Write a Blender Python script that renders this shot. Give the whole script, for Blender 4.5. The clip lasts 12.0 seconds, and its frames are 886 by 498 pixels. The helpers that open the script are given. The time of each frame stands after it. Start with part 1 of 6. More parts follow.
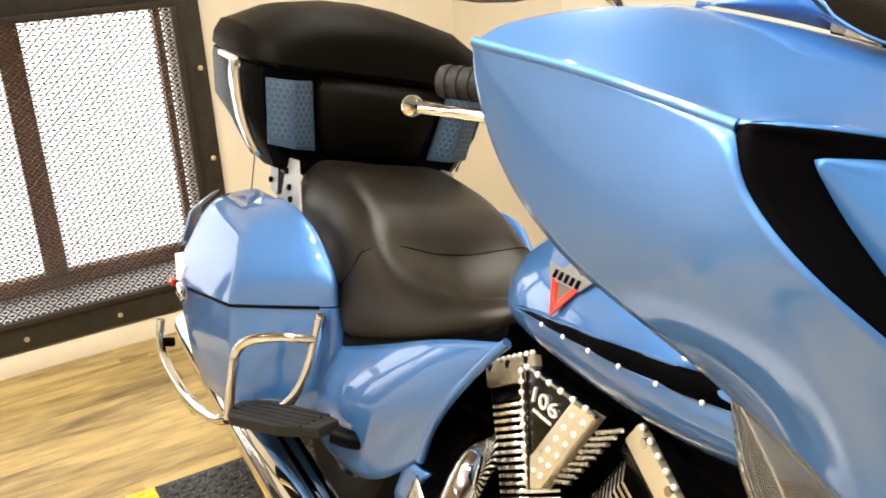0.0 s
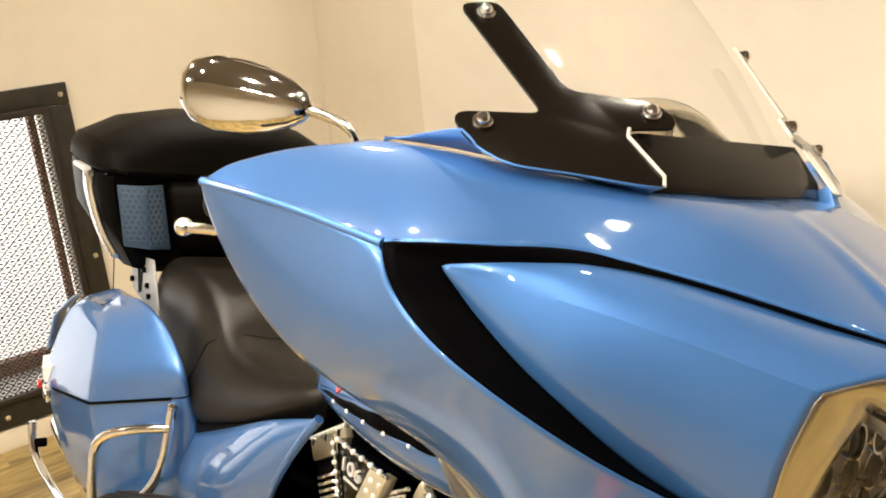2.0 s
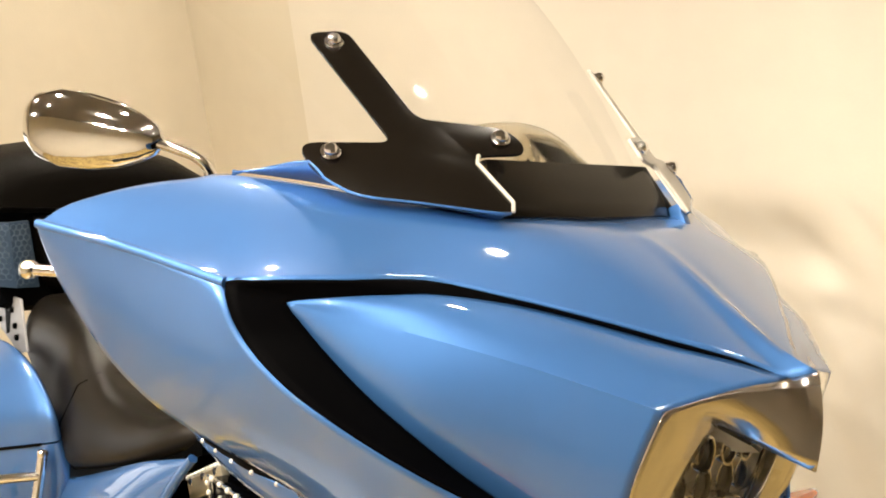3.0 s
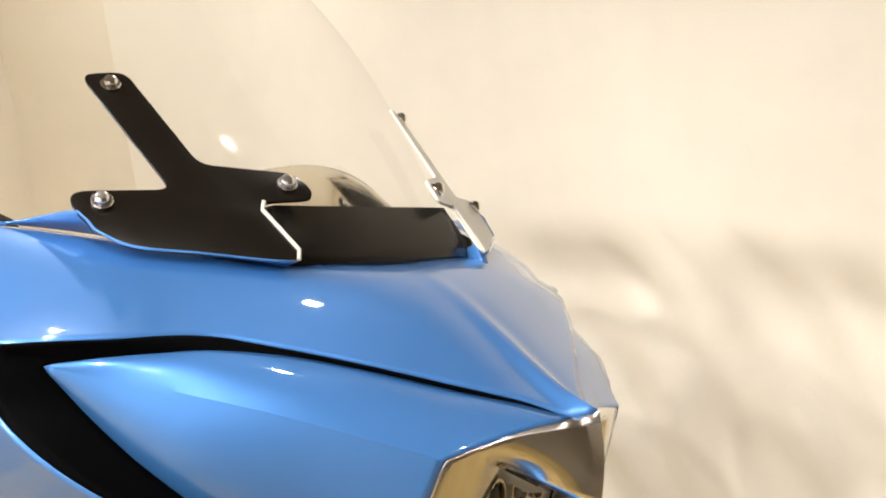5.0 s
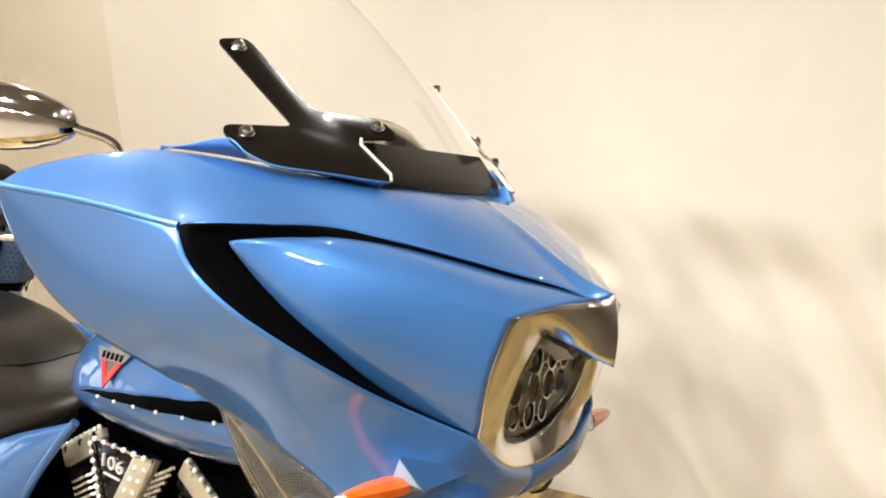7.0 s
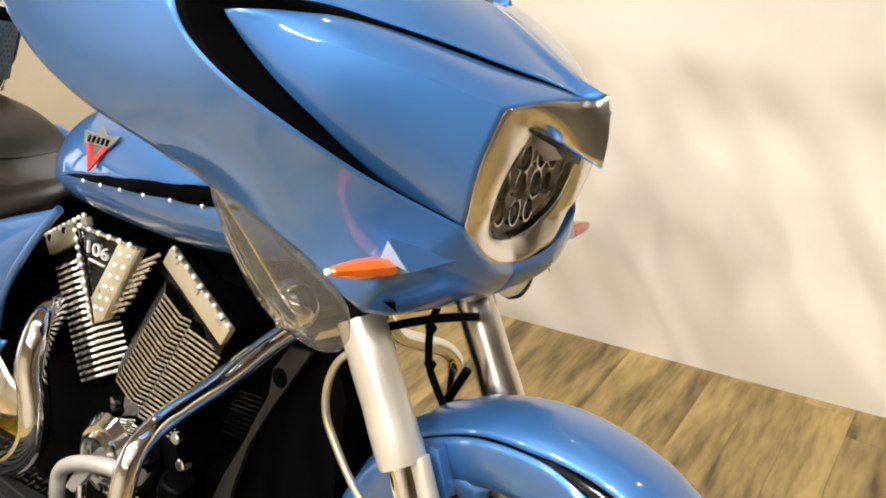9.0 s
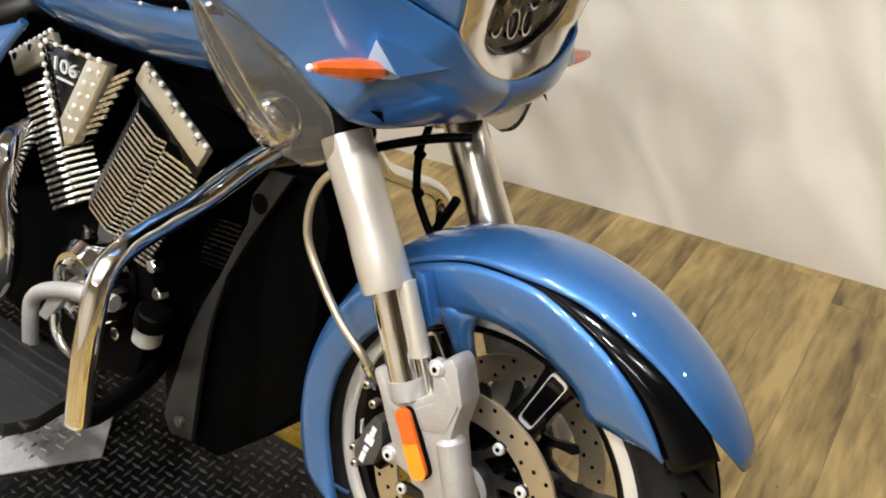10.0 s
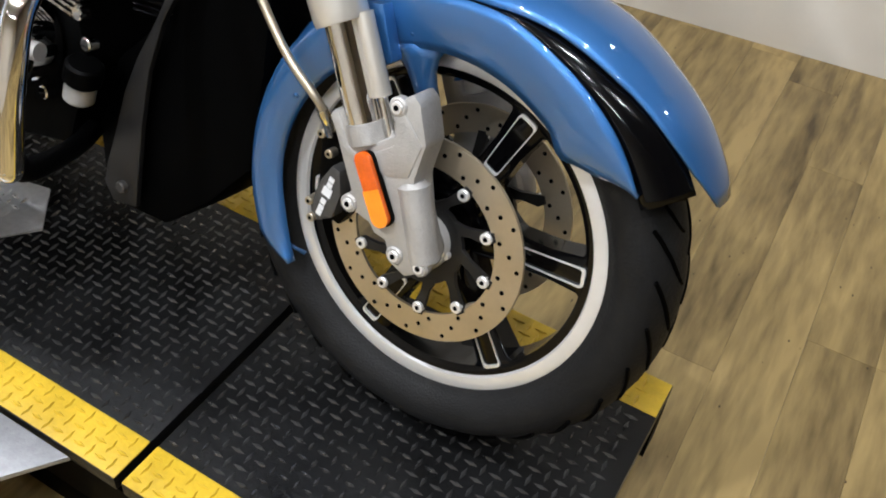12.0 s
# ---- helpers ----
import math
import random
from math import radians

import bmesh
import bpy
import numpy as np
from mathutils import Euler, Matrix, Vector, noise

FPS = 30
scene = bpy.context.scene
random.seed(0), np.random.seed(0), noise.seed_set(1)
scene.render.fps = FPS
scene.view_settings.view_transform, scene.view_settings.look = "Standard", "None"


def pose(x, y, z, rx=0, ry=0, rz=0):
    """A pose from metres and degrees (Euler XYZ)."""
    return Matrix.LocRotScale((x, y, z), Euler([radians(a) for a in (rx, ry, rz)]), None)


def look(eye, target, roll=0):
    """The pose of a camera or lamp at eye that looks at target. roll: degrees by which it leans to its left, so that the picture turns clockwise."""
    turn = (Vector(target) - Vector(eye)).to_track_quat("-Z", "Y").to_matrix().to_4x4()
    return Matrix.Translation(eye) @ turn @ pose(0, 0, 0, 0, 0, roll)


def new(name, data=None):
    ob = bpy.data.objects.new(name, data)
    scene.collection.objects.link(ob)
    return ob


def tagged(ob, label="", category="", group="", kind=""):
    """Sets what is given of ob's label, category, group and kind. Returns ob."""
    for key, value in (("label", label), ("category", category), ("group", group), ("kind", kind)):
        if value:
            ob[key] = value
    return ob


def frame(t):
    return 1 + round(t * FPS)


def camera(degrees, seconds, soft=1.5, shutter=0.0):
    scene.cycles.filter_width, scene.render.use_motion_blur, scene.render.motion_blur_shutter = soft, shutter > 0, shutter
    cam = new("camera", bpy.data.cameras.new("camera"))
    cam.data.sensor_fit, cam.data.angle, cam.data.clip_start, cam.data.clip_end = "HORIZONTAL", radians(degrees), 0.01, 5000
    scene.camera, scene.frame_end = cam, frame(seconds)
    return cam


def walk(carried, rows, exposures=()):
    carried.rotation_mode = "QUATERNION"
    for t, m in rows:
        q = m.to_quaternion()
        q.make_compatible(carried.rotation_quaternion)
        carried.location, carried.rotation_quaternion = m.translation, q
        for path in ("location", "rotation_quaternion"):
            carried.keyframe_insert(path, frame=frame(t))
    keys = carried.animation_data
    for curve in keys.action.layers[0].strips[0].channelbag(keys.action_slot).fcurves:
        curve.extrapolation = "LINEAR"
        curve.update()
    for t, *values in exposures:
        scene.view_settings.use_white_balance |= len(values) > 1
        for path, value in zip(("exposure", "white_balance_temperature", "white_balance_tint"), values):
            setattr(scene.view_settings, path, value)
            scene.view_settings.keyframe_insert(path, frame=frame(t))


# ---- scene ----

cam = camera(51.3, 12.0, soft=1.9)
PATH = [
    (0.0, (0.0790, -0.6804, 1.3832), (-0.7233, -0.2032, 1.0247), -3.25),
    (0.5, (0.2581, -0.6642, 1.4033), (-0.5915, -0.2647, 1.0589), -3.80),
    (1.0, (0.2978, -0.6518, 1.4368), (-0.5422, -0.2095, 1.1224), -4.38),
    (1.5, (0.3081, -0.6335, 1.4561), (-0.4981, -0.1197, 1.1629), -5.44),
    (2.0, (0.3188, -0.6069, 1.4567), (-0.4536, -0.0452, 1.1603), -5.85),
    (2.5, (0.3274, -0.5819, 1.4586), (-0.4110, 0.0252, 1.1652), -6.46),
    (3.0, (0.3432, -0.5608, 1.4627), (-0.3634, 0.0848, 1.1730), -6.36),
    (3.5, (0.3582, -0.5378, 1.4652), (-0.3183, 0.1425, 1.1832), -6.49),
    (3.7, (0.3618, -0.5342, 1.4590), (-0.3056, 0.1577, 1.1835), -6.10),
    (5.3, (0.3903, -0.4997, 1.4730), (-0.1943, 0.2629, 1.1961), -5.09),
    (5.5, (0.4097, -0.5109, 1.4752), (-0.1808, 0.2492, 1.2041), -5.07),
    (6.0, (0.4225, -0.6390, 1.4789), (-0.1226, 0.1619, 1.2311), -4.89),
    (6.5, (0.4322, -0.7848, 1.4836), (-0.0922, 0.0243, 1.2183), -3.49),
    (6.7, (0.4401, -0.8213, 1.4746), (-0.0908, -0.0163, 1.2098), -3.22),
    (8.3, (0.4386, -0.8761, 1.4356), (-0.0713, -0.0925, 1.0807), -1.53),
    (8.5, (0.4384, -0.8810, 1.4224), (-0.0673, -0.1005, 1.0550), -0.83),
    (9.0, (0.4376, -0.8847, 1.3931), (-0.0455, -0.1181, 0.9702), 0.87),
    (9.5, (0.4384, -0.8769, 1.3430), (-0.0235, -0.1344, 0.8578), 2.38),
    (10.0, (0.4232, -0.8661, 1.2884), (-0.0115, -0.1415, 0.7536), 2.99),
    (10.5, (0.4151, -0.8601, 1.2369), (0.0236, -0.1607, 0.6389), 4.08),
    (11.0, (0.4175, -0.8766, 1.2016), (0.0574, -0.1939, 0.5658), 6.24),
    (11.5, (0.4078, -0.8790, 1.1722), (0.0932, -0.2208, 0.4882), 7.60),
    (12.0, (0.4061, -0.8695, 1.1702), (0.0944, -0.2167, 0.4798), 5.71),
]
walk(cam, [(t, look(eye, target, roll)) for t, eye, target, roll in PATH], exposures=[(0.0, 0.18, 6700, 10), (1.0, 0.10, 6800, 10), (2.0, -0.12, 7100, 12), (3.5, -0.05, 7000, 12), (5.5, -0.08, 6050, 12), (8.5, -0.06, 6300, 12), (9.5, -0.24, 6050, 12), (10.0, -0.40, 5800, 11), (11.0, -0.76, 5500, 11), (12.0, -0.76, 5400, 11)])

# ---- world and light ----
FLOOR_Z = -0.30          # workshop floor; the lift's deck is at zero
CEIL_Z = 2.75
WIN_X = -3.60            # wall with the caged window
WALL = (1.885, 0.074)    # long wall: y = a + b x

world = bpy.data.worlds.new("sky")
scene.world = world
world.use_nodes = True
wn = world.node_tree.nodes
sky = wn.new("ShaderNodeTexSky")
sky.sky_type = "NISHITA"
sky.sun_disc = False
sky.sun_elevation, sky.sun_rotation = radians(35), radians(120)
wn["Background"].inputs["Strength"].default_value = 0.1
world.node_tree.links.new(sky.outputs[0], wn["Background"].inputs["Color"])


def area(name, eye, target, size, watts, colour, spread=160, size_y=None):
    d = bpy.data.lights.new(name, "AREA")
    d.shape = "DISK" if size_y is None else "RECTANGLE"
    d.size, d.energy, d.color, d.spread = size, watts, colour, radians(spread)
    if size_y is not None:
        d.size_y = size_y
    ob = new(name, d)
    ob.matrix_world = look(eye, target)
    return ob


WARM = (1.0, 0.925, 0.81)
# downlights over the stand and along the long wall
for sx, sy, watts in ((-0.4, 1.15, 4), (0.9, 1.25, 4), (2.2, 1.3, 12), (-1.9, 1.0, 25), (-2.9, 0.9, 17), (0.35, -0.45, 19), (-0.55, -0.55, 12), (-1.5, -0.75, 24), (1.2, -0.9, 12), (-2.5, -1.1, 16), (0.45, -1.6, 26), (-0.6, -1.65, 58), (-1.7, -1.7, 30)):
    area("downlight", (sx, sy, CEIL_Z - 0.06), (sx, sy, 0), 0.07, watts, WARM, 140)


def spot(eye, target, watts, cone, blend=0.55):
    d = bpy.data.lights.new("track_spot", "SPOT")
    d.energy, d.color, d.shadow_soft_size, d.spot_size, d.spot_blend = watts, WARM, 0.035, radians(cone), blend
    ob = new("track_spot", d)
    ob.matrix_world = look(eye, target)


# track of spots behind the camera, in pairs
for sx, sy, tx, ty, tz, watts, cone in ((-0.60, -3.0, -0.25, 1.85, -0.62, 55, 27), (-0.25, -3.05, -0.45, 1.85, -0.62, 55, 27), (0.65, -3.0, -0.40, 1.85, -0.60, 55, 27), (1.0, -2.95, -0.55, 1.85, -0.62, 55, 27), (-0.45, -3.0, -0.75, 1.85, 1.25, 175, 36), (0.1, -3.0, 0.05, 1.85, 1.30, 215, 36), (0.85, -3.0, 0.45, 1.85, 1.30, 215, 36), (-2.6, -2.8, -0.9, 0.2, 0.5, 60, 50)):
    spot((sx, sy, CEIL_Z - 0.12), (tx, ty, tz), watts, cone)
# daylight in the window's opening
area("window_daylight", (WIN_X - 0.37, -0.55, 0.55), (0, -0.4, 0.4), 1.7, 12, (0.92, 0.96, 1.0), 170, 1.1)

# ---- materials ----
def material(name, base, rough=0.5, metal=0.0, vary=0.12, scale=12.0, bump=0.0, bump_scale=60.0, coat=0.0, rough_vary=0.08, spec=0.5, fine=8.0):
    m = bpy.data.materials.new(name)
    m.use_nodes = True
    n, l = m.node_tree.nodes, m.node_tree.links
    b = n["Principled BSDF"]
    tc = n.new("ShaderNodeTexCoord")
    big, small = n.new("ShaderNodeTexNoise"), n.new("ShaderNodeTexNoise")
    big.inputs["Scale"].default_value, small.inputs["Scale"].default_value = scale, scale * fine
    for t in (big, small):
        t.inputs["Detail"].default_value = 6
        l.new(tc.outputs["Object"], t.inputs["Vector"])
    mix = n.new("ShaderNodeMath")
    mix.operation = "MULTIPLY_ADD"
    l.new(small.outputs["Fac"], mix.inputs[0])
    mix.inputs[1].default_value = 0.45
    l.new(big.outputs["Fac"], mix.inputs[2])
    ramp = n.new("ShaderNodeMapRange")
    ramp.inputs["From Min"].default_value, ramp.inputs["From Max"].default_value = 0.4, 1.05
    l.new(mix.outputs[0], ramp.inputs["Value"])
    col = n.new("ShaderNodeMix")
    col.data_type = "RGBA"
    col.inputs[6].default_value = (*[c * (1 - vary) for c in base], 1)
    col.inputs[7].default_value = (*[min(1, c * (1 + vary)) for c in base], 1)
    l.new(ramp.outputs[0], col.inputs[0])
    l.new(col.outputs[2], b.inputs["Base Color"])
    rr = n.new("ShaderNodeMapRange")
    rr.inputs["To Min"].default_value, rr.inputs["To Max"].default_value = max(0.01, rough - rough_vary), min(1, rough + rough_vary)
    l.new(big.outputs["Fac"], rr.inputs["Value"])
    l.new(rr.outputs[0], b.inputs["Roughness"])
    b.inputs["Metallic"].default_value = metal
    b.inputs["Coat Weight"].default_value = coat
    b.inputs["Coat Roughness"].default_value = 0.04
    b.inputs["Specular IOR Level"].default_value = spec
    if bump:
        bn, bt = n.new("ShaderNodeBump"), n.new("ShaderNodeTexNoise")
        bt.inputs["Scale"].default_value, bt.inputs["Detail"].default_value = bump_scale, 5
        l.new(tc.outputs["Object"], bt.inputs["Vector"])
        bn.inputs["Strength"].default_value, bn.inputs["Distance"].default_value = bump, 0.004
        l.new(bt.outputs["Fac"], bn.inputs["Height"])
        l.new(bn.outputs[0], b.inputs["Normal"])
    return m


def glass(name, colour=(1, 1, 1), rough=0.0, clear=0.9, ior=1.45, haze=0.0):
    """Thin sheet: clear with a mirror-like surface gloss."""
    m = bpy.data.materials.new(name)
    m.use_nodes = True
    n, l = m.node_tree.nodes, m.node_tree.links
    n.remove(n["Principled BSDF"])
    tr, gl, mx, fr = n.new("ShaderNodeBsdfTransparent"), n.new("ShaderNodeBsdfGlossy"), n.new("ShaderNodeMixShader"), n.new("ShaderNodeFresnel")
    tr.inputs["Color"].default_value = (*[c * clear for c in colour], 1)
    gl.inputs["Roughness"].default_value = rough
    fr.inputs["IOR"].default_value = ior
    l.new(fr.outputs[0], mx.inputs[0])
    l.new(tr.outputs[0], mx.inputs[1])
    l.new(gl.outputs[0], mx.inputs[2])
    last = mx
    if haze:
        last, df = n.new("ShaderNodeMixShader"), n.new("ShaderNodeBsdfDiffuse")
        df.inputs["Color"].default_value = (0.8, 0.79, 0.76, 1)
        last.inputs[0].default_value = haze
        l.new(mx.outputs[0], last.inputs[1])
        l.new(df.outputs[0], last.inputs[2])
    l.new(last.outputs[0], n["Material Output"].inputs["Surface"])
    return m


def glowing(name, colour, strength):
    m = bpy.data.materials.new(name)
    m.use_nodes = True
    b = m.node_tree.nodes["Principled BSDF"]
    b.inputs["Base Color"].default_value = (*colour, 1)
    b.inputs["Emission Color"].default_value = (*colour, 1)
    b.inputs["Emission Strength"].default_value = strength
    return m


def wood(name, light, dark, along=1, shift=True):
    """Printed oak grain, drawn out along one axis, a new stretch of it on every board."""
    m = bpy.data.materials.new(name)
    m.use_nodes = True
    n, l = m.node_tree.nodes, m.node_tree.links
    b = n["Principled BSDF"]
    tc, mp, info = n.new("ShaderNodeTexCoord"), n.new("ShaderNodeMapping"), n.new("ShaderNodeObjectInfo")
    sc = [8.0, 8.0, 8.0]
    sc[along] = 1.25
    mp.inputs["Scale"].default_value = sc
    l.new(tc.outputs["Object"], mp.inputs["Vector"])
    off = n.new("ShaderNodeVectorMath")
    off.operation = "SCALE"
    off.inputs[0].default_value = (37.0, 61.0, 17.0)
    l.new(info.outputs["Random"], off.inputs["Scale"])
    l.new(off.outputs[0], mp.inputs["Location"])
    n1, n2 = n.new("ShaderNodeTexNoise"), n.new("ShaderNodeTexNoise")
    n1.inputs["Scale"].default_value, n2.inputs["Scale"].default_value = 1.0, 6.0
    n1.inputs["Detail"].default_value = n2.inputs["Detail"].default_value = 7
    n1.inputs["Distortion"].default_value = 0.7
    l.new(mp.outputs[0], n1.inputs["Vector"])
    l.new(mp.outputs[0], n2.inputs["Vector"])
    mul = n.new("ShaderNodeMath")
    mul.operation = "MULTIPLY_ADD"
    mul.inputs[1].default_value = 0.5
    l.new(n2.outputs["Fac"], mul.inputs[0])
    l.new(n1.outputs["Fac"], mul.inputs[2])
    tone = n.new("ShaderNodeMath")
    tone.operation = "MULTIPLY_ADD"
    tone.inputs[1].default_value = 0.12
    l.new(info.outputs["Random"], tone.inputs[0])
    l.new(mul.outputs[0], tone.inputs[2])
    rp = n.new("ShaderNodeValToRGB")
    rp.color_ramp.elements[0].position, rp.color_ramp.elements[1].position = 0.56, 0.96
    rp.color_ramp.elements[0].color, rp.color_ramp.elements[1].color = (*dark, 1), (*light, 1)
    l.new(tone.outputs[0], rp.inputs["Fac"])
    # knots
    vo = n.new("ShaderNodeTexVoronoi")
    mp2 = n.new("ShaderNodeMapping")
    s2 = [5.2, 5.2, 5.2]
    s2[along] = 2.8
    mp2.inputs["Scale"].default_value = s2
    l.new(tc.outputs["Object"], mp2.inputs["Vector"])
    l.new(off.outputs[0], mp2.inputs["Location"])
    l.new(mp2.outputs[0], vo.inputs["Vector"])
    kn = n.new("ShaderNodeMapRange")
    kn.inputs["From Min"].default_value, kn.inputs["From Max"].default_value = 0.03, 0.07
    l.new(vo.outputs["Distance"], kn.inputs["Value"])
    mk = n.new("ShaderNodeMix")
    mk.data_type = "RGBA"
    mk.inputs[6].default_value = (*[c * 0.35 for c in dark], 1)
    l.new(kn.outputs[0], mk.inputs[0])
    l.new(rp.outputs["Color"], mk.inputs[7])
    l.new(mk.outputs[2], b.inputs["Base Color"])
    b.inputs["Roughness"].default_value = 0.42
    bp = n.new("ShaderNodeBump")
    bp.inputs["Strength"].default_value, bp.inputs["Distance"].default_value = 0.25, 0.002
    l.new(n2.outputs["Fac"], bp.inputs["Height"])
    l.new(bp.outputs[0], b.inputs["Normal"])
    return m


BLUE = material("pearl_blue_paint", (0.040, 0.148, 0.392), 0.46, 0.56, vary=0.05, scale=3, coat=1.0, rough_vary=0.02, bump=0.02, bump_scale=900)
BLUE.node_tree.nodes["Principled BSDF"].inputs["Coat IOR"].default_value = 1.8
BLACK_GLOSS = material("gloss_black_paint", (0.0015, 0.0015, 0.0018), 0.12, 0.0, coat=0.0, rough_vary=0.03, spec=0.28)
BLACK_VINYL = material("black_vinyl_inlay", (0.0010, 0.0010, 0.0012), 0.45, 0.0, spec=0.012)
BLACK_SATIN = material("satin_black_plastic", (0.0013, 0.0013, 0.0013), 0.42, 0.0, bump=0.12, bump_scale=500, spec=0.04)
BLACK_MATT = material("matt_black_metal", (0.0010, 0.0010, 0.0010), 0.55, 0.0, bump=0.1, bump_scale=300, spec=0.02)
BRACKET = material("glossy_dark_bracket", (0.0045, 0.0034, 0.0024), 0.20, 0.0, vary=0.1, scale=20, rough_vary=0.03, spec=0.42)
CELL = material("dark_lamp_cell", (0.05, 0.045, 0.04), 0.2, 0.6, vary=0.3, scale=60)
# same part as the dark bracket; reflected glare is put into this colour
GLARE_PALE = material("bracket_painted_glare", (0.40, 0.38, 0.33), 0.35, 0.0, vary=0.05, scale=20)
CARRIER = material("dark_grey_carrier", (0.014, 0.0135, 0.013), 0.42, 0.2, vary=0.15, scale=30, bump=0.1, bump_scale=300, spec=0.4)
LEATHER = material("black_vinyl_upholstery", (0.0060, 0.0045, 0.0028), 0.34, 0.0, vary=0.25, scale=9, bump=0.18, bump_scale=520, rough_vary=0.06, spec=0.28)
LID_VINYL = material("black_grained_lid", (0.0022, 0.0016, 0.0010), 0.46, 0.0, vary=0.25, scale=9, bump=0.3, bump_scale=420, spec=0.05)
GREY_STEEL = material("grey_steel", (0.22, 0.22, 0.22), 0.4, 0.6, vary=0.1, scale=14, bump=0.15, bump_scale=200)
PALE_BLUE = material("pale_blue_panel_and_glint", (0.30, 0.40, 0.54), 0.35, 0.1, vary=0.05)
GREY_ALLOY = material("dark_grey_alloy", (0.075, 0.072, 0.068), 0.45, 0.4, vary=0.15, scale=10, bump=0.2, bump_scale=300, spec=0.3)
RUBBER = material("tyre_rubber", (0.0115, 0.0113, 0.011), 0.55, 0.0, vary=0.3, scale=14, spec=0.15, bump=0.3, bump_scale=250)
POLISHED = material("polished_aluminium", (0.80, 0.76, 0.67), 0.24, 1.0, vary=0.04, scale=10, rough_vary=0.05)
FIN = material("machined_fin_edge", (0.80, 0.78, 0.74), 0.27, 1.0, vary=0.10, scale=40)
CHROME = material("chrome", (0.86, 0.85, 0.83), 0.05, 1.0, vary=0.02, rough_vary=0.03)
SILVER = material("satin_silver_paint", (0.66, 0.625, 0.55), 0.30, 0.6, vary=0.05, scale=8, coat=0.4, bump=0.05, bump_scale=700)
CAST = material("cast_aluminium", (0.46, 0.445, 0.42), 0.5, 0.55, vary=0.12, scale=18, bump=0.3, bump_scale=300)
BEZEL = material("polished_lamp_surround", (0.88, 0.86, 0.82), 0.16, 1.0, vary=0.02, rough_vary=0.02)
ROCKER = material("warm_satin_chrome", (0.60, 0.54, 0.40), 0.30, 0.65, vary=0.05, scale=20)
BEAD = material("bright_stud", (0.92, 0.91, 0.88), 0.28, 0.5, vary=0.02)
STEEL = material("brushed_steel", (0.60, 0.53, 0.40), 0.37, 0.9, vary=0.08, scale=16, rough_vary=0.06)
RIM_SILVER = material("machined_rim", (0.88, 0.87, 0.85), 0.34, 0.55, vary=0.05, scale=9)
AMBER = material("amber_lens", (0.62, 0.105, 0.004), 0.2, 0.0, vary=0.2, scale=60, coat=0.6)
AMBER_BRIGHT = material("bright_amber_lens", (0.90, 0.27, 0.008), 0.2, 0.0, vary=0.1, scale=60, coat=0.6)
RED = material("red_lens", (0.5, 0.015, 0.01), 0.15, 0.0, coat=0.8)
WHITE_PLASTIC = material("pale_plastic", (0.66, 0.66, 0.66), 0.3, 0.0, vary=0.04)
GRILLE_LINE = material("pale_grille_lines", (0.085, 0.135, 0.20), 0.45, 0.2)
SPEAKER_RIM = material("blue_grey_grille", (0.030, 0.062, 0.110), 0.5, 0.1, vary=0.1, scale=40)
CLEAR = glass("clear_screen", (1, 1, 0.99), 0.0, 0.995, 1.16)
SMOKE = glass("smoked_screen", (0.90, 0.87, 0.80), 0.05, 0.95, 1.12)
DEFLECT = glass("clear_deflector", (0.80, 0.77, 0.70), 0.02, 0.95, 1.20, 0.04)
LENS = glass("headlight_lens", (1, 1, 1), 0.0, 0.96)
WALL_PAINT = material("cream_wall_paint", (0.72, 0.66, 0.54), 0.75, 0.0, vary=0.05, scale=1.2, bump=0.12, bump_scale=120)
WALL_LIGHT = material("offwhite_wall_paint", (0.78, 0.73, 0.635), 0.6, 0.0, vary=0.06, scale=1.0, bump=0.15, bump_scale=90)
CEIL_PAINT = material("dim_ceiling_paint", (0.20, 0.185, 0.165), 0.85, 0.0, vary=0.04, scale=2)
SKIRTING = material("cream_gloss_trim", (0.74, 0.68, 0.56), 0.45, 0.0, vary=0.06)
DARK_STEEL = material("blackened_angle_iron", (0.030, 0.026, 0.020), 0.48, 0.35, vary=0.4, scale=25, bump=0.3, bump_scale=160)
RUST = material("rusty_wire_mesh", (0.030, 0.021, 0.014), 0.6, 0.3, vary=0.4, scale=30)
POST = material("brown_window_post", (0.24, 0.10, 0.045), 0.55, 0.0, vary=0.25, scale=20, bump=0.2, bump_scale=120)
# paler than the deck: the bars' highlights are put into the colour
TREAD = material("highlit_black_tread", (0.15, 0.147, 0.143), 0.28, 0.85, vary=0.5, scale=9)
DECK = material("black_checker_plate", (0.005, 0.005, 0.005), 0.33, 0.1, vary=0.5, scale=7, bump=0.3, bump_scale=200, rough_vary=0.16, spec=0.32)
YELLOW = material("yellow_safety_paint", (0.60, 0.40, 0.012), 0.45, 0.0, vary=0.22, scale=11, bump=0.25, bump_scale=160)
ALU_PLATE = material("aluminium_checker_plate", (0.74, 0.74, 0.75), 0.42, 0.5, vary=0.2, scale=12, bump=0.2, bump_scale=200)
ALU_TREAD = material("bright_aluminium_tread", (0.74, 0.74, 0.74), 0.28, 0.8, vary=0.2, scale=12)
TRAY_PLATE = material("grey_checker_plate", (0.36, 0.36, 0.37), 0.45, 0.5, vary=0.25, scale=10, bump=0.2, bump_scale=200)
UNSEEN_DARK_WALL = material("unseen_dark_wall_paint", (0.24, 0.21, 0.17), 0.8, 0.0, vary=0.06, scale=1.0)
UNSEEN_WALL = material("brownish_back_wall_paint", (0.70, 0.65, 0.56), 0.8, 0.0, vary=0.06, scale=1.0)
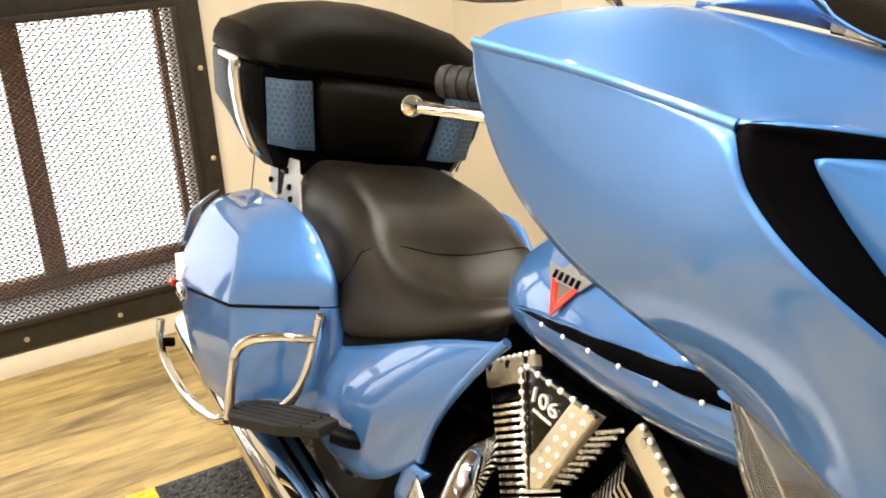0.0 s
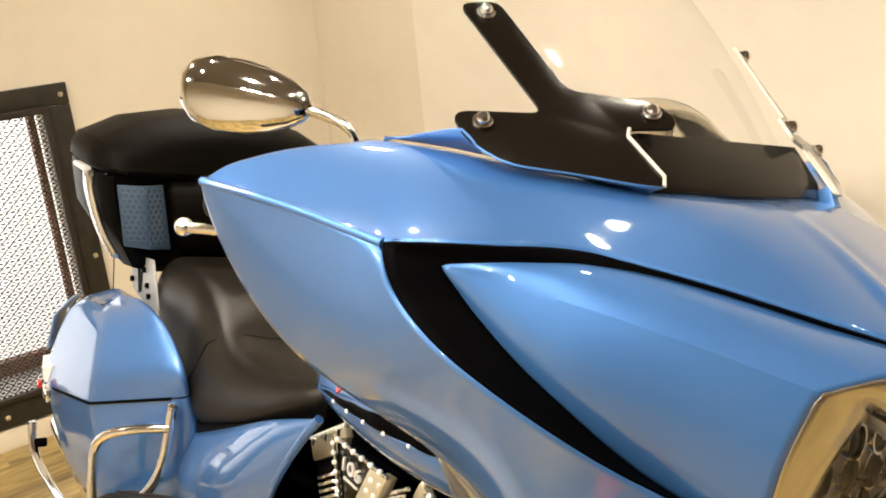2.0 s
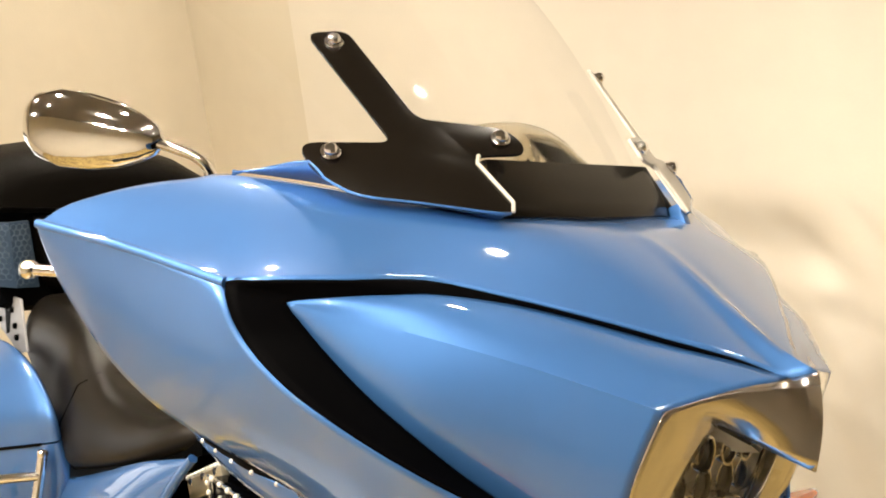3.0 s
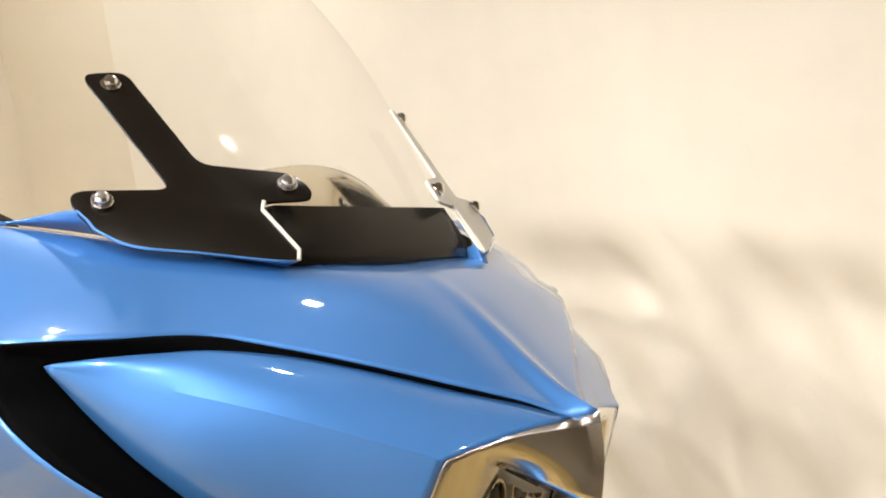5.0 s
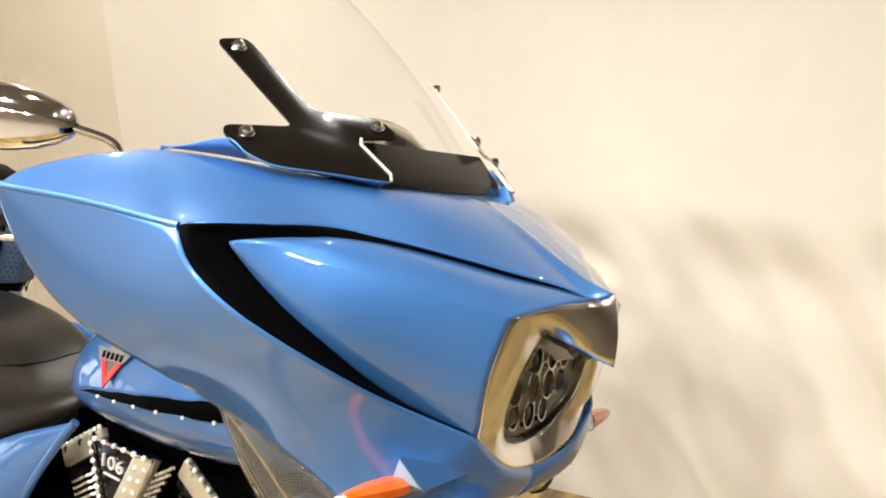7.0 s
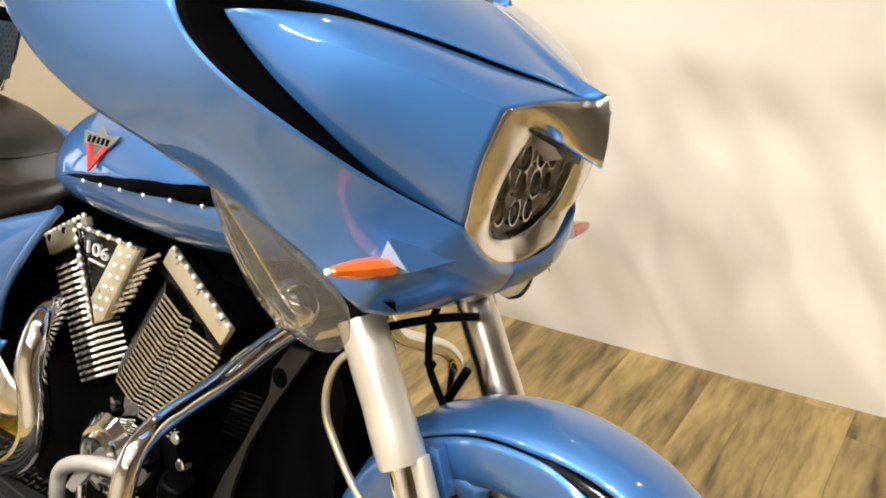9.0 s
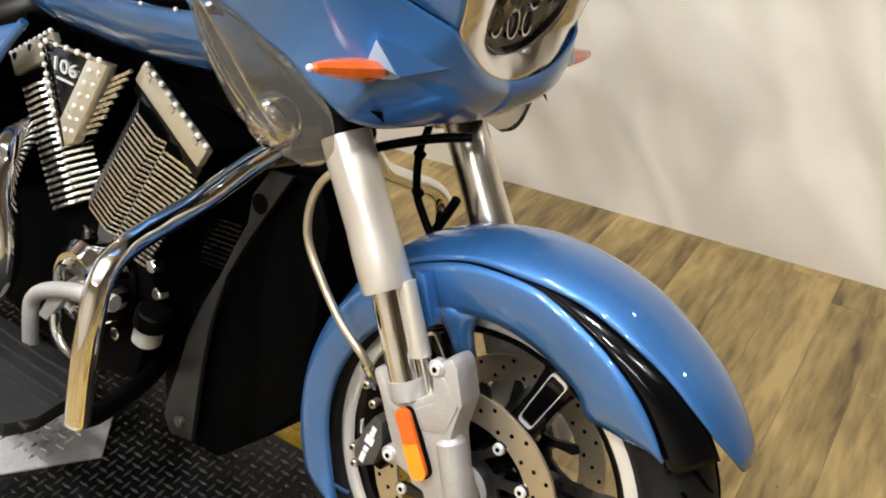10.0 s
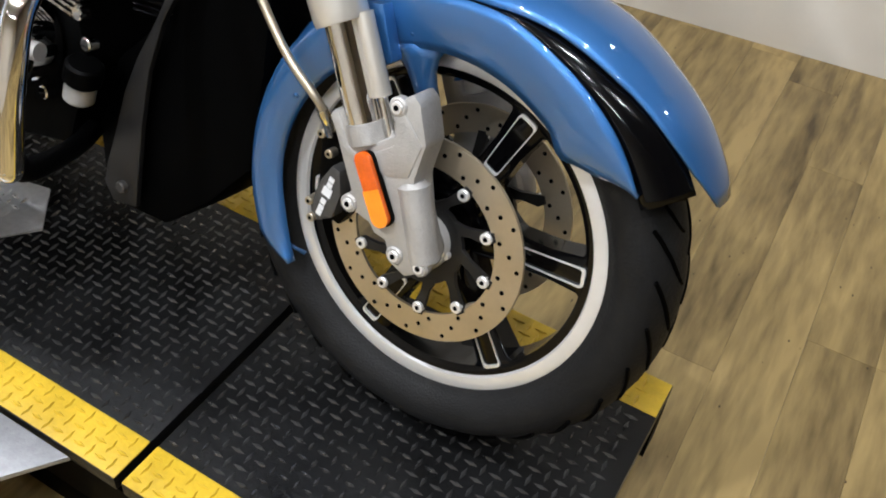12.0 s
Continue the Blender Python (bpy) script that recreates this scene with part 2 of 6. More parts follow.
SILL = material("weathered_white_ledge", (0.62, 0.62, 0.62), 0.7, 0.0, vary=0.2, scale=8, bump=0.2, bump_scale=90)
BROWN_BLOCK = material("dark_brown_block", (0.075, 0.048, 0.022), 0.6, 0.0, vary=0.3, scale=18, bump=0.2, bump_scale=150)
BRASS = material("dull_brass", (0.50, 0.38, 0.14), 0.35, 1.0)
OUTSIDE = glowing("bright_daylight", (0.95, 0.97, 1.0), 1.5)
BADGE_RED = material("red_enamel", (0.55, 0.03, 0.02), 0.25, 0.0, coat=0.6)
BADGE_GREY = material("grey_enamel", (0.10, 0.095, 0.09), 0.45, 0.2, spec=0.3)
OAK = wood("oak_vinyl_board", (0.450, 0.325, 0.124), (0.095, 0.062, 0.022))

# ---- shape helpers: every one gives (verts, faces) ----
def smooth_line(pts, n):
    """n points, evenly spaced along a Catmull-Rom curve through pts."""
    P = [Vector(p) for p in pts]
    if len(P) == 2:
        return [P[0].lerp(P[1], i / (n - 1)) for i in range(n)]
    Q = [P[0] * 2 - P[1]] + P + [P[-1] * 2 - P[-2]]
    fine = []
    for i in range(1, len(Q) - 2):
        a, b, c, d = Q[i - 1:i + 3]
        for k in range(16):
            s = k / 16
            fine.append(0.5 * (2 * b + (c - a) * s + (2 * a - 5 * b + 4 * c - d) * s * s + (3 * b - a - 3 * c + d) * s ** 3))
    fine.append(P[-1].copy())
    return even(fine, n)


def even(fine, n):
    run = [0.0]
    for a, b in zip(fine, fine[1:]):
        run.append(run[-1] + (b - a).length)
    out, j = [], 0
    for i in range(n):
        s = run[-1] * i / (n - 1)
        while j < len(fine) - 2 and run[j + 1] < s:
            j += 1
        d = run[j + 1] - run[j]
        out.append(fine[j].lerp(fine[j + 1], min(1, max(0, (s - run[j]) / d if d else 0))))
    return out


def sheet(rows, loop=False):
    v = [Vector(p) for r in rows for p in r]
    w = len(rows[0])
    f = []
    for i in range(len(rows) - 1):
        for j in range(w if loop else w - 1):
            k = (j + 1) % w
            f.append((i * w + j, i * w + k, (i + 1) * w + k, (i + 1) * w + j))
    return v, f


def loft(rings):
    """Closed rings, joined and capped."""
    v, f = sheet(rings, loop=True)
    w = len(rings[0])
    f.append(tuple(range(w - 1, -1, -1)))
    f.append(tuple(range((len(rings) - 1) * w, len(rings) * w)))
    return v, f


def coons(c0, c1, d0, d1, nu, nv, bulge=(0, 0, 0)):
    """Surface between four edges: c0, c1 run along u, d0 and d1 from c0 to c1; it swells by bulge in the middle."""
    c0, c1, d0, d1 = smooth_line(c0, nu), smooth_line(c1, nu), smooth_line(d0, nv), smooth_line(d1, nv)
    bl = Vector(bulge)
    rows = []
    for j in range(nv):
        v = j / (nv - 1)
        row = []
        for i in range(nu):
            u = i / (nu - 1)
            p = (1 - v) * c0[i] + v * c1[i] + (1 - u) * d0[j] + u * d1[j]
            p -= (1 - u) * (1 - v) * c0[0] + u * (1 - v) * c0[-1] + (1 - u) * v * c1[0] + u * v * c1[-1]
            row.append(p + bl * (math.sin(math.pi * u) ** 0.8 * math.sin(math.pi * v)))
        rows.append(row)
    return sheet(rows)


def relaxed(geo, nu, times, bulge=(0, 0, 0), soft=1.0):
    """Draws the inside of a sheet taut between its edges, then lets it swell."""
    a = np.array([tuple(p) for p in geo[0]]).reshape(-1, nu, 3)
    for _ in range(times):
        a[1:-1, 1:-1] = (a[:-2, 1:-1] + a[2:, 1:-1] + a[1:-1, :-2] + a[1:-1, 2:]) / 4
    nv = a.shape[0]
    u, v = np.meshgrid(np.linspace(0, 1, nu), np.linspace(0, 1, nv))
    a += (np.sin(np.pi * u) * np.sin(np.pi * v) ** soft)[..., None] * np.array(bulge)
    return [Vector(p) for p in a.reshape(-1, 3)], geo[1]


def tube(pts, r, n=12, smooth=6, radii=None):
    P = smooth_line(pts, max(2, len(pts) * smooth)) if smooth and len(pts) > 2 else [Vector(p) for p in pts]
    rings, up = [], None
    for i, p in enumerate(P):
        d = (P[min(i + 1, len(P) - 1)] - P[max(i - 1, 0)]).normalized()
        if up is None:
            up = d.orthogonal().normalized()
        up = (up - d * up.dot(d)).normalized()
        side = d.cross(up)
        rad = r if radii is None else radii[0] + (radii[1] - radii[0]) * i / (len(P) - 1)
        rings.append([p + (up * math.cos(a) + side * math.sin(a)) * rad for a in (2 * math.pi * k / n for k in range(n))])
    return loft(rings)


def smooth_loft(rings, n):
    """Closed rings with a smooth run from one to the next."""
    cols = [smooth_line([r[k] for r in rings], n) for k in range(len(rings[0]))]
    return loft([[c[i] for c in cols] for i in range(n)])


def cyl(a, b, r, n=20, r2=None, bevel=0.0):
    a, b = Vector(a), Vector(b)
    d = (b - a).normalized()
    up = d.orthogonal().normalized()
    side = d.cross(up)
    r2 = r if r2 is None else r2
    prof = [(a, r), (b, r2)]
    if bevel:
        prof = [(a, r - bevel), (a + d * bevel, r), (b - d * bevel, r2), (b, r2 - bevel)]
    return loft([[c + (up * math.cos(t) + side * math.sin(t)) * q for t in (2 * math.pi * k / n for k in range(n))] for c, q in prof])


def ball(c, r, n=14, squash=(1, 1, 1)):
    c = Vector(c)
    rings = []
    for i in range(1, n):
        a = math.pi * i / n
        rings.append([c + Vector((r * squash[0] * math.sin(a) * math.cos(t), r * squash[1] * math.sin(a) * math.sin(t), -r * squash[2] * math.cos(a))) for t in (2 * math.pi * k / (n + 4) for k in range(n + 4))])
    return loft(rings)


def box(c, s, bevel=0.0, turn=None):
    c, s = Vector(c), Vector(s) / 2
    bm = bmesh.new()
    bmesh.ops.create_cube(bm, size=1)
    for v in bm.verts:
        v.co = Vector((v.co.x * 2 * s.x, v.co.y * 2 * s.y, v.co.z * 2 * s.z))
    if bevel:
        bmesh.ops.bevel(bm, geom=bm.edges[:], offset=bevel, segments=2, affect="EDGES", profile=0.6)
    if turn is not None:
        bmesh.ops.transform(bm, matrix=turn.to_3x3().to_4x4(), verts=bm.verts)
    bm.verts.index_update()
    out = [v.co + c for v in bm.verts], [tuple(v.index for v in f.verts) for f in bm.faces]
    bm.free()
    return out


def prism(poly, depth, bevel=0.0):
    """A flat outline pushed along depth, its edges rounded off."""
    d = Vector(depth)
    bm = bmesh.new()
    a = [bm.verts.new(Vector(p)) for p in poly]
    b = [bm.verts.new(Vector(p) + d) for p in poly]
    bm.faces.new(a)
    bm.faces.new(b[::-1])
    for i in range(len(a)):
        j = (i + 1) % len(a)
        bm.faces.new((a[j], a[i], b[i], b[j]))
    bmesh.ops.recalc_face_normals(bm, faces=bm.faces)
    if bevel:
        bmesh.ops.bevel(bm, geom=[e for e in bm.edges], offset=bevel, segments=2, affect="EDGES", profile=0.6, clamp_overlap=True)
    bmesh.ops.triangulate(bm, faces=[f for f in bm.faces if len(f.verts) > 4])
    bm.verts.index_update()
    out = [v.co.copy() for v in bm.verts], [tuple(v.index for v in f.verts) for f in bm.faces]
    bm.free()
    return out


def turned(profile, centre, n=96, a0=0.0, a1=360.0, closed=True):
    """A profile of (y, r) turned about the axle through centre; angle 0 points ahead, 90 up."""
    c = Vector(centre)
    full = abs(a1 - a0) >= 359.9
    rows = []
    for i in range(n if full else n + 1):
        a = radians(a0 + (a1 - a0) * i / n)
        rows.append([c + Vector((r * math.cos(a), y, r * math.sin(a))) for y, r in profile])
    if full:
        rows.append(rows[0])
    v, f = sheet(rows, loop=closed)
    if not full and closed:
        w = len(profile)
        f += [tuple(range(w - 1, -1, -1)), tuple(range(n * w, (n + 1) * w))]
    return v, f


def rounded(pts, r=0.03):
    """A closed outline with its corners rounded."""
    P = [Vector(p) for p in pts]
    out = []
    n = len(P)
    for i in range(n):
        a, b, c = P[i - 1], P[i], P[(i + 1) % n]
        ra, rc = min(r, (a - b).length * 0.45), min(r, (c - b).length * 0.45)
        p, q = b + (a - b).normalized() * ra, b + (c - b).normalized() * rc
        for k in range(5):
            t = k / 4
            out.append((1 - t) ** 2 * p + 2 * t * (1 - t) * b + t * t * q)
    return out


def joined(*geos):
    v, f = [], []
    for gv, gf in geos:
        o = len(v)
        v += list(gv)
        f += [tuple(i + o for i in q) for q in gf]
    return v, f


def mirrored(geo):
    return [Vector((p.x, -p.y, p.z)) for p in geo[0]], [tuple(reversed(q)) for q in geo[1]]


def moved(geo, m):
    return [m @ p for p in geo[0]], geo[1]


# frames of the leaning, steered front end and of the body
def leaning(yaw, lean, at_world, at_local):
    y, l = radians(yaw), radians(lean)
    fx, side, up = Vector((math.cos(y), math.sin(y), 0)), Vector((-math.sin(y), math.cos(y), 0)), Vector((0, 0, 1))
    s2, u2 = side * math.cos(l) - up * math.sin(l), up * math.cos(l) + side * math.sin(l)
    m = Matrix((fx, s2, u2)).transposed().to_4x4()
    return Matrix.Translation(at_world) @ m @ Matrix.Translation(-Vector(at_local))


FRONT = leaning(-3.7, 14.0, (0, 0, 0.32 * math.cos(radians(14.0))), (0, 0, 0.32))
BODY = leaning(-6.0, 14.0, FRONT @ Vector((-0.30, 0, 0.85)), (-0.30, 0, 0.85))
PLAIN = Matrix.Identity(4)


def thing(name, at, label, category, group="", kind=""):
    ob = new(name)
    ob.location = at
    ob["base"] = list(at)
    return tagged(ob, label, category, group, kind)


def mesh_of(name, geo, mat, m=PLAIN, base=(0, 0, 0), flat=False, angle=38):
    me = bpy.data.meshes.new(name)
    b = Vector(base)
    me.from_pydata([tuple(m @ Vector(p) - b) for p in geo[0]], [], [tuple(q) for q in geo[1]])
    bm = bmesh.new()
    bm.from_mesh(me)
    bmesh.ops.remove_doubles(bm, verts=bm.verts, dist=0.00005)
    bmesh.ops.recalc_face_normals(bm, faces=bm.faces)
    bm.to_mesh(me)
    bm.free()
    me.materials.append(mat)
    if not flat:
        me.shade_smooth()
        me.set_sharp_from_angle(angle=radians(angle))
    return me


def part(name, geo, mat, parent, label="", m=PLAIN, thick=0.0, flat=False, angle=38, sub=0, out=-1.0):
    base = Vector(parent["base"])
    ob = new(name, mesh_of(name, geo, mat, m, base, flat, angle))
    ob.parent = parent
    ob["base"] = list(base)
    if parent.type != "EMPTY":
        ob.matrix_parent_inverse = Matrix.Identity(4)
    if thick:
        so = ob.modifiers.new("thickness", "SOLIDIFY")
        so.thickness, so.offset = thick, out
    if label:
        ob["label"] = label
    return ob


def solid(name, geo, mat, label, category, group="", kind="", at=(0, 0, 0), flat=False, angle=38):
    ob = new(name, mesh_of(name, geo, mat, PLAIN, at, flat, angle))
    ob.location = at
    ob["base"] = list(at)
    return tagged(ob, label, category, group, kind)

# ---- the room ----
def wall_y(x):
    return WALL[0] + WALL[1] * x


X0, X1, YB = WIN_X, 3.6, -3.4
floor = thing("floor", (0, 0, FLOOR_Z), "worn oak-look vinyl plank floor", "floor", kind="structure")
part("subfloor", box((0, -0.7, FLOOR_Z - 0.06), (9.2, 7.4, 0.1)), BLACK_MATT, floor)

ceiling = solid("ceiling", box((0, -0.7, CEIL_Z + 0.06), (9.0, 7.2, 0.1)), CEIL_PAINT, "plain dark painted ceiling", "ceiling", kind="structure")


def slab(x0, y0, x1, y1, z0, z1, t=0.12):
    """Upright wall from one plan point to another, its thickness to the left of that way."""
    d = (Vector((x1, y1, 0)) - Vector((x0, y0, 0))).normalized()
    nrm = Vector((-d.y, d.x, 0)) * t
    return prism([(x0, y0, z0), (x1, y1, z0), (x1, y1, z1), (x0, y0, z1)], nrm)


corner_y = wall_y(X0)
seam_x = -2.86
def rippled():
    """The long wall's uneven face: soft slanting folds shaped to imitate shadows and reflections."""
    rows, nx, nz = [], 210, 100
    for j in range(nz + 1):
        z = FLOOR_Z + (CEIL_Z - FLOOR_Z) * j / nz
        row = []
        for i in range(nx + 1):
            x = X1 + (seam_x - X1) * i / nx
            s, t = (x + 0.55 * z) * 3.0, (z - 0.55 * x) * 0.8
            low = 1 - min(1, max(0, (z - 0.55) / 0.24)) ** 2 * (3 - 2 * min(1, max(0, (z - 0.55) / 0.24)))
            foot = min(1, max(0, (z - FLOOR_Z) / 0.75))
            end = min(1, max(0, (x + 2.7) / 0.6))
            d = (0.062 * noise.noise(Vector((s, t, 3.0))) + 0.046 * noise.noise(Vector((s * 2.3, t * 2.0, 9.0)))) * (0.06 + 0.90 * low) * min(1, foot * 2)
            # this step imitates the dim band between two pools of light
            d = (d + 0.036 * low * foot) * end
            row.append(Vector((x, wall_y(x) + d, z)))
        rows.append(row)
    face = sheet(rows)
    back = prism([(X1, wall_y(X1) + 0.09, FLOOR_Z), (seam_x, wall_y(seam_x) + 0.09, FLOOR_Z), (seam_x, wall_y(seam_x) + 0.09, CEIL_Z), (X1, wall_y(X1) + 0.09, CEIL_Z)], (0, 0.12, 0))
    return joined(face, back)


solid("wall_north", rippled(), WALL_LIGHT, "long off-white painted wall with a soft sheen", "wall", kind="structure")
solid("wall_corner", slab(seam_x, wall_y(seam_x) + 0.006, X0 - 0.1, wall_y(X0) + 0.006, FLOOR_Z, CEIL_Z, -0.12), WALL_PAINT, "narrow beige painted wall section at the corner", "wall", kind="structure")
# unseen closing walls, toned to set what the bike reflects
solid("wall_south", slab(X0 - 0.1, YB, X1, YB, FLOOR_Z, CEIL_Z, -0.12), UNSEEN_WALL, "unseen closing wall in a brownish tone", "wall", kind="structure")
solid("wall_east", slab(X1, YB, X1, wall_y(X1), FLOOR_Z, CEIL_Z, -0.12), UNSEEN_DARK_WALL, "unseen closing wall, dark brown to dim reflections", "wall", kind="structure")

# window wall with its opening
WY0, WY1, WZ0, WZ1 = -1.55, 0.40, -0.10, 1.10
wall_west = thing("wall_west", (X0, 0, 0), "cream painted wall round a caged window", "wall", kind="structure")
part("wall_below", box((X0 - 0.18, (WY0 + WY1) / 2, (FLOOR_Z + WZ0) / 2), (0.36, WY1 - WY0, WZ0 - FLOOR_Z)), WALL_PAINT, wall_west)
part("wall_above", box((X0 - 0.18, (WY0 + WY1) / 2, (CEIL_Z + WZ1) / 2), (0.36, WY1 - WY0, CEIL_Z - WZ1)), WALL_PAINT, wall_west)
part("wall_side", box((X0 - 0.18, (WY1 + corner_y + 0.05) / 2, (CEIL_Z + FLOOR_Z) / 2), (0.36, corner_y + 0.05 - WY1, CEIL_Z - FLOOR_Z)), WALL_PAINT, wall_west)
part("wall_side", box((X0 - 0.18, (WY0 + YB) / 2, (CEIL_Z + FLOOR_Z) / 2), (0.36, WY0 - YB, CEIL_Z - FLOOR_Z)), WALL_PAINT, wall_west)

window = thing("window_1", (X0, (WY0 + WY1) / 2, 0), "bright window behind an expanded-metal cage", "window", kind="structure")
gy0, gy1 = WY0 - 0.10, WY1 + 0.05
xf = X0 + 0.012


def angle_bar(y0, y1, z0, z1):
    return joined(box((xf, (y0 + y1) / 2, (z0 + z1) / 2), (0.02, y1 - y0, z1 - z0), 0.003))


part("cage_bar", angle_bar(gy0, gy1, 1.06, 1.145), DARK_STEEL, window, "blackened steel frame bar")
part("cage_bar", angle_bar(gy0, gy1, -0.20, -0.09), DARK_STEEL, window, "blackened steel frame bar")
part("cage_bar", angle_bar(gy1 - 0.095, gy1, -0.088, 1.058), DARK_STEEL, window, "blackened steel frame bar")
part("cage_bar", angle_bar(gy0, gy0 + 0.095, -0.088, 1.058), DARK_STEEL, window, "blackened steel frame bar")
for y0, y1, z0, z1 in ((gy0 + 0.09, gy1 - 0.09, 1.035, 1.062), (gy0 + 0.09, gy1 - 0.09, -0.092, -0.072), (gy1 - 0.115, gy1 - 0.093, -0.07, 1.035), (gy0 + 0.093, gy0 + 0.115, -0.07, 1.035)):
    part("cage_lip", box((xf + 0.012, (y0 + y1) / 2, (z0 + z1) / 2), (0.03, y1 - y0, z1 - z0), 0.003), RUST, window)
for by, bz in [(gy1 - 0.03, z) for z in (1.10, 0.79, 0.42, 0.05)] + [(y, -0.155) for y in (0.28, -0.06, -0.42, -0.80, -1.2)] + [(y, 1.105) for y in (0.06, -0.28, -0.66, -1.05)]:
    part("bolt", ball((xf + 0.012, by, bz), 0.011, 6, (0.5, 1, 1)), STEEL, window)
# frame and posts of the window itself, set back
xb = X0 - 0.30
for y0, y1, z0, z1 in ((-0.268, -0.178, -0.06, 1.08), (-1.147, -1.062, -0.06, 1.08)):
    part("window_post", box((xb, (y0 + y1) / 2, (z0 + z1) / 2), (0.05, y1 - y0, z1 - z0), 0.004), POST, window, "reddish-brown painted window post")
part("window_rail", box((xb, (WY0 + WY1) / 2, -0.06), (0.05, WY1 - WY0, 0.075), 0.004), POST, window, "brown bottom rail")
part("window_sill", box((X0 - 0.14, (WY0 + WY1) / 2, -0.096), (0.27, WY1 - WY0, 0.012), 0.002), SILL, window, "weathered white ledge")
block = part("wooden_block", box((X0 - 0.09, -0.80, 0.015), (0.08, 0.29, 0.205), 0.004), BROWN_BLOCK, window, "dark brown wooden block on the ledge")
part("latch", tube([(X0 - 0.046, -0.745, 0.05), (X0 - 0.03, -0.745, 0.052), (X0 - 0.03, -0.745, -0.02), (X0 - 0.046, -0.745, -0.022)], 0.006, 8, 0), BRASS, block, "dull brass latch")
part("window_post", box((xb, 0.36, 0.5), (0.05, 0.03, 1.1), 0.004), POST, window)
pane_v, pane_f = box((xb - 0.03, (WY0 + WY1) / 2, 0.5), (0.006, WY1 - WY0, 1.2))
pane = part("pane", (pane_v, pane_f), CLEAR, window)
pane.visible_shadow = False

# expanded metal: rows of zigzag strands
def strands(y0, y1, z0, z1, wy, wz, r, x):
    v, f = [], []
    rows = int((z1 - z0) / wz)
    cols = int((y1 - y0) / wy)
    for i in range(rows):
        z = z0 + (i + 0.5) * wz
        flip = 1 if i % 2 else -1
        pts = [(y0 + j * wy * 0.5, z + (wz * 0.5 - r * 0.4) * (1 if (j % 2) else -1) * flip) for j in range(2 * cols + 1)]
        o = len(v)
        for y, zz in pts:
            v += [Vector((x - r, y, zz - r)), Vector((x + r, y, zz - r)), Vector((x + r, y, zz + r)), Vector((x - r, y, zz + r))]
        for k in range(len(pts) - 1):
            a, b = o + k * 4, o + k * 4 + 4
            for e in range(4):
                f.append((a + e, a + (e + 1) % 4, b + (e + 1) % 4, b + e))
        if i:
            for k in range(1 if i % 2 else 0, 2 * cols + 1, 2):
                bond = box((x, y0 + k * wy * 0.5, z - wz * 0.5), (2.6 * r, wy * 0.34, 2.4 * r))
                o = len(v)
                v += bond[0]
                f += [tuple(o + e for e in q) for q in bond[1]]
    return v, f


part("wire_mesh", strands(gy0 + 0.1, gy1 - 0.1, -0.085, 1.05, 0.044, 0.0195, 0.0027, X0 + 0.02), RUST, window, "rusty expanded-metal mesh", flat=True)
solid("backdrop", box((X0 - 1.6, -0.6, 0.6), (0.02, 6.0, 4.4)), OUTSIDE, "overexposed white daylight outside the window", "daylight", kind="structure")

for pts in (((X0 + 0.006, gy0 - 1.6), (X0 + 0.006, corner_y - 0.02)),):
    (ax, ay), (bx, by) = pts
    solid("baseboard", box((X0 + 0.008, (ay + by) / 2, FLOOR_Z + 0.045), (0.014, by - ay, 0.09), 0.003), SKIRTING, "low cream skirting board", "baseboard", kind="structure")

# ---- the lift ----
LIFT = pose(0, 0, 0, 0, 0, -1.2)
lift = thing("motorcycle_lift", (-0.85, -0.13, FLOOR_Z), "low motorcycle lift with black checker plate deck and yellow painted edges", "lift")
LX0, LX1, LY0, LY1, TOP = -2.06, 0.345, -0.435, 0.185, -0.012


def deck(x0, x1, y0, y1, z1, t=0.03):
    return box(((x0 + x1) / 2, (y0 + y1) / 2, z1 - t / 2), (x1 - x0, y1 - y0, t), 0.002)


SEAM = -0.272
part("deck_plate", deck(LX0, SEAM - 0.007, LY0, LY1, TOP), DECK, lift, "black checker plate", LIFT)
part("deck_plate", deck(SEAM + 0.007, LX1, LY0, LY1, TOP), DECK, lift, "black checker plate", LIFT)
part("deck_frame", joined(box(((LX0 + LX1) / 2, LY0 + 0.03, -0.10), (LX1 - LX0, 0.05, 0.10)), box(((LX0 + LX1) / 2, LY1 - 0.03, -0.10), (LX1 - LX0, 0.05, 0.10)), box((LX0 + 0.03, -0.12, -0.10), (0.05, 0.5, 0.10)), box((LX1 - 0.04, -0.12, -0.10), (0.05, 0.5, 0.10))), BLACK_MATT, lift, "", LIFT)
part("base_frame", joined(box(((LX0 + LX1) / 2, LY0 + 0.06, FLOOR_Z + 0.035), (2.1, 0.06, 0.07), 0.004), box(((LX0 + LX1) / 2, LY1 - 0.06, FLOOR_Z + 0.035), (2.1, 0.06, 0.07), 0.004)), BLACK_MATT, lift, "", LIFT)
for s in (-1, 1):
    part("scissor_arm", joined(*[box((cx, -0.125 + s * 0.2, (FLOOR_Z + TOP) / 2 - 0.03), (1.0, 0.03, 0.05), 0.003, pose(0, 0, 0, 0, t, 0)) for cx, t in ((-0.9, 8), (-0.9, -8))]), BLACK_MATT, lift, "", LIFT)
part("edge_stripe", deck(LX0, SEAM - 0.007, LY0 + 0.001, LY0 + 0.075, TOP + 0.0015, 0.004), YELLOW, lift, "scuffed yellow edge stripe", LIFT)
part("edge_stripe", deck(SEAM + 0.007, LX1 - 0.001, LY0 + 0.001, LY0 + 0.075, TOP + 0.0015, 0.004), YELLOW, lift, "scuffed yellow edge stripe", LIFT)
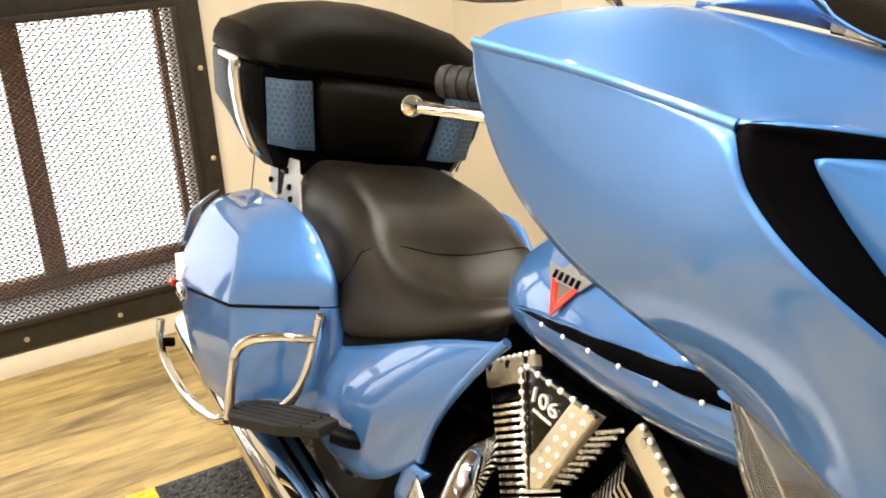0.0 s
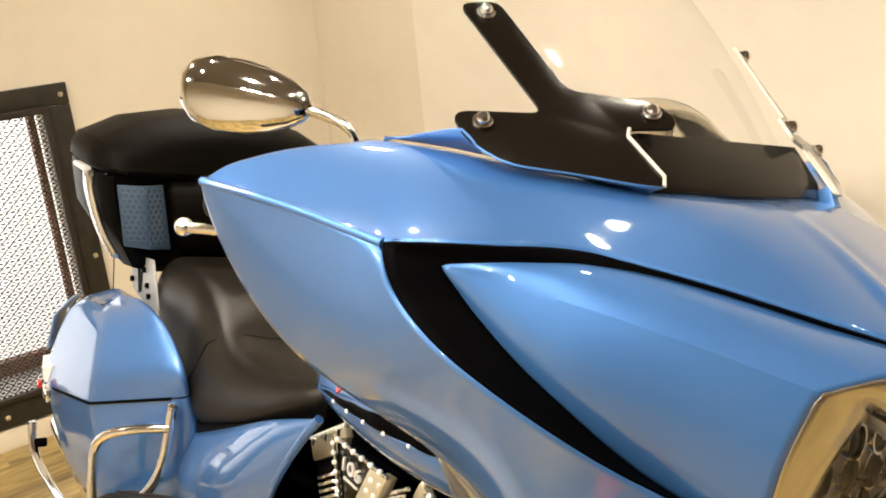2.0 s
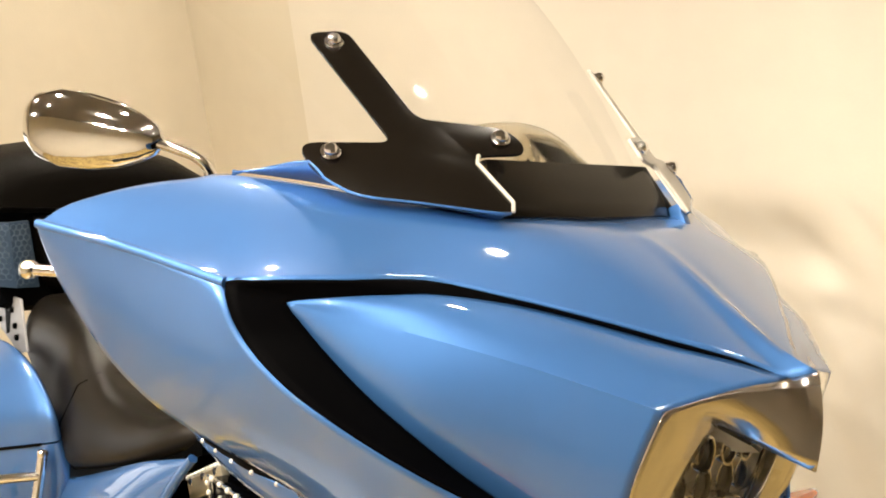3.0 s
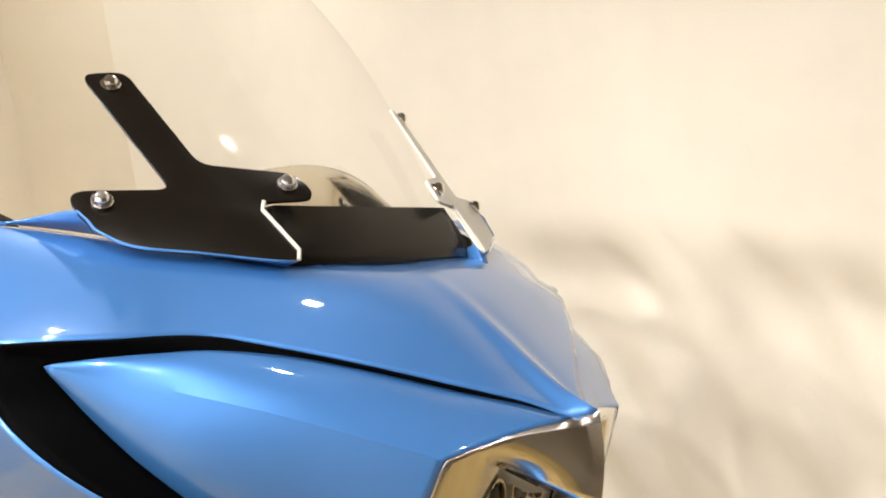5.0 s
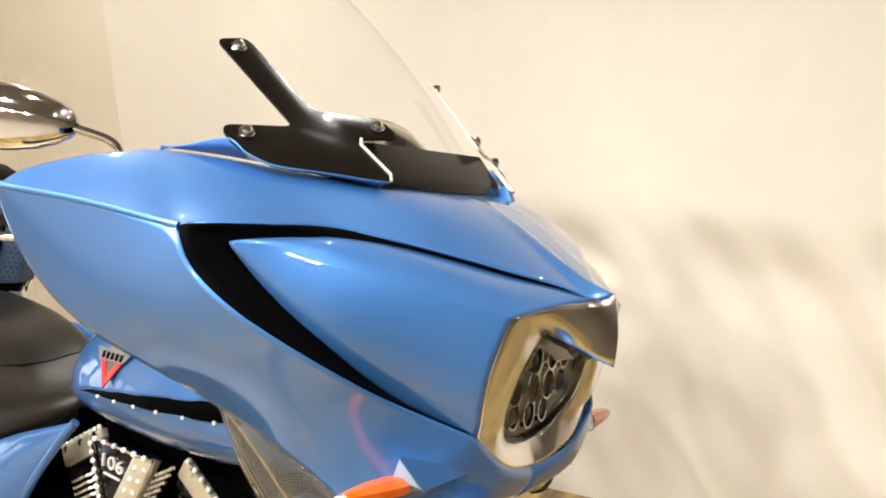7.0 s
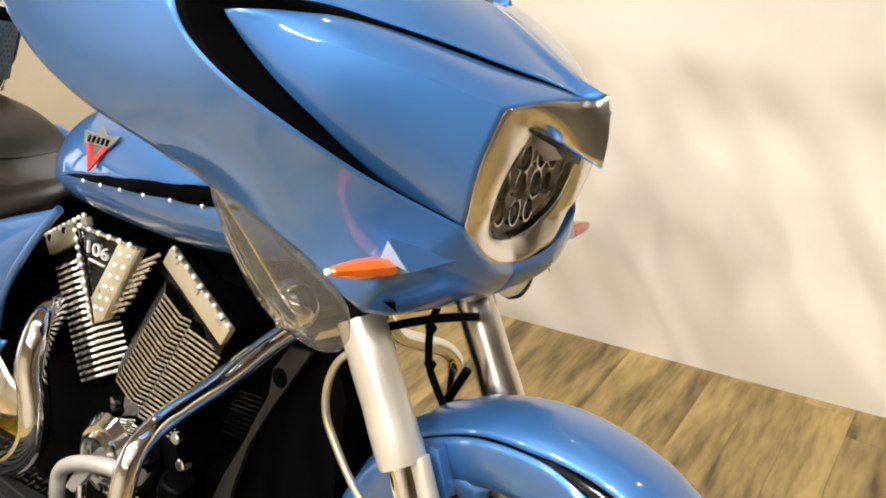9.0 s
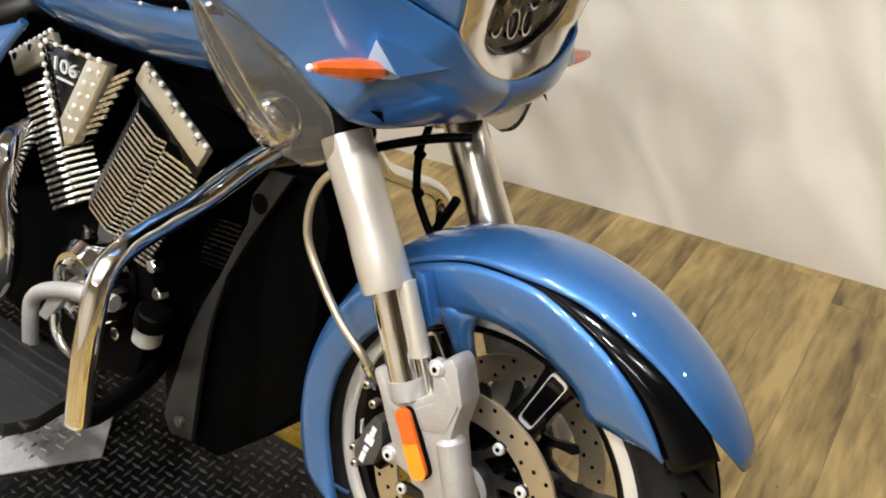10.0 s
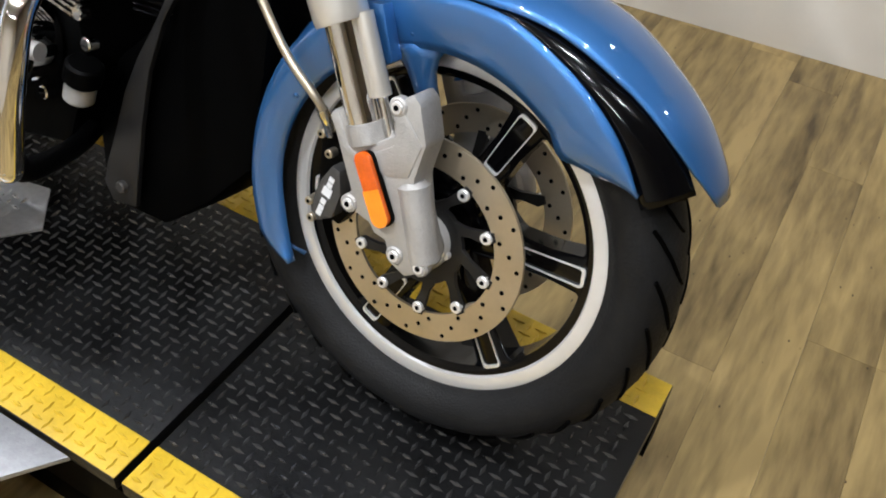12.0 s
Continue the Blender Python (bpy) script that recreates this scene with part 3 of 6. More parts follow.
part("edge_stripe", deck(LX0, LX1 - 0.001, LY1 - 0.078, LY1 - 0.001, TOP + 0.0015, 0.004), YELLOW, lift, "scuffed yellow edge stripe", LIFT)


def treads(x0, x1, y0, y1, z, step=0.0215, size=(0.0128, 0.0036), h=0.0030):
    """Raised bars of checker plate, every second one turned across."""
    v, f = [], []
    nx, ny = int((x1 - x0) / step), int((y1 - y0) / step)
    for i in range(nx):
        for j in range(ny):
            cx, cy = x0 + (i + 0.5) * step, y0 + (j + 0.5) * step
            a = radians(45 if (i + j) % 2 else -45) + radians(45)
            ux, uy = math.cos(a), math.sin(a)
            o = len(v)
            for s, k, zz in ((-1, 0, 0), (0, -1, 0), (1, 0, 0), (0, 1, 0), (-0.6, -0.0, h), (0, -0.45, h), (0.6, 0, h), (0, 0.45, h)):
                px, py = s * size[0], k * size[1]
                v.append(Vector((cx + px * ux - py * uy, cy + px * uy + py * ux, z + zz)))
            for e in range(4):
                f.append((o + e, o + (e + 1) % 4, o + 4 + (e + 1) % 4, o + 4 + e))
            f.append((o + 4, o + 5, o + 6, o + 7))
    return v, f


tagged(part("tread", treads(LX0 + 0.01, SEAM - 0.012, LY0 + 0.08, LY1 - 0.08, TOP), TREAD, lift, "", LIFT, flat=True), kind="stuff")
tagged(part("tread", treads(SEAM + 0.012, LX1 - 0.01, LY0 + 0.08, LY1 - 0.08, TOP), TREAD, lift, "", LIFT, flat=True), kind="stuff")
for x0, x1, y0 in ((LX0 + 0.01, SEAM - 0.01, LY0 + 0.005), (SEAM + 0.01, LX1 - 0.01, LY0 + 0.005), (LX0 + 0.01, LX1 - 0.01, LY1 - 0.074)):
    tagged(part("tread", treads(x0, x1, y0, y0 + 0.069, TOP + 0.0015), YELLOW, lift, "", LIFT, flat=True), kind="stuff")

# bright loose checker plate beside the stand, and the lift's bright side tray
plate = thing("aluminium_plate", (-0.85, -0.1, TOP), "small bright aluminium checker plate lying on the deck", "metal plate")
part("sheet", prism([(-0.97, -0.372, TOP + 0.003), (-0.754, -0.118, TOP + 0.003), (-0.825, -0.030, TOP + 0.003), (-1.06, -0.072, TOP + 0.003), (-1.18, -0.21, TOP + 0.003)], (0, 0, 0.005), 0.001), ALU_PLATE, plate)
tagged(part("tread", treads(-1.02, -0.815, -0.20, -0.07, TOP + 0.008), ALU_TREAD, plate, flat=True), kind="stuff")
tray = thing("side_ramp", (-0.9, -0.6, FLOOR_Z), "bright aluminium checker plate ramp beside the lift", "ramp")
part("sheet", prism([(-0.372, -0.432, -0.030), (-1.35, -0.412, -0.030), (-1.35, -0.74, -0.030), (-0.66, -0.74, -0.030), (-0.53, -0.63, -0.030), (-0.43, -0.510, -0.030)], (0, 0, 0.010), 0.002), TRAY_PLATE, tray)
for lx in (-0.68, -1.2):
    part("leg", box((lx, -0.60, -0.165), (0.05, 0.16, 0.270), 0.003), CAST, tray)
tagged(part("tread", treads(-1.34, -0.50, -0.56, -0.44, -0.020), ALU_TREAD, tray, flat=True), kind="stuff")

# ---- the motorcycle ----
bike = thing("motorcycle", (-0.8, 0.02, TOP), "pearl-blue touring motorcycle leaning on its side stand", "motorcycle")
AXLE = (0, 0, 0.32)

# front wheel
wheel = part("front_wheel", turned([(-0.03, 0.052), (0.03, 0.052), (0.034, 0.03), (-0.034, 0.03)], AXLE, 40), BLACK_GLOSS, bike, "black cast front wheel", FRONT)
TYRE = [(-0.034, 0.238), (-0.037, 0.2475), (-0.048, 0.256), (-0.060, 0.272), (-0.063, 0.292), (-0.054, 0.310), (-0.037, 0.323), (-0.018, 0.330), (0, 0.332), (0.018, 0.330), (0.037, 0.323), (0.054, 0.310), (0.063, 0.292), (0.060, 0.272), (0.048, 0.256), (0.037, 0.2475), (0.034, 0.238), (0.03, 0.245), (-0.03, 0.245)]
part("tyre", turned(TYRE, AXLE, 120), RUBBER, wheel, "black road tyre with curved tread grooves", FRONT)
grooves = []
for k in range(30):
    for s in (-1, 1):
        a0 = 360 / 30 * (k + (0.5 if s > 0 else 0))
        pts = []
        for i in range(7):
            u = i / 6
            y = s * (0.006 + 0.048 * u)
            r = 0.332 - 0.0175 * (abs(y) / 0.054) ** 2.6 - 0.0013
            a = radians(a0 + 15 * u ** 1.4)
            pts.append(Vector((AXLE[0] + r * math.cos(a), y, AXLE[2] + r * math.sin(a))))
        grooves.append(tube(pts, 0.0030, 5, smooth=0))
part("tread_groove", joined(*grooves), BLACK_MATT, wheel, "", FRONT, flat=True)
for s in (-1, 1):
    part("rim_lip", turned([(s * 0.032, 0.2245), (s * 0.036, 0.227), (s * 0.038, 0.243), (s * 0.036, 0.2465), (s * 0.030, 0.246), (s * 0.028, 0.230)], AXLE, 120), RIM_SILVER, wheel, "bright machined rim edge", FRONT)
part("rim_barrel", turned([(-0.032, 0.226), (-0.026, 0.212), (0.026, 0.212), (0.032, 0.226), (0.03, 0.234), (-0.03, 0.234)], AXLE, 96), BLACK_GLOSS, wheel, "", FRONT)


def spin(geo, deg):
    c = Matrix.Translation(AXLE)
    return moved(geo, c @ Matrix.Rotation(-radians(deg), 4, "Y") @ c.inverted())


def spoke():
    rings = []
    for r, w, y0, y1 in ((0.045, 0.032, -0.016, 0.016), (0.10, 0.024, -0.020, 0.016), (0.16, 0.022, -0.025, 0.014), (0.205, 0.027, -0.027, 0.014), (0.220, 0.046, -0.026, 0.016)):
        rings.append([Vector((r, y0 + 0.004, AXLE[2] - w)), Vector((r, y0, AXLE[2] - w + 0.006)), Vector((r, y0, AXLE[2] + w - 0.006)), Vector((r, y0 + 0.004, AXLE[2] + w)), Vector((r, y1, AXLE[2] + w)), Vector((r, y1, AXLE[2] - w))])
    return loft(rings)


def slot():
    """Raised bright outline of the spoke's pocket."""
    pts = []
    for cx, cz, a0 in ((0.209, 0.008, 0), (0.209, -0.008, -90), (0.122, -0.006, 180), (0.122, 0.006, 90)):
        for k in range(4):
            a = radians(a0 + 90 - 30 * k)
            pts.append((cx + 0.006 * math.cos(a), cz + 0.006 * math.sin(a)))
    rows = []
    for x, z in pts + pts[:1]:
        d = Vector((x - 0.164, z)).normalized() * 0.0045
        y = -0.0255 - 0.04 * (x - 0.16) if x > 0.16 else -0.0255 + 0.09 * (0.16 - x)
        rows.append([Vector((x, y + 0.006, AXLE[2] + z)), Vector((x, y - 0.003, AXLE[2] + z)), Vector((x - d.x, y - 0.003, AXLE[2] + z - d.y * 1.0)), Vector((x - d.x, y + 0.006, AXLE[2] + z - d.y))])
    return sheet(rows, loop=True)


for k in range(6):
    sp = part("spoke", spin(spoke(), 7 + 60 * k), BLACK_GLOSS, wheel, "", FRONT)
    part("spoke_outline", spin(slot(), 7 + 60 * k), RIM_SILVER, wheel, "bright machined pocket edge", FRONT)

# brake discs
def disc(y):
    t = 0.0024
    return turned([(y - t, 0.108), (y - t, 0.1495), (y - t + 0.0008, 0.150), (y + t - 0.0008, 0.150), (y + t, 0.1495), (y + t, 0.108)], AXLE, 90)


def carrier_arm(y, k):
    arm = loft([[Vector((r, y - 0.0035, AXLE[2] - w + o)), Vector((r, y - 0.0035, AXLE[2] + w + o)), Vector((r, y + 0.0035, AXLE[2] + w + o)), Vector((r, y + 0.0035, AXLE[2] - w + o))] for r, w, o in ((0.052, 0.010, 0.016), (0.075, 0.006, 0.008), (0.098, 0.009, 0.0), (0.112, 0.006, 0.0))])
    return spin(arm, 64.1 + 36 * k)


for s in (-1, 1):
    y = s * 0.075
    d = part("brake_disc", disc(y), STEEL, bike, "drilled steel brake disc", FRONT)
    part("carrier", turned([(y - 0.004, 0.040), (y - 0.004, 0.062), (y + 0.004, 0.062), (y + 0.004, 0.040)], AXLE, 40), CARRIER, d, "dark grey disc carrier", FRONT)
    for k in range(10):
        part("carrier_arm", carrier_arm(y + s * 0.001, k), CARRIER, d, "", FRONT)
    holes = []
    for k in range(30):
        for i, r in enumerate((0.117, 0.129, 0.141)):
            if (k + i) % 2 == 0 or i == 2 and k % 2 == 0:
                a = radians(12 * k + 4 * i)
                c = Vector((r * math.cos(a), y, AXLE[2] + r * math.sin(a)))
                holes.append(cyl(c + Vector((0, -0.0028, 0)), c + Vector((0, 0.0028, 0)), 0.0033, 8))
    tagged(part("drill_hole", joined(*holes), BLACK_MATT, d, "", FRONT, flat=True), kind="stuff")
    for k in range(10):
        a = radians(64.1 - 36 * k)
        c = Vector((0.101 * math.cos(a), y, AXLE[2] + 0.101 * math.sin(a)))
        b = part("disc_bolt", joined(cyl(c + Vector((0, s * 0.009, 0)), c, 0.0085, 14, bevel=0.0015)), RIM_SILVER, d, "bright button bolt", FRONT)
        if s < 0:
            part("socket", cyl(c + Vector((0, s * 0.0093, 0)), c, 0.0036, 6), BLACK_MATT, d, "", FRONT)
part("axle", cyl((0, -0.125, 0.32), (0, 0.125, 0.32), 0.021, 24, bevel=0.002), CAST, bike, "", FRONT)
part("hub_cap", turned([(-0.088, 0.0375), (-0.092, 0.0395), (-0.088, 0.0415), (-0.07, 0.0415), (-0.07, 0.0375)], (0.002, 0, 0.325), 36), RIM_SILVER, bike, "", FRONT)
for a in (0, 72, 144, 216, 288):
    c = Vector((0.042 * math.cos(radians(a)), -0.080, 0.32 + 0.042 * math.sin(radians(a))))
    part("hub_bolt", cyl(c + Vector((0, -0.008, 0)), c, 0.006, 10, bevel=0.001), RIM_SILVER, bike, "", FRONT)

# front fender
def lerp_table(tab, a):
    for (a0, v0), (a1, v1) in zip(tab, tab[1:]):
        if a0 <= a <= a1:
            u = (a - a0) / (a1 - a0)
            return v0 + (v1 - v0) * u
    return tab[0][1] if a < tab[0][0] else tab[-1][1]


R_TOP = [(29.5, 0.383), (33, 0.385), (44, 0.384), (54, 0.378), (65, 0.376), (73, 0.372), (88, 0.366), (102, 0.358), (115, 0.351), (125, 0.346), (140, 0.334), (155, 0.323), (175, 0.310), (190, 0.304), (203, 0.299), (209, 0.280), (214.5, 0.256)]
R_CREASE = [(29.5, 0.317), (37, 0.318), (42, 0.321), (50, 0.325), (60, 0.327), (70, 0.328), (81, 0.333), (89, 0.330), (100, 0.327), (111, 0.321), (118, 0.319), (130, 0.313), (145, 0.306), (160, 0.297), (175, 0.290), (190, 0.285), (203, 0.281), (209, 0.264), (214.5, 0.246)]
R_BLACK = [(29.5, 0.381), (33, 0.379), (38, 0.372), (47, 0.363), (58, 0.353), (72, 0.344), (81, 0.336), (85, 0.332)]
R_LOW = [(36.6, 0.316), (43.5, 0.275), (51.5, 0.245), (54.5, 0.245), (57.5, 0.254), (61, 0.2555), (66, 0.256), (75, 0.258), (86, 0.2585), (97, 0.258), (110, 0.255), (122, 0.252), (134, 0.249), (148, 0.247), (164, 0.245), (180, 0.242), (196, 0.236), (206, 0.238), (214.5, 0.243)]


def pol(r, a, y):
    return Vector((AXLE[0] + r * math.cos(radians(a)), y, AXLE[2] + r * math.sin(radians(a))))


def half_width(a):
    return lerp_table([(31, 0.086), (60, 0.090), (95, 0.088), (112, 0.083), (140, 0.083), (160, 0.083), (215, 0.081)], a)


def cap_rows():
    rows = []
    for i in range(75):
        a = 29.5 + (214.5 - 29.5) * i / 74
        rt, w = lerp_table(R_TOP, a), half_width(a)
        re = lerp_table(R_BLACK, a) if a < 85 else lerp_table(R_CREASE, a)
        t0 = math.asin(min(0.98, max(0.0, (re - (rt - 0.055)) / 0.055))) if re > rt - 0.055 else 0.0
        row = []
        for k in range(17):
            s = -1 + 2 * k / 16
            th = math.pi / 2 - s * (math.pi / 2 - t0)
            rr = (rt - 0.055) + 0.055 * math.sin(th)
            row.append(pol(rr, a, -w * math.cos(th)))
        rows.append(row)
    return rows


fender = part("front_fender", sheet(cap_rows()), BLUE, bike, "glossy blue front fender", FRONT, thick=0.004, out=0)
for s in (-1, 1):
    rows = []
    for i in range(74):
        a = 36.6 + (214.5 - 36.6) * i / 73
        rl, rc, w = lerp_table(R_LOW, a), lerp_table(R_CREASE, a), half_width(a)
        row = []
        for k in range(7):
            u = k / 6
            row.append(pol(rl + (rc - rl) * u, a, s * (w + 0.003 - 0.010 * (1 - u) ** 2 + 0.003 * math.sin(math.pi * u))))
        rows.append(row)
    part("fender_side", sheet(rows), BLUE, fender, "", FRONT, thick=0.004, out=0)
    rows = []
    for i in range(30):
        a = 33.5 + (85 - 33.5) * i / 29
        rl, ru, w = lerp_table(R_CREASE, a) - 0.004, min(lerp_table(R_BLACK, a) + 0.003, lerp_table(R_TOP, a) - 0.016) if a < 84 else 0.334, half_width(a)
        rows.append([pol(rl + (ru - rl) * k / 5, a, s * (w - 0.004 - 0.030 * (k / 5) ** 2)) for k in range(6)])
    part("fender_trim", sheet(rows), BLACK_GLOSS, fender, "gloss black fender inlay", FRONT, thick=0.003, out=0)
    for a, r in ((104.7, 0.276), (81.4, 0.280), (152.2, 0.261)):
        w = half_width(a)
        c = pol(r, a, s * (w - 0.003))
        part("fender_bolt", ball(c, 0.0065, 8, (1, 0.9, 1)), BLUE, fender, "", FRONT)
    arm = [[pol(r, 106 + d * u, s * (0.078 - 0.020 * v - 0.012 * u * u)) for u in (-1, -0.75, -0.4, 0, 0.4, 0.75, 1)] for v, r, d in ((0, 0.262, 9.5), (0.15, 0.246, 7.0), (0.4, 0.228, 5.0), (0.7, 0.208, 4.4), (1, 0.186, 4.6))]
    part("fender_bracket", sheet(arm), BLUE, fender, "blue fender bracket", FRONT, thick=0.010, out=0)
    part("fender_mount", prism([(-0.118, s * 0.112, 0.612), (-0.102, s * 0.112, 0.615), (-0.074, s * 0.112, 0.552), (-0.088, s * 0.112, 0.540)], (0, -s * 0.022, 0), 0.003), BLUE, fender, "", FRONT)

# fork legs
def ring_of(d, r, n=28):
    up = d.orthogonal().normalized()
    side = d.cross(up)
    return [(up * math.cos(t) + side * math.sin(t)) * r for t in (2 * math.pi * k / n for k in range(n))]


def fork_leg(s):
    y = s * 0.138
    top, mid, low = Vector((-0.340, y, 0.923)), Vector((-0.136, y, 0.587)), Vector((-0.072, y, 0.458))
    d = (mid - top).normalized()
    head = Vector((-0.243, y, 0.763))
    sleeve = SILVER if s < 0 else POLISHED
    leg = part("fork_leg", loft([[q + e for e in ring_of(d, r)] for q, r in ((head, 0.026), (head, 0.0325), (head + d * 0.004, 0.0335), (mid - d * 0.110, 0.0332), (mid - d * 0.085, 0.0326), (mid - d * 0.055, 0.0342), (mid - d * 0.006, 0.0345), (mid + d * 0.001, 0.0328), (mid + d * 0.001, 0.0230))]), sleeve, bike, "satin silver fork leg" if s < 0 else "polished fork leg", FRONT)
    part("fork_yoke", tube([top, head + d * 0.004], 0.030, 20, 0), BLACK_SATIN, leg, "black fork yoke tube", FRONT)
    part("fork_tube", tube([mid - d * 0.01, low], 0.0225, 30, 0), CHROME, leg, "chrome fork tube", FRONT)
    a, b = Vector((-0.113, y - s * 0.004, 0.606)), Vector((-0.067, y - s * 0.004, 0.517))
    part("fork_strut", tube([a, b], 0.0125, 18, 0), SILVER, leg, "satin strut beside the fork tube", FRONT)
    part("strut_pin", tube([b, b + (b - a) * 0.55], 0.0065, 12, 0), CHROME, leg, "", FRONT)
    part("tube_seat", tube([low + (mid - low) * 0.16, low - (mid - low) * 0.02], 0.0245, 22, 0), CAST, leg, "", FRONT)
    o = s * 0.106
    poly = [(-0.126, 0.478), (-0.100, 0.495), (-0.085, 0.469), (-0.077, 0.453), (-0.056, 0.463), (-0.030, 0.484), (-0.039, 0.512), (-0.035, 0.526), (-0.016, 0.543), (-0.004, 0.534), (0.014, 0.489), (0.008, 0.438), (0.024, 0.390), (0.050, 0.342), (0.044, 0.322), (0.022, 0.306), (-0.004, 0.316), (-0.016, 0.343), (-0.034, 0.345), (-0.043, 0.356), (-0.065, 0.360), (-0.084, 0.361), (-0.088, 0.371), (-0.077, 0.387), (-0.092, 0.414), (-0.109, 0.446)]
    cast = part("axle_casting", prism([(x, o, z) for x, z in poly], (0, s * 0.046, 0), 0.006), CAST, leg, "rough cast aluminium axle clamp", FRONT)
    part("casting_wall", prism([(x, s * 0.148, z) for x, z in ((-0.124, 0.476), (-0.112, 0.483), (-0.092, 0.446), (-0.076, 0.440), (-0.056, 0.450), (-0.028, 0.472), (-0.032, 0.508), (-0.024, 0.520), (0.010, 0.486), (0.000, 0.440), (-0.030, 0.430), (-0.075, 0.425), (-0.102, 0.440))], (0, s * 0.006, 0), 0.003), CAST, cast, "", FRONT)
    part("axle_lug", cyl((0.000, s * 0.138, 0.432), (0.042, s * 0.138, 0.330), 0.0205, 24, bevel=0.006), CAST, cast, "", FRONT)
    for x, z in ((0.041, 0.331), (0.003, 0.330), (-0.032, 0.521), (-0.076, 0.370)):
        part("clamp_boss", cyl((x, s * 0.140, z), (x, s * 0.155, z), 0.0125, 18, bevel=0.002), CAST, cast, "", FRONT)
        part("clamp_bolt", cyl((x, s * 0.150, z), (x, s * 0.1575, z), 0.0078, 14, bevel=0.001), RIM_SILVER, cast, "", FRONT)
        part("bolt_socket", cyl((x, s * 0.150, z), (x, s * 0.1580, z), 0.004, 6), BLACK_MATT, cast, "", FRONT)
    # amber side reflector
    a, b = Vector((-0.061, s * 0.153, 0.441)), Vector((-0.021, s * 0.153, 0.377))
    d2 = (b - a).normalized()
    q = Vector((d2.z, 0, -d2.x))
    pts = []
    for c, sg in ((a, -1), (b, 1)):
        for k in range(9):
            t = -math.pi / 2 + math.pi * k / 8
            pts.append(c + d2 * sg * 0.0115 * math.cos(t) + q * 0.0125 * math.sin(t) * (1 if sg > 0 else -1))
    part("reflector_back", prism([p + q * -0.003 + Vector((0, 0, -0.001)) for p in pts], (0, s * 0.006, 0)), BLACK_SATIN, leg, "", FRONT)
    re = part("side_reflector", prism([p + Vector((0, s * 0.002, 0)) for p in pts], (0, s * 0.010, 0), 0.003), AMBER, leg, "amber side reflector", FRONT)
    lower = [p for p in pts if (p - a.lerp(b, 0.5)).dot(d2) > 0]
    edge = [a.lerp(b, 0.5) + q * 0.0125, a.lerp(b, 0.5) - q * 0.0125]
    part("reflector_cell", prism([p + Vector((0, s * 0.0122, 0)) for p in sorted(lower + edge, key=lambda p: math.atan2((p - b.lerp(a, 0.25)).dot(q), (p - b.lerp(a, 0.25)).dot(d2)))], (0, s * 0.0012, 0)), AMBER_BRIGHT, re, "brighter lower half", FRONT)
    # caliper behind the leg
    ca = part("brake_caliper", prism([(x, s * 0.070, z) for x, z in ((-0.149, 0.358), (-0.133, 0.388), (-0.119, 0.384), (-0.112, 0.350), (-0.120, 0.312), (-0.146, 0.295), (-0.158, 0.309), (-0.156, 0.333))], (0, s * 0.048, 0), 0.006), GREY_ALLOY, bike, "dark grey four-piston brake caliper", FRONT)
    part("caliper_body", prism([(x, s * 0.052, z) for x, z in ((-0.172, 0.420), (-0.140, 0.430), (-0.112, 0.396), (-0.100, 0.330), (-0.122, 0.290), (-0.160, 0.300), (-0.166, 0.350))], (0, s * 0.044, 0), 0.006), BLACK_SATIN, ca, "", FRONT)
    u1, u0 = Vector((-0.128, s * 0.1185, 0.371)), Vector((-0.142, s * 0.1185, 0.309))
    along = (u1 - u0).normalized()
    for k, (at, lng, wid) in enumerate(((0.06, 0.007, 0.007), (0.20, 0.006, 0.007), (0.36, 0.007, 0.007), (0.62, 0.011, 0.012), (0.80, 0.006, 0.007), (0.94, 0.006, 0.007))):
        c = u0.lerp(u1, at)
        w = Vector((along.z, 0, -along.x)) * wid * 0.6
        part("caliper_mark", prism([c - along * lng * 0.6 - w, c - along * lng * 0.6 + w, c + along * lng * 0.6 + w, c + along * lng * 0.6 - w], (0, s * 0.001, 0)), WHITE_PLASTIC, ca, "", FRONT)
    for x, z, yy in ((-0.152, 0.300, 0.117), (-0.160, 0.322, 0.115), (-0.146, 0.396, 0.105), (-0.166, 0.416, 0.100)):
        part("caliper_bolt", cyl((x, s * (yy - 0.02), z), (x, s * (yy + 0.006), z), 0.0062, 12, bevel=0.001), STEEL, ca, "", FRONT)
        part("bolt_socket", cyl((x, s * yy, z), (x, s * (yy + 0.0065), z), 0.003, 6), BLACK_MATT, ca, "", FRONT)
    return leg


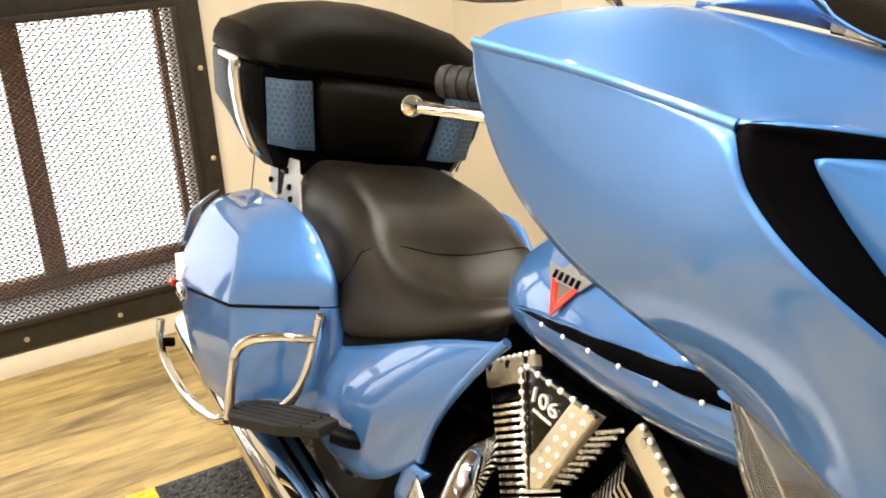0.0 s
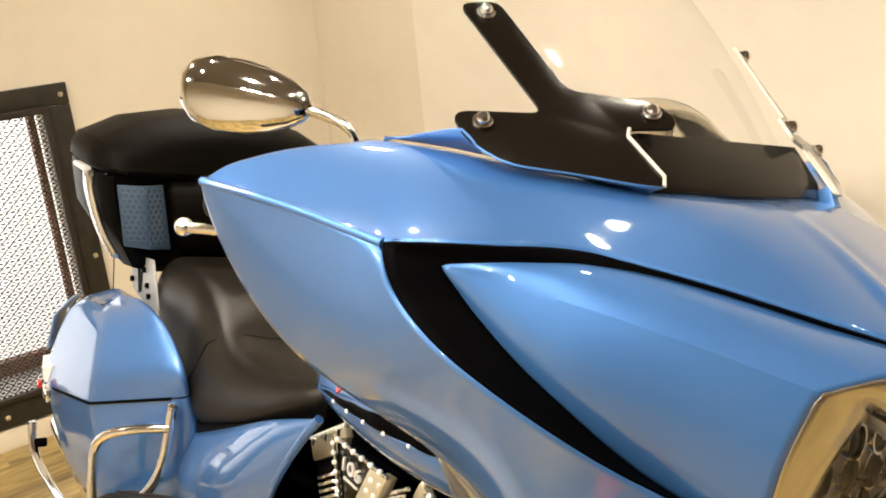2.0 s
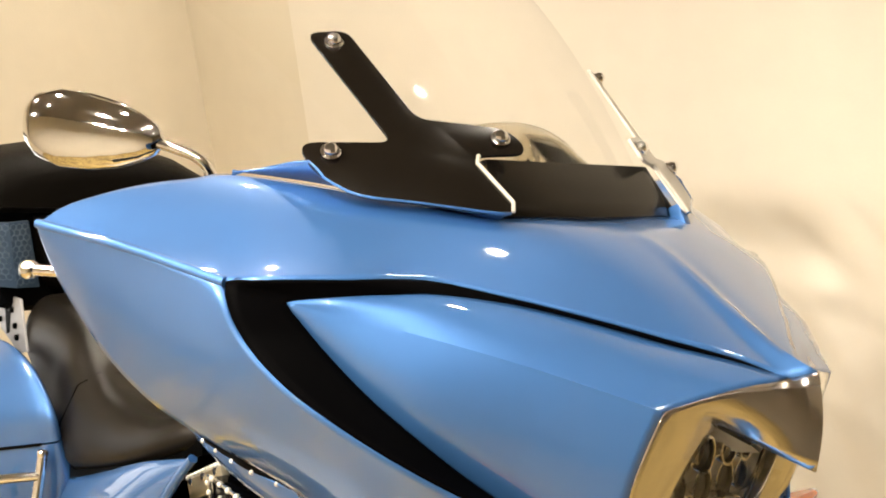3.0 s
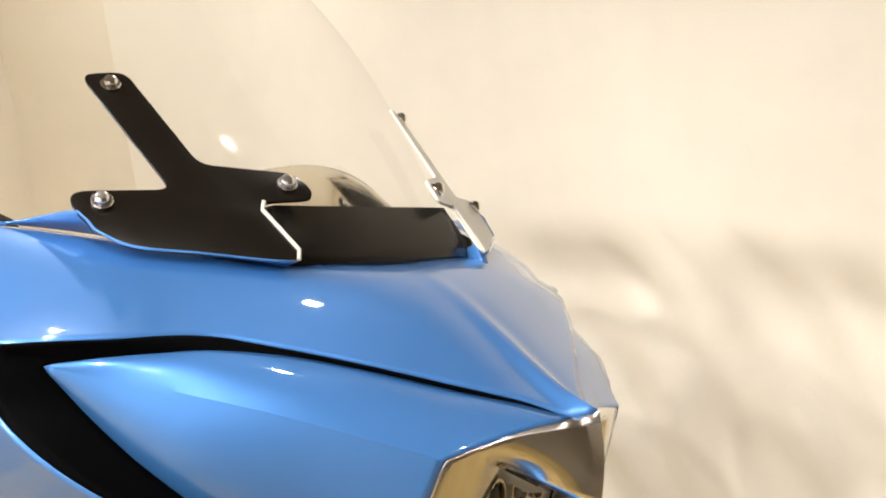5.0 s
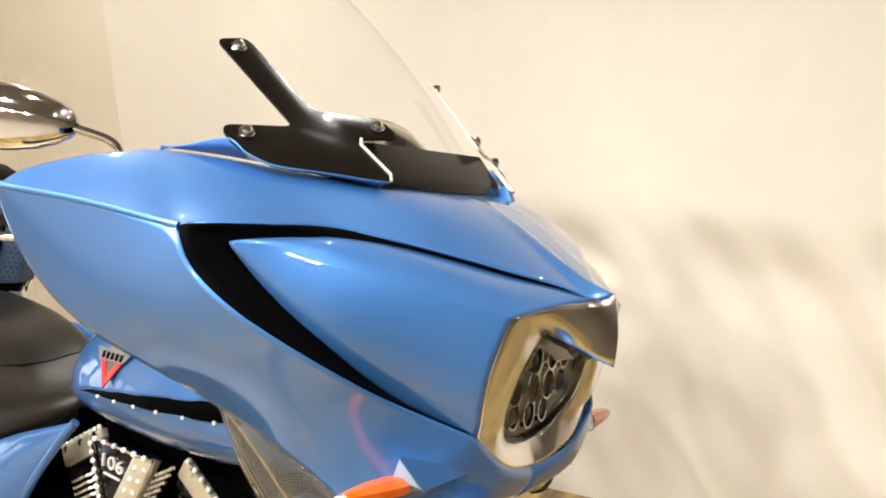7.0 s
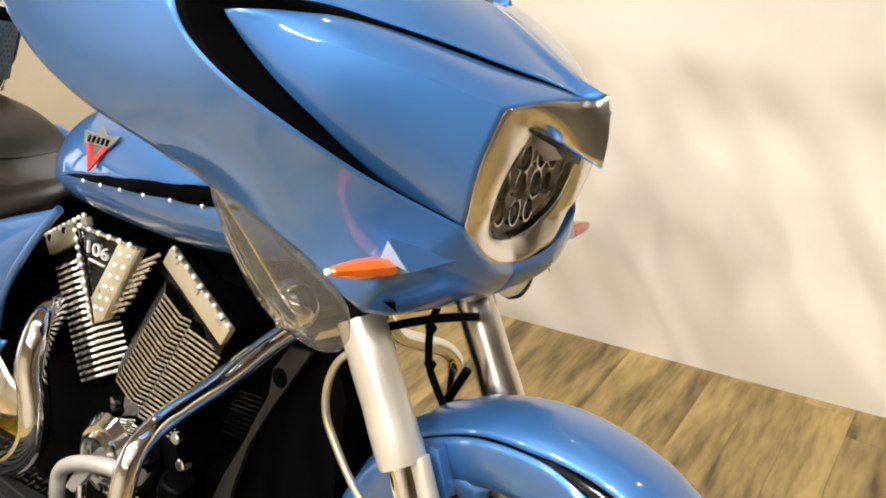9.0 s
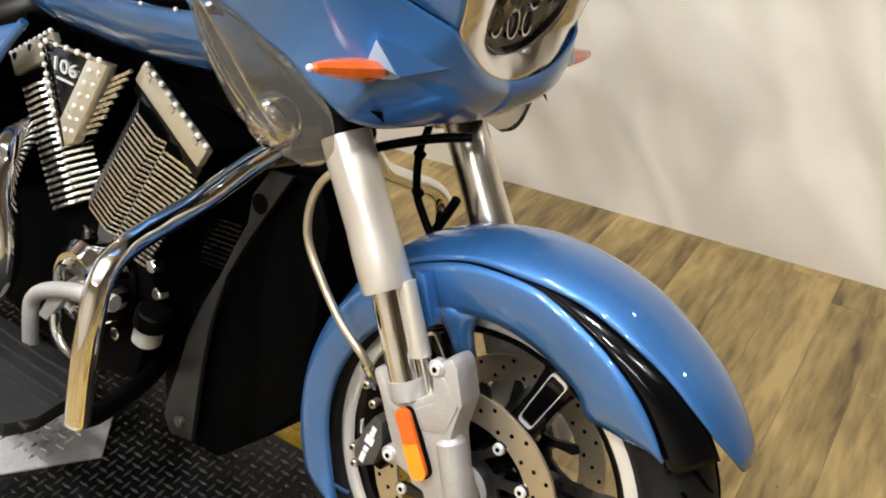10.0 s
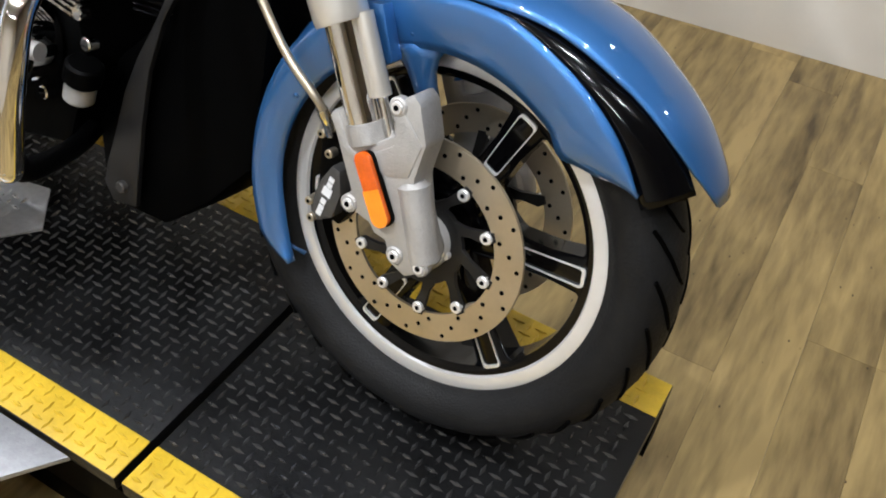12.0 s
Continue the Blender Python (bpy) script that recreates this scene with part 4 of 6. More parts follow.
for s in (-1, 1):
    fork_leg(s)
part("brake_hose", tube([(-0.225, -0.125, 0.735), (-0.255, -0.140, 0.706), (-0.274, -0.140, 0.680), (-0.283, -0.140, 0.645), (-0.279, -0.140, 0.608), (-0.258, -0.140, 0.573), (-0.208, -0.140, 0.517), (-0.159, -0.135, 0.476), (-0.146, -0.120, 0.446)], 0.0058, 10), STEEL, bike, "braided steel brake hose", FRONT)
part("hose_end", tube([(-0.153, -0.130, 0.464), (-0.146, -0.118, 0.440), (-0.150, -0.106, 0.424)], 0.0075, 10, 0), CHROME, bike, "", FRONT)
for pts, r in (([(-0.229, 0.03, 0.775), (-0.231, 0.03, 0.753), (-0.238, 0.03, 0.722), (-0.230, 0.03, 0.664), (-0.210, 0.03, 0.631), (-0.185, 0.03, 0.600)], 0.0062), ([(-0.245, -0.08, 0.736), (-0.203, -0.06, 0.756), (-0.156, -0.05, 0.775), (-0.120, -0.03, 0.784)], 0.0065), ([(-0.172, 0.05, 0.668), (-0.182, 0.05, 0.645), (-0.205, 0.05, 0.595)], 0.0075)):
    part("cable", tube(pts, r, 10), BLACK_SATIN, bike, "black control cable", FRONT)
for p in ((-0.238, 0.03, 0.716), (-0.229, 0.03, 0.660)):
    part("cable_tie", cyl(Vector(p), Vector(p) + Vector((0.003, 0, 0.006)), 0.0095, 10), BLACK_MATT, bike, "", FRONT)
part("fork_bridge", box((-0.29, 0, 0.815), (0.09, 0.30, 0.035), 0.008, pose(0, 0, 0, 0, 25, 0)), BLACK_MATT, bike, "", FRONT)
part("steering_stem", tube([(-0.44, 0, 1.02), (-0.36, 0, 0.80)], 0.035, 16, 0), BLACK_MATT, bike, "", FRONT)

# ---- fairing ----
W0, V0, IT = (-0.548, -0.515, 1.179), (-0.331, -0.427, 1.157), (-0.296, -0.385, 1.143)
LIPC = (-0.010, 0.0, 1.110)
NT, HC, VT = (-0.029, -0.016, 1.101), (-0.061, -0.158, 1.081), (-0.096, -0.150, 0.929)
RIDGE = [W0, (-0.44, -0.473, 1.172), V0]
U_LINE = [V0, (-0.302, -0.405, 1.163), (-0.270, -0.345, 1.1655), (-0.246, -0.268, 1.164), (-0.204, -0.212, 1.155), (-0.157, -0.157, 1.143), (-0.105, -0.095, 1.127), (-0.062, -0.045, 1.114), NT]
I_LINE = [IT, (-0.273, -0.349, 1.149), (-0.254, -0.306, 1.152), (-0.235, -0.270, 1.1535), (-0.200, -0.206, 1.147), (-0.158, -0.148, 1.136), (-0.108, -0.090, 1.121), (-0.064, -0.046, 1.1105), NT]
L_LINE = [V0, (-0.324, -0.427, 1.137), (-0.314, -0.420, 1.115), (-0.292, -0.409, 1.092), (-0.264, -0.390, 1.068), (-0.230, -0.358, 1.041), (-0.196, -0.318, 1.013), (-0.166, -0.268, 0.984), (-0.132, -0.207, 0.955), VT]
M_LINE = [IT, (-0.289, -0.371, 1.124), (-0.272, -0.351, 1.096), (-0.247, -0.326, 1.064), (-0.219, -0.296, 1.033), (-0.195, -0.258, 0.999), (-0.168, -0.217, 0.967), (-0.132, -0.180, 0.944), VT]
CREASE = [IT, (-0.240, -0.325, 1.130), (-0.150, -0.240, 1.108), HC]
H_SIDE = [HC, (-0.069, -0.165, 1.046), (-0.076, -0.168, 1.014), (-0.083, -0.165, 0.977), (-0.089, -0.157, 0.948), VT]
H_LOW = [VT, (-0.094, -0.136, 0.914), (-0.092, -0.100, 0.889), (-0.094, -0.060, 0.873), (-0.102, 0.0, 0.862)]
REAR = [W0, (-0.553, -0.503, 1.148), (-0.552, -0.488, 1.116), (-0.545, -0.471, 1.084), (-0.524, -0.457, 1.055), (-0.496, -0.443, 1.031), (-0.464, -0.424, 1.008), (-0.428, -0.396, 0.986), (-0.404, -0.360, 0.962), (-0.382, -0.325, 0.938), (-0.355, -0.302, 0.917), (-0.315, -0.288, 0.898), (-0.268, -0.282, 0.884), (-0.232, -0.272, 0.866), (-0.198, -0.258, 0.838), (-0.168, -0.235, 0.812)]
E_END = REAR[-1]
BOTTOM = [E_END, (-0.170, -0.168, 0.796), (-0.157, -0.104, 0.797), (-0.148, -0.04, 0.798), (-0.146, 0.0, 0.798)]
SIDE_END = [VT, (-0.122, -0.200, 0.892), (-0.150, -0.232, 0.850), E_END]
CHIN = [(-0.102, 0.0, 0.862), (-0.099, 0.0, 0.848), (-0.114, 0.0, 0.823), (-0.146, 0.0, 0.798)]
TOP_LINE = [W0, (-0.549, -0.490, 1.195), (-0.536, -0.465, 1.205), (-0.523, -0.440, 1.214), (-0.506, -0.410, 1.220), (-0.490, -0.380, 1.227), (-0.487, -0.342, 1.240), (-0.42, -0.285, 1.236), (-0.353, -0.225, 1.226), (-0.290, -0.150, 1.212), (-0.284, -0.075, 1.210), (-0.288, 0.0, 1.211)]
NOSE = [TOP_LINE[-1], (-0.24, 0, 1.211), (-0.18, 0, 1.201), (-0.12, 0, 1.180), (-0.063, 0, 1.149), (-0.025, 0, 1.123), LIPC]


def far_side(geo):
    """The other half, a little fuller beside the nose and drawn in at the wing's root."""
    xs, ys = [q[0] for q in U_LINE], [-q[1] for q in U_LINE]
    fuller = (-0.006, -0.014, -0.010, 0.006, 0.001, 0.005, 0.017, 0.007, 0)

    def across(p):
        y = abs(p.y)
        more = float(np.interp(p.x, xs, fuller)) * min(1, y / float(np.interp(p.x, xs, ys))) * min(1, max(0, (p.z - 1.06) / 0.05))
        rise = min(1, max(0, (p.z - 1.06) / 0.05)) * min(1, max(0, (-p.x - 0.09) / 0.06))
        root = min(1, max(0, (-p.x - 0.235) / 0.04)) * min(1, max(0, (1.19 - p.z) / 0.02))
        return -p.y * (1 + 0.14 * rise * math.exp(-((y - 0.19) / 0.10) ** 2) - 0.03 * min(1, max(0, (y - 0.33) / 0.08))) - 0.020 * root + more
    return [Vector((p.x, across(p), p.z)) for p in geo[0]], [tuple(reversed(q)) for q in geo[1]]


def far_low(geo):
    """The far inset panel, narrower below the inlay."""
    v, f = far_side(geo)
    out = []
    xs, ys = [q[0] for q in I_LINE], [-q[1] for q in I_LINE]
    for p in v:
        w = min(1, max(0, (p.y - float(np.interp(p.x, xs, ys))) / 0.08))
        out.append(Vector((p.x, p.y - 0.029 * w, p.z - 0.06 * max(0, p.y - 0.18))))
    return out, f


def sunk(geo):
    return [p + Vector((0, -0.004, -0.014 * min(1, p.y / 0.15))) for p in geo[0]], geo[1]


def joined_line(*lines):
    fine = []
    for l in lines:
        fine += smooth_line(l, 60)[0 if not fine else 1:]
    return fine


def span(c0, c1, d0, d1, nu, nv, bulge):
    return coons(even(c0, 40) if len(c0) > 50 else c0, even(c1, 40) if len(c1) > 50 else c1, d0, d1, nu, nv, bulge)


def skin_of(points):
    """Smooth cubic height over the plan that runs close by the points."""
    P = np.array([tuple(p) for p in points])

    def terms(x, y):
        x, y = (x + 0.28) / 0.27, np.sqrt(y * y + 0.20 ** 2) / 0.5
        return np.stack([x ** 0, x, y, x * x, x * y, y * y, x ** 3, x * x * y, x * y * y, y ** 3], -1)
    w = np.where(np.abs(P[:, 1]) < 1e-6, 0.5, 1.0)
    c = np.linalg.lstsq(terms(P[:, 0], P[:, 1]) * w[:, None], P[:, 2] * w, rcond=None)[0]
    return lambda x, y: float(terms(np.float64(x), np.float64(y)) @ c)


def top_sheet(nu, nv):
    """One taut skin from the ridge and the inlay up to the screen and into the rounded nose."""
    lo, hi, nose = even(upper, nu), even(joined_line(TOP_LINE), nu), smooth_line(NOSE[::-1], nv)
    skin = skin_of(RIDGE + U_LINE + TOP_LINE + NOSE)
    rows = []
    for j in range(nv):
        v = j / (nv - 1)
        swell = nose[j] - nose[0].lerp(nose[-1], v)
        row = []
        for i in range(nu):
            u = i / (nu - 1)
            p = lo[i].lerp(hi[i], v) + swell * u ** 3
            z = skin(p.x, p.y) + (lo[i].z - skin(lo[i].x, lo[i].y)) * (1 - v) ** 1.6
            row.append(Vector((p.x, p.y, z)))
        rows.append(row)
    return sheet(rows)


upper = joined_line(RIDGE, U_LINE, [NT, LIPC])
outer = joined_line(RIDGE, L_LINE)
side_geo = relaxed(span(outer, joined_line(REAR), [W0, W0], SIDE_END, 72, 22, (0, 0, 0)), 72, 60, (-0.001, -0.008, -0.004))
top_geo = top_sheet(72, 20)
chin_geo = coons(H_LOW, BOTTOM, SIDE_END, CHIN, 26, 22, (0.014, -0.012, 0.002))
inset_top = coons(I_LINE, CREASE, [IT, IT], [NT, (-0.046, -0.082, 1.093), HC], 44, 10, (0.004, -0.004, 0.004))
inset_low = coons(CREASE, M_LINE, [IT, IT], H_SIDE, 44, 18, (0.003, -0.006, -0.002))
trim_geo = span(joined_line(U_LINE[::-1], L_LINE), joined_line(I_LINE[::-1], M_LINE), [NT, NT], [VT, VT], 90, 6, (0, 0, 0))

fairing = part("fairing", joined(top_geo, far_side(top_geo)), BLUE, bike, "wide pearl-blue handlebar fairing", FRONT, thick=0.003, out=0, angle=60)
for g in (lambda q: q, far_side):
    part("ridge_bead", g(tube(RIDGE, 0.0046, 12)), BLUE, fairing, "", FRONT)
    part("side_panel", joined(g(side_geo), g(chin_geo)), BLUE, fairing, "", FRONT, thick=0.004, out=0, angle=60)
    low = far_low if g is far_side else g
    part("inset_panel", joined(low(inset_top), low(inset_low)), BLUE, fairing, "raised blue arrow-shaped panel", FRONT, thick=0.004, out=0, angle=14)
    part("black_trim", sunk(low(trim_geo)) if g is far_side else low(trim_geo), BLACK_VINYL, fairing, "gloss black V-shaped inlay", FRONT, thick=0.004, out=0)
part("fairing_floor", joined(coons(BOTTOM, [(-0.34, -0.22, 0.86), (-0.34, -0.1, 0.86), (-0.34, 0, 0.86)], [E_END, (-0.25, -0.22, 0.82), (-0.34, -0.22, 0.86)], [(-0.146, 0, 0.798), (-0.34, 0, 0.86)], 12, 8), far_side(coons(BOTTOM, [(-0.34, -0.22, 0.86), (-0.34, -0.1, 0.86), (-0.34, 0, 0.86)], [E_END, (-0.25, -0.22, 0.82), (-0.34, -0.22, 0.86)], [(-0.146, 0, 0.798), (-0.34, 0, 0.86)], 12, 8))), BLACK_SATIN, fairing, "", FRONT, thick=0.004, out=0)
# inner liner and dashboard
liner = coons([(x + 0.02, y + 0.03, z - 0.01) for x, y, z in TOP_LINE], [(x + 0.025, y + 0.035, z) for x, y, z in REAR], [(-0.52, -0.485, 1.17)] * 2, [(-0.26, 0, 1.19), (-0.30, -0.1, 1.0), (-0.14, -0.2, 0.812)], 40, 12)
part("inner_liner", joined(liner, far_side(liner)), BLACK_SATIN, fairing, "black inner fairing", FRONT)

# headlight
rim_line = joined_line([LIPC, NT, (-0.046, -0.082, 1.094), HC], H_SIDE, H_LOW)
RIM_R = even(rim_line, 48)
INNER_R = even(joined_line([(0.000, 0, 1.019), (-0.034, -0.030, 1.036), (-0.070, -0.058, 1.054)], [(-0.070, -0.058, 1.054), (-0.074, -0.088, 1.018), (-0.084, -0.098, 0.979), (-0.096, -0.090, 0.938), (-0.106, -0.068, 0.912), (-0.112, -0.032, 0.900), (-0.114, 0, 0.897)]), 48)
bez_rows = []
for k in range(9):
    u = k / 8
    bez_rows.append([a.lerp(b, u) + Vector((0.005, -0.002 * min(1, abs(a.y) * 20), 0.001)) * math.sin(math.pi * u) * (1.0 - 0.6 * i / 47) for i, (a, b) in enumerate(zip(RIM_R, INNER_R))])


def far_lamp(geo):
    """The other half of the lamp, its inner outline drawn in."""
    v, f = mirrored(geo)
    return [Vector((p.x, p.y * (1 - max(0.18 * min(1, p.y / 0.1), 0.34 * min(1, max(0, (0.11 - p.y) / 0.03)) * min(1, max(0, (1.05 - p.z) / 0.05)))), p.z)) for p in v], f


bez = sheet(bez_rows)
part("headlight_bezel", joined(bez, far_lamp(bez)), BEZEL, bike, "mirror-chrome headlight surround with a peaked brow", FRONT, thick=0.004, out=0, angle=30)
gasket = [p + Vector((-0.006, 0.003, 0)) for p in INNER_R[8:]]
part("headlight_gasket", joined(tube(gasket, 0.0052, 8, 0), far_lamp(tube(gasket, 0.0070, 8, 0))), BLACK_GLOSS, bike, "black rubber headlight gasket", FRONT)


def reflector_depth(y, z):
    return -0.098 - 0.30 * (0.98 - z) - 0.9 * y * y


bowl_rows = []
for k in range(9):
    u = k / 8
    row = []
    for p in INNER_R:
        y, z, w = p.y * (1 - u), 0.975 + (p.z - 0.975) * (1 - u), min(1, u / 0.25)
        row.append(Vector(((min(p.x, -0.045) - 0.010) * (1 - w) + (reflector_depth(y, z) - 0.002) * w, y, z)))
    bowl_rows.append(row)
bowl = sheet(bowl_rows)
headlight = part("headlight", joined(bowl, far_lamp(bowl)), SILVER, bike, "faceted silver headlight reflector", FRONT, angle=60)
# facing forward, tilted back like the opening
for y, z, r in ((-0.048, 1.016, 0.0150), (-0.014, 1.020, 0.0150), (0.020, 1.016, 0.0130), (-0.070, 0.976, 0.0165), (-0.033, 0.978, 0.0165), (0.004, 0.978, 0.0165), (0.036, 0.978, 0.0130), (-0.052, 0.938, 0.0150), (-0.016, 0.936, 0.0150), (0.018, 0.938, 0.0130)):
    xx = reflector_depth(y, z)
    part("reflector_cell", ball((xx, y, z), r, 12, (0.45, 0.80, 1.15)), CELL, headlight, "dark oval lamp cell", FRONT)
    part("cell_ring", moved(turned([(-0.004, r), (-0.004, r + 0.0022), (0.004, r + 0.0022), (0.004, r)], (0, 0, 0), 20), Matrix.Translation((xx + 0.004, y, z)) @ Matrix.Rotation(radians(90), 4, "Z") @ Matrix.Diagonal((0.82, 1, 1.15, 1))), CHROME, headlight, "", FRONT)
cover = sheet([[Vector((p.x - 0.004 + 0.010 * (1 - (1 - u) ** 2), p.y * (1 - u), 0.968 + (p.z - 0.968) * (1 - u))) for p in INNER_R[8:]] for u in [k / 6 for k in range(7)]])
lens_ob = part("headlight_lens", joined(cover, far_lamp(cover)), LENS, bike, "clear headlight cover", FRONT, angle=70)
lens_ob.visible_shadow = False

# turn signals
def signal(s):
    """The far one sits a little closer in."""
    k = 0.0 if s < 0 else -0.026
    root, tip = Vector((-0.128, s * (0.165 + k), 0.872)), Vector((-0.137, s * (0.226 + k), 0.876))
    sig = part("turn_signal", cyl(root, tip, 0.0090, 18, bevel=0.001), SILVER, bike, "amber turn signal on a silver stem", FRONT)
    rings = []
    for u, r in ((0, 0.0080), (0.04, 0.0105), (0.18, 0.0158), (0.30, 0.0165), (0.62, 0.0142), (0.90, 0.0085), (0.97, 0.0062), (1, 0.0032)):
        c = Vector((-0.138 - 0.005 * u, s * (0.220 + k + 0.116 * u), 0.876 + 0.006 * u))
        rings.append([c + Vector((1.1 * r * math.cos(t), 0, r * 0.80 * math.sin(t))) for t in (2 * math.pi * (q + 0.5) / 8 for q in range(8))])
    part("amber_lens", loft(rings), AMBER, sig, "pointed faceted amber lens", FRONT, angle=20)
    part("lens_tip", ball((-0.1435, s * (0.338 + k), 0.882), 0.0042, 8), WHITE_PLASTIC, sig, "", FRONT)
    # moulded blue mount, a highlight painted pale on its end facet
    a, b, c, d, e = [Vector((x, s * (y + k), z)) for x, y, z in ((-0.134, 0.248, 0.915), (-0.111, 0.226, 0.876), (-0.144, 0.246, 0.887), (-0.096, 0.140, 0.887), (-0.180, 0.170, 0.860))]
    out = Vector((0, s * 0.0015, 0))
    part("signal_fin", ([a, b, c, d, e], [(0, 1, 2), (0, 3, 1), (1, 3, 4), (0, 4, 3), (0, 2, 4), (1, 4, 2)]), BLUE, sig, "wedge-shaped blue mount", FRONT, flat=True)
    m = (a + b + c) / 3
    part("fin_highlight", prism([m.lerp(q, 0.86) + out for q in (a, b, c)], out, 0.0004), PALE_BLUE, sig, "highlight painted on the end facet", FRONT)


for s in (-1, 1):
    signal(s)

# windshield, its brackets and the dark scoop below it
BR = [(-0.517, -0.245, 1.393), (-0.498, -0.205, 1.400), (-0.385, -0.185, 1.309), (-0.334, -0.106, 1.306), (-0.312, -0.098, 1.292), (-0.304, -0.103, 1.281), (-0.326, -0.148, 1.276), (-0.323, -0.154, 1.270), (-0.274, -0.143, 1.233), (-0.266, -0.147, 1.224), (-0.279, -0.172, 1.223), (-0.353, -0.278, 1.231), (-0.388, -0.303, 1.248), (-0.414, -0.308, 1.268), (-0.418, -0.299, 1.277), (-0.378, -0.221, 1.283)]
BN = Vector((0.614, -0.373, 0.695)).normalized()
for s, g in ((-1, lambda q: q), (1, mirrored)):
    # the far bracket's pale tone is painted wall glare
    br = part("windshield_bracket", g(prism(rounded(BR, 0.014), BN * -0.004, 0.0008)), BRACKET if s < 0 else GLARE_PALE, bike, "dark forked windshield bracket" if s < 0 else "forked windshield bracket with reflected glare painted on", FRONT)
    for c in ((-0.494, -0.223, 1.384), (-0.397, -0.283, 1.268), (-0.327, -0.118, 1.294)):
        c = Vector(c)
        part("bracket_bolt", g(joined(cyl(c, c + BN * 0.004, 0.0105, 18, bevel=0.001), ([c + BN * 0.004 + q for q in ball((0, 0, 0), 0.0082, 8)[0]], ball((0, 0, 0), 0.0082, 8)[1]))), CHROME, br, "chrome dome bolt", FRONT)


BASE = [(-0.405, -0.306, 1.258), (-0.385, -0.301, 1.2455), (-0.353, -0.278, 1.230), (-0.316, -0.225, 1.2265), (-0.279, -0.172, 1.2225), (-0.268, -0.150, 1.2225)]
for g in (lambda q: q, mirrored):
    lo = smooth_line([Vector(p) + Vector((0.002, -0.001, 0.001)) for p in TOP_LINE[6:10]], 24)
    hi = smooth_line([Vector(TOP_LINE[6]) + Vector((0, 0, -0.004))] + [Vector(p) + BN * 0.0015 for p in BASE], 24)
    part("screen_lip", g(sheet([hi, [a.lerp(b, 0.5) + BN * 0.002 for a, b in zip(hi, lo)], lo])), BLUE, fairing, "blue lip along the screen's foot", FRONT, thick=0.002, out=0)
    edge = [Vector(p) + BN * 0.001 for p in ((-0.326, -0.148, 1.276), (-0.321, -0.153, 1.268), (-0.274, -0.143, 1.233), (-0.268, -0.148, 1.224))]
    part("bracket_edge", g(tube(edge, 0.0022, 8, 0)), GLARE_PALE, fairing, "", FRONT)


def screen_point(u, v):
    """u across (-1..1), v up the sheet."""
    y = u * (0.16 + 0.20 * v)
    x = -0.285 - 0.30 * v - 0.55 * (y * y) * (1 + 0.6 * v)
    z = 1.235 + 0.235 * v - 0.05 * u * u * (1 - v)
    return Vector((x - 0.004, y, z))


shield = part("windshield", sheet([[screen_point(-1 + 2 * i / 24, 0.0 + 1.55 * j / 16) for i in range(25)] for j in range(17)]), CLEAR, bike, "tall clear windshield", FRONT)
shield.visible_shadow = False
arch = []
for j in range(9):
    v = j / 8
    arch.append([Vector((-0.325 - 0.10 * v - 0.9 * (y * y), y, 1.225 + 0.088 * v * max(0.05, 1 - (y / 0.215) ** 2) + 0.01 * 0)) for y in [-0.20 + 0.40 * i / 24 for i in range(25)]])
smoke = part("wind_deflector", sheet(arch), SMOKE, bike, "smoked plastic inner deflector", FRONT, thick=0.003, out=0)
smoke.visible_shadow = False
scoop = []
for i in range(25):
    u = -1 + 2 * i / 24
    y = 0.150 * u
    scoop.append([Vector((-0.290 + 0.012 * (1 - u * u), y, 1.206)), Vector((-0.300 + 0.012 * (1 - u * u), y, 1.232)), Vector((-0.318 + 0.008 * (1 - u * u), y * 0.93, 1.258)), Vector((-0.328 + 0.005 * (1 - u * u), y * 0.9, 1.271)), Vector((-0.36, y * 0.88, 1.262)), Vector((-0.40, y * 0.85, 1.23))])
part("air_scoop", sheet(scoop), BRACKET, bike, "gloss black air scoop at the screen's foot", FRONT, thick=0.004, out=0)
for s in (1,):
    part("scoop_end", box((-0.283, s * 0.152, 1.216), (0.022, 0.012, 0.030), 0.003, pose(0, 0, 0, 0, -30, 0)), BLUE, bike, "", FRONT)

# mirrors, grips and levers
def mirror(s):
    rings = []
    a, b = Vector((-0.852, s * 0.439, 1.262)), Vector((-0.692, s * 0.327, 1.262))
    d = (b - a).normalized()
    q = Vector((-d.y, d.x, 0)) * -s
    for u, h, w in ((0, 0.008, 0.008), (0.03, 0.026, 0.022), (0.1, 0.040, 0.031), (0.28, 0.049, 0.037), (0.5, 0.047, 0.039), (0.7, 0.040, 0.035), (0.85, 0.030, 0.028), (0.95, 0.019, 0.019), (1, 0.007, 0.007)):
        c = a.lerp(b, u) + Vector((0, 0, 0.006 * (1 - u) - 0.004))
        rings.append([c + q * w * 0.55 * math.cos(t) + Vector((0, 0, h)) * math.sin(t) for t in (2 * math.pi * k / 24 for k in range(24))])
    mi = part("mirror", loft(rings), CHROME, bike, "chrome teardrop mirror on a thin stalk", FRONT, angle=70)
    part("mirror_stalk", tube([(-0.705, s * 0.338, 1.256), (-0.680, s * 0.318, 1.250), (-0.655, s * 0.298, 1.240), (-0.648, s * 0.285, 1.218), (-0.655, s * 0.275, 1.15)], 0.0065, 10), CHROME, mi, "", FRONT)


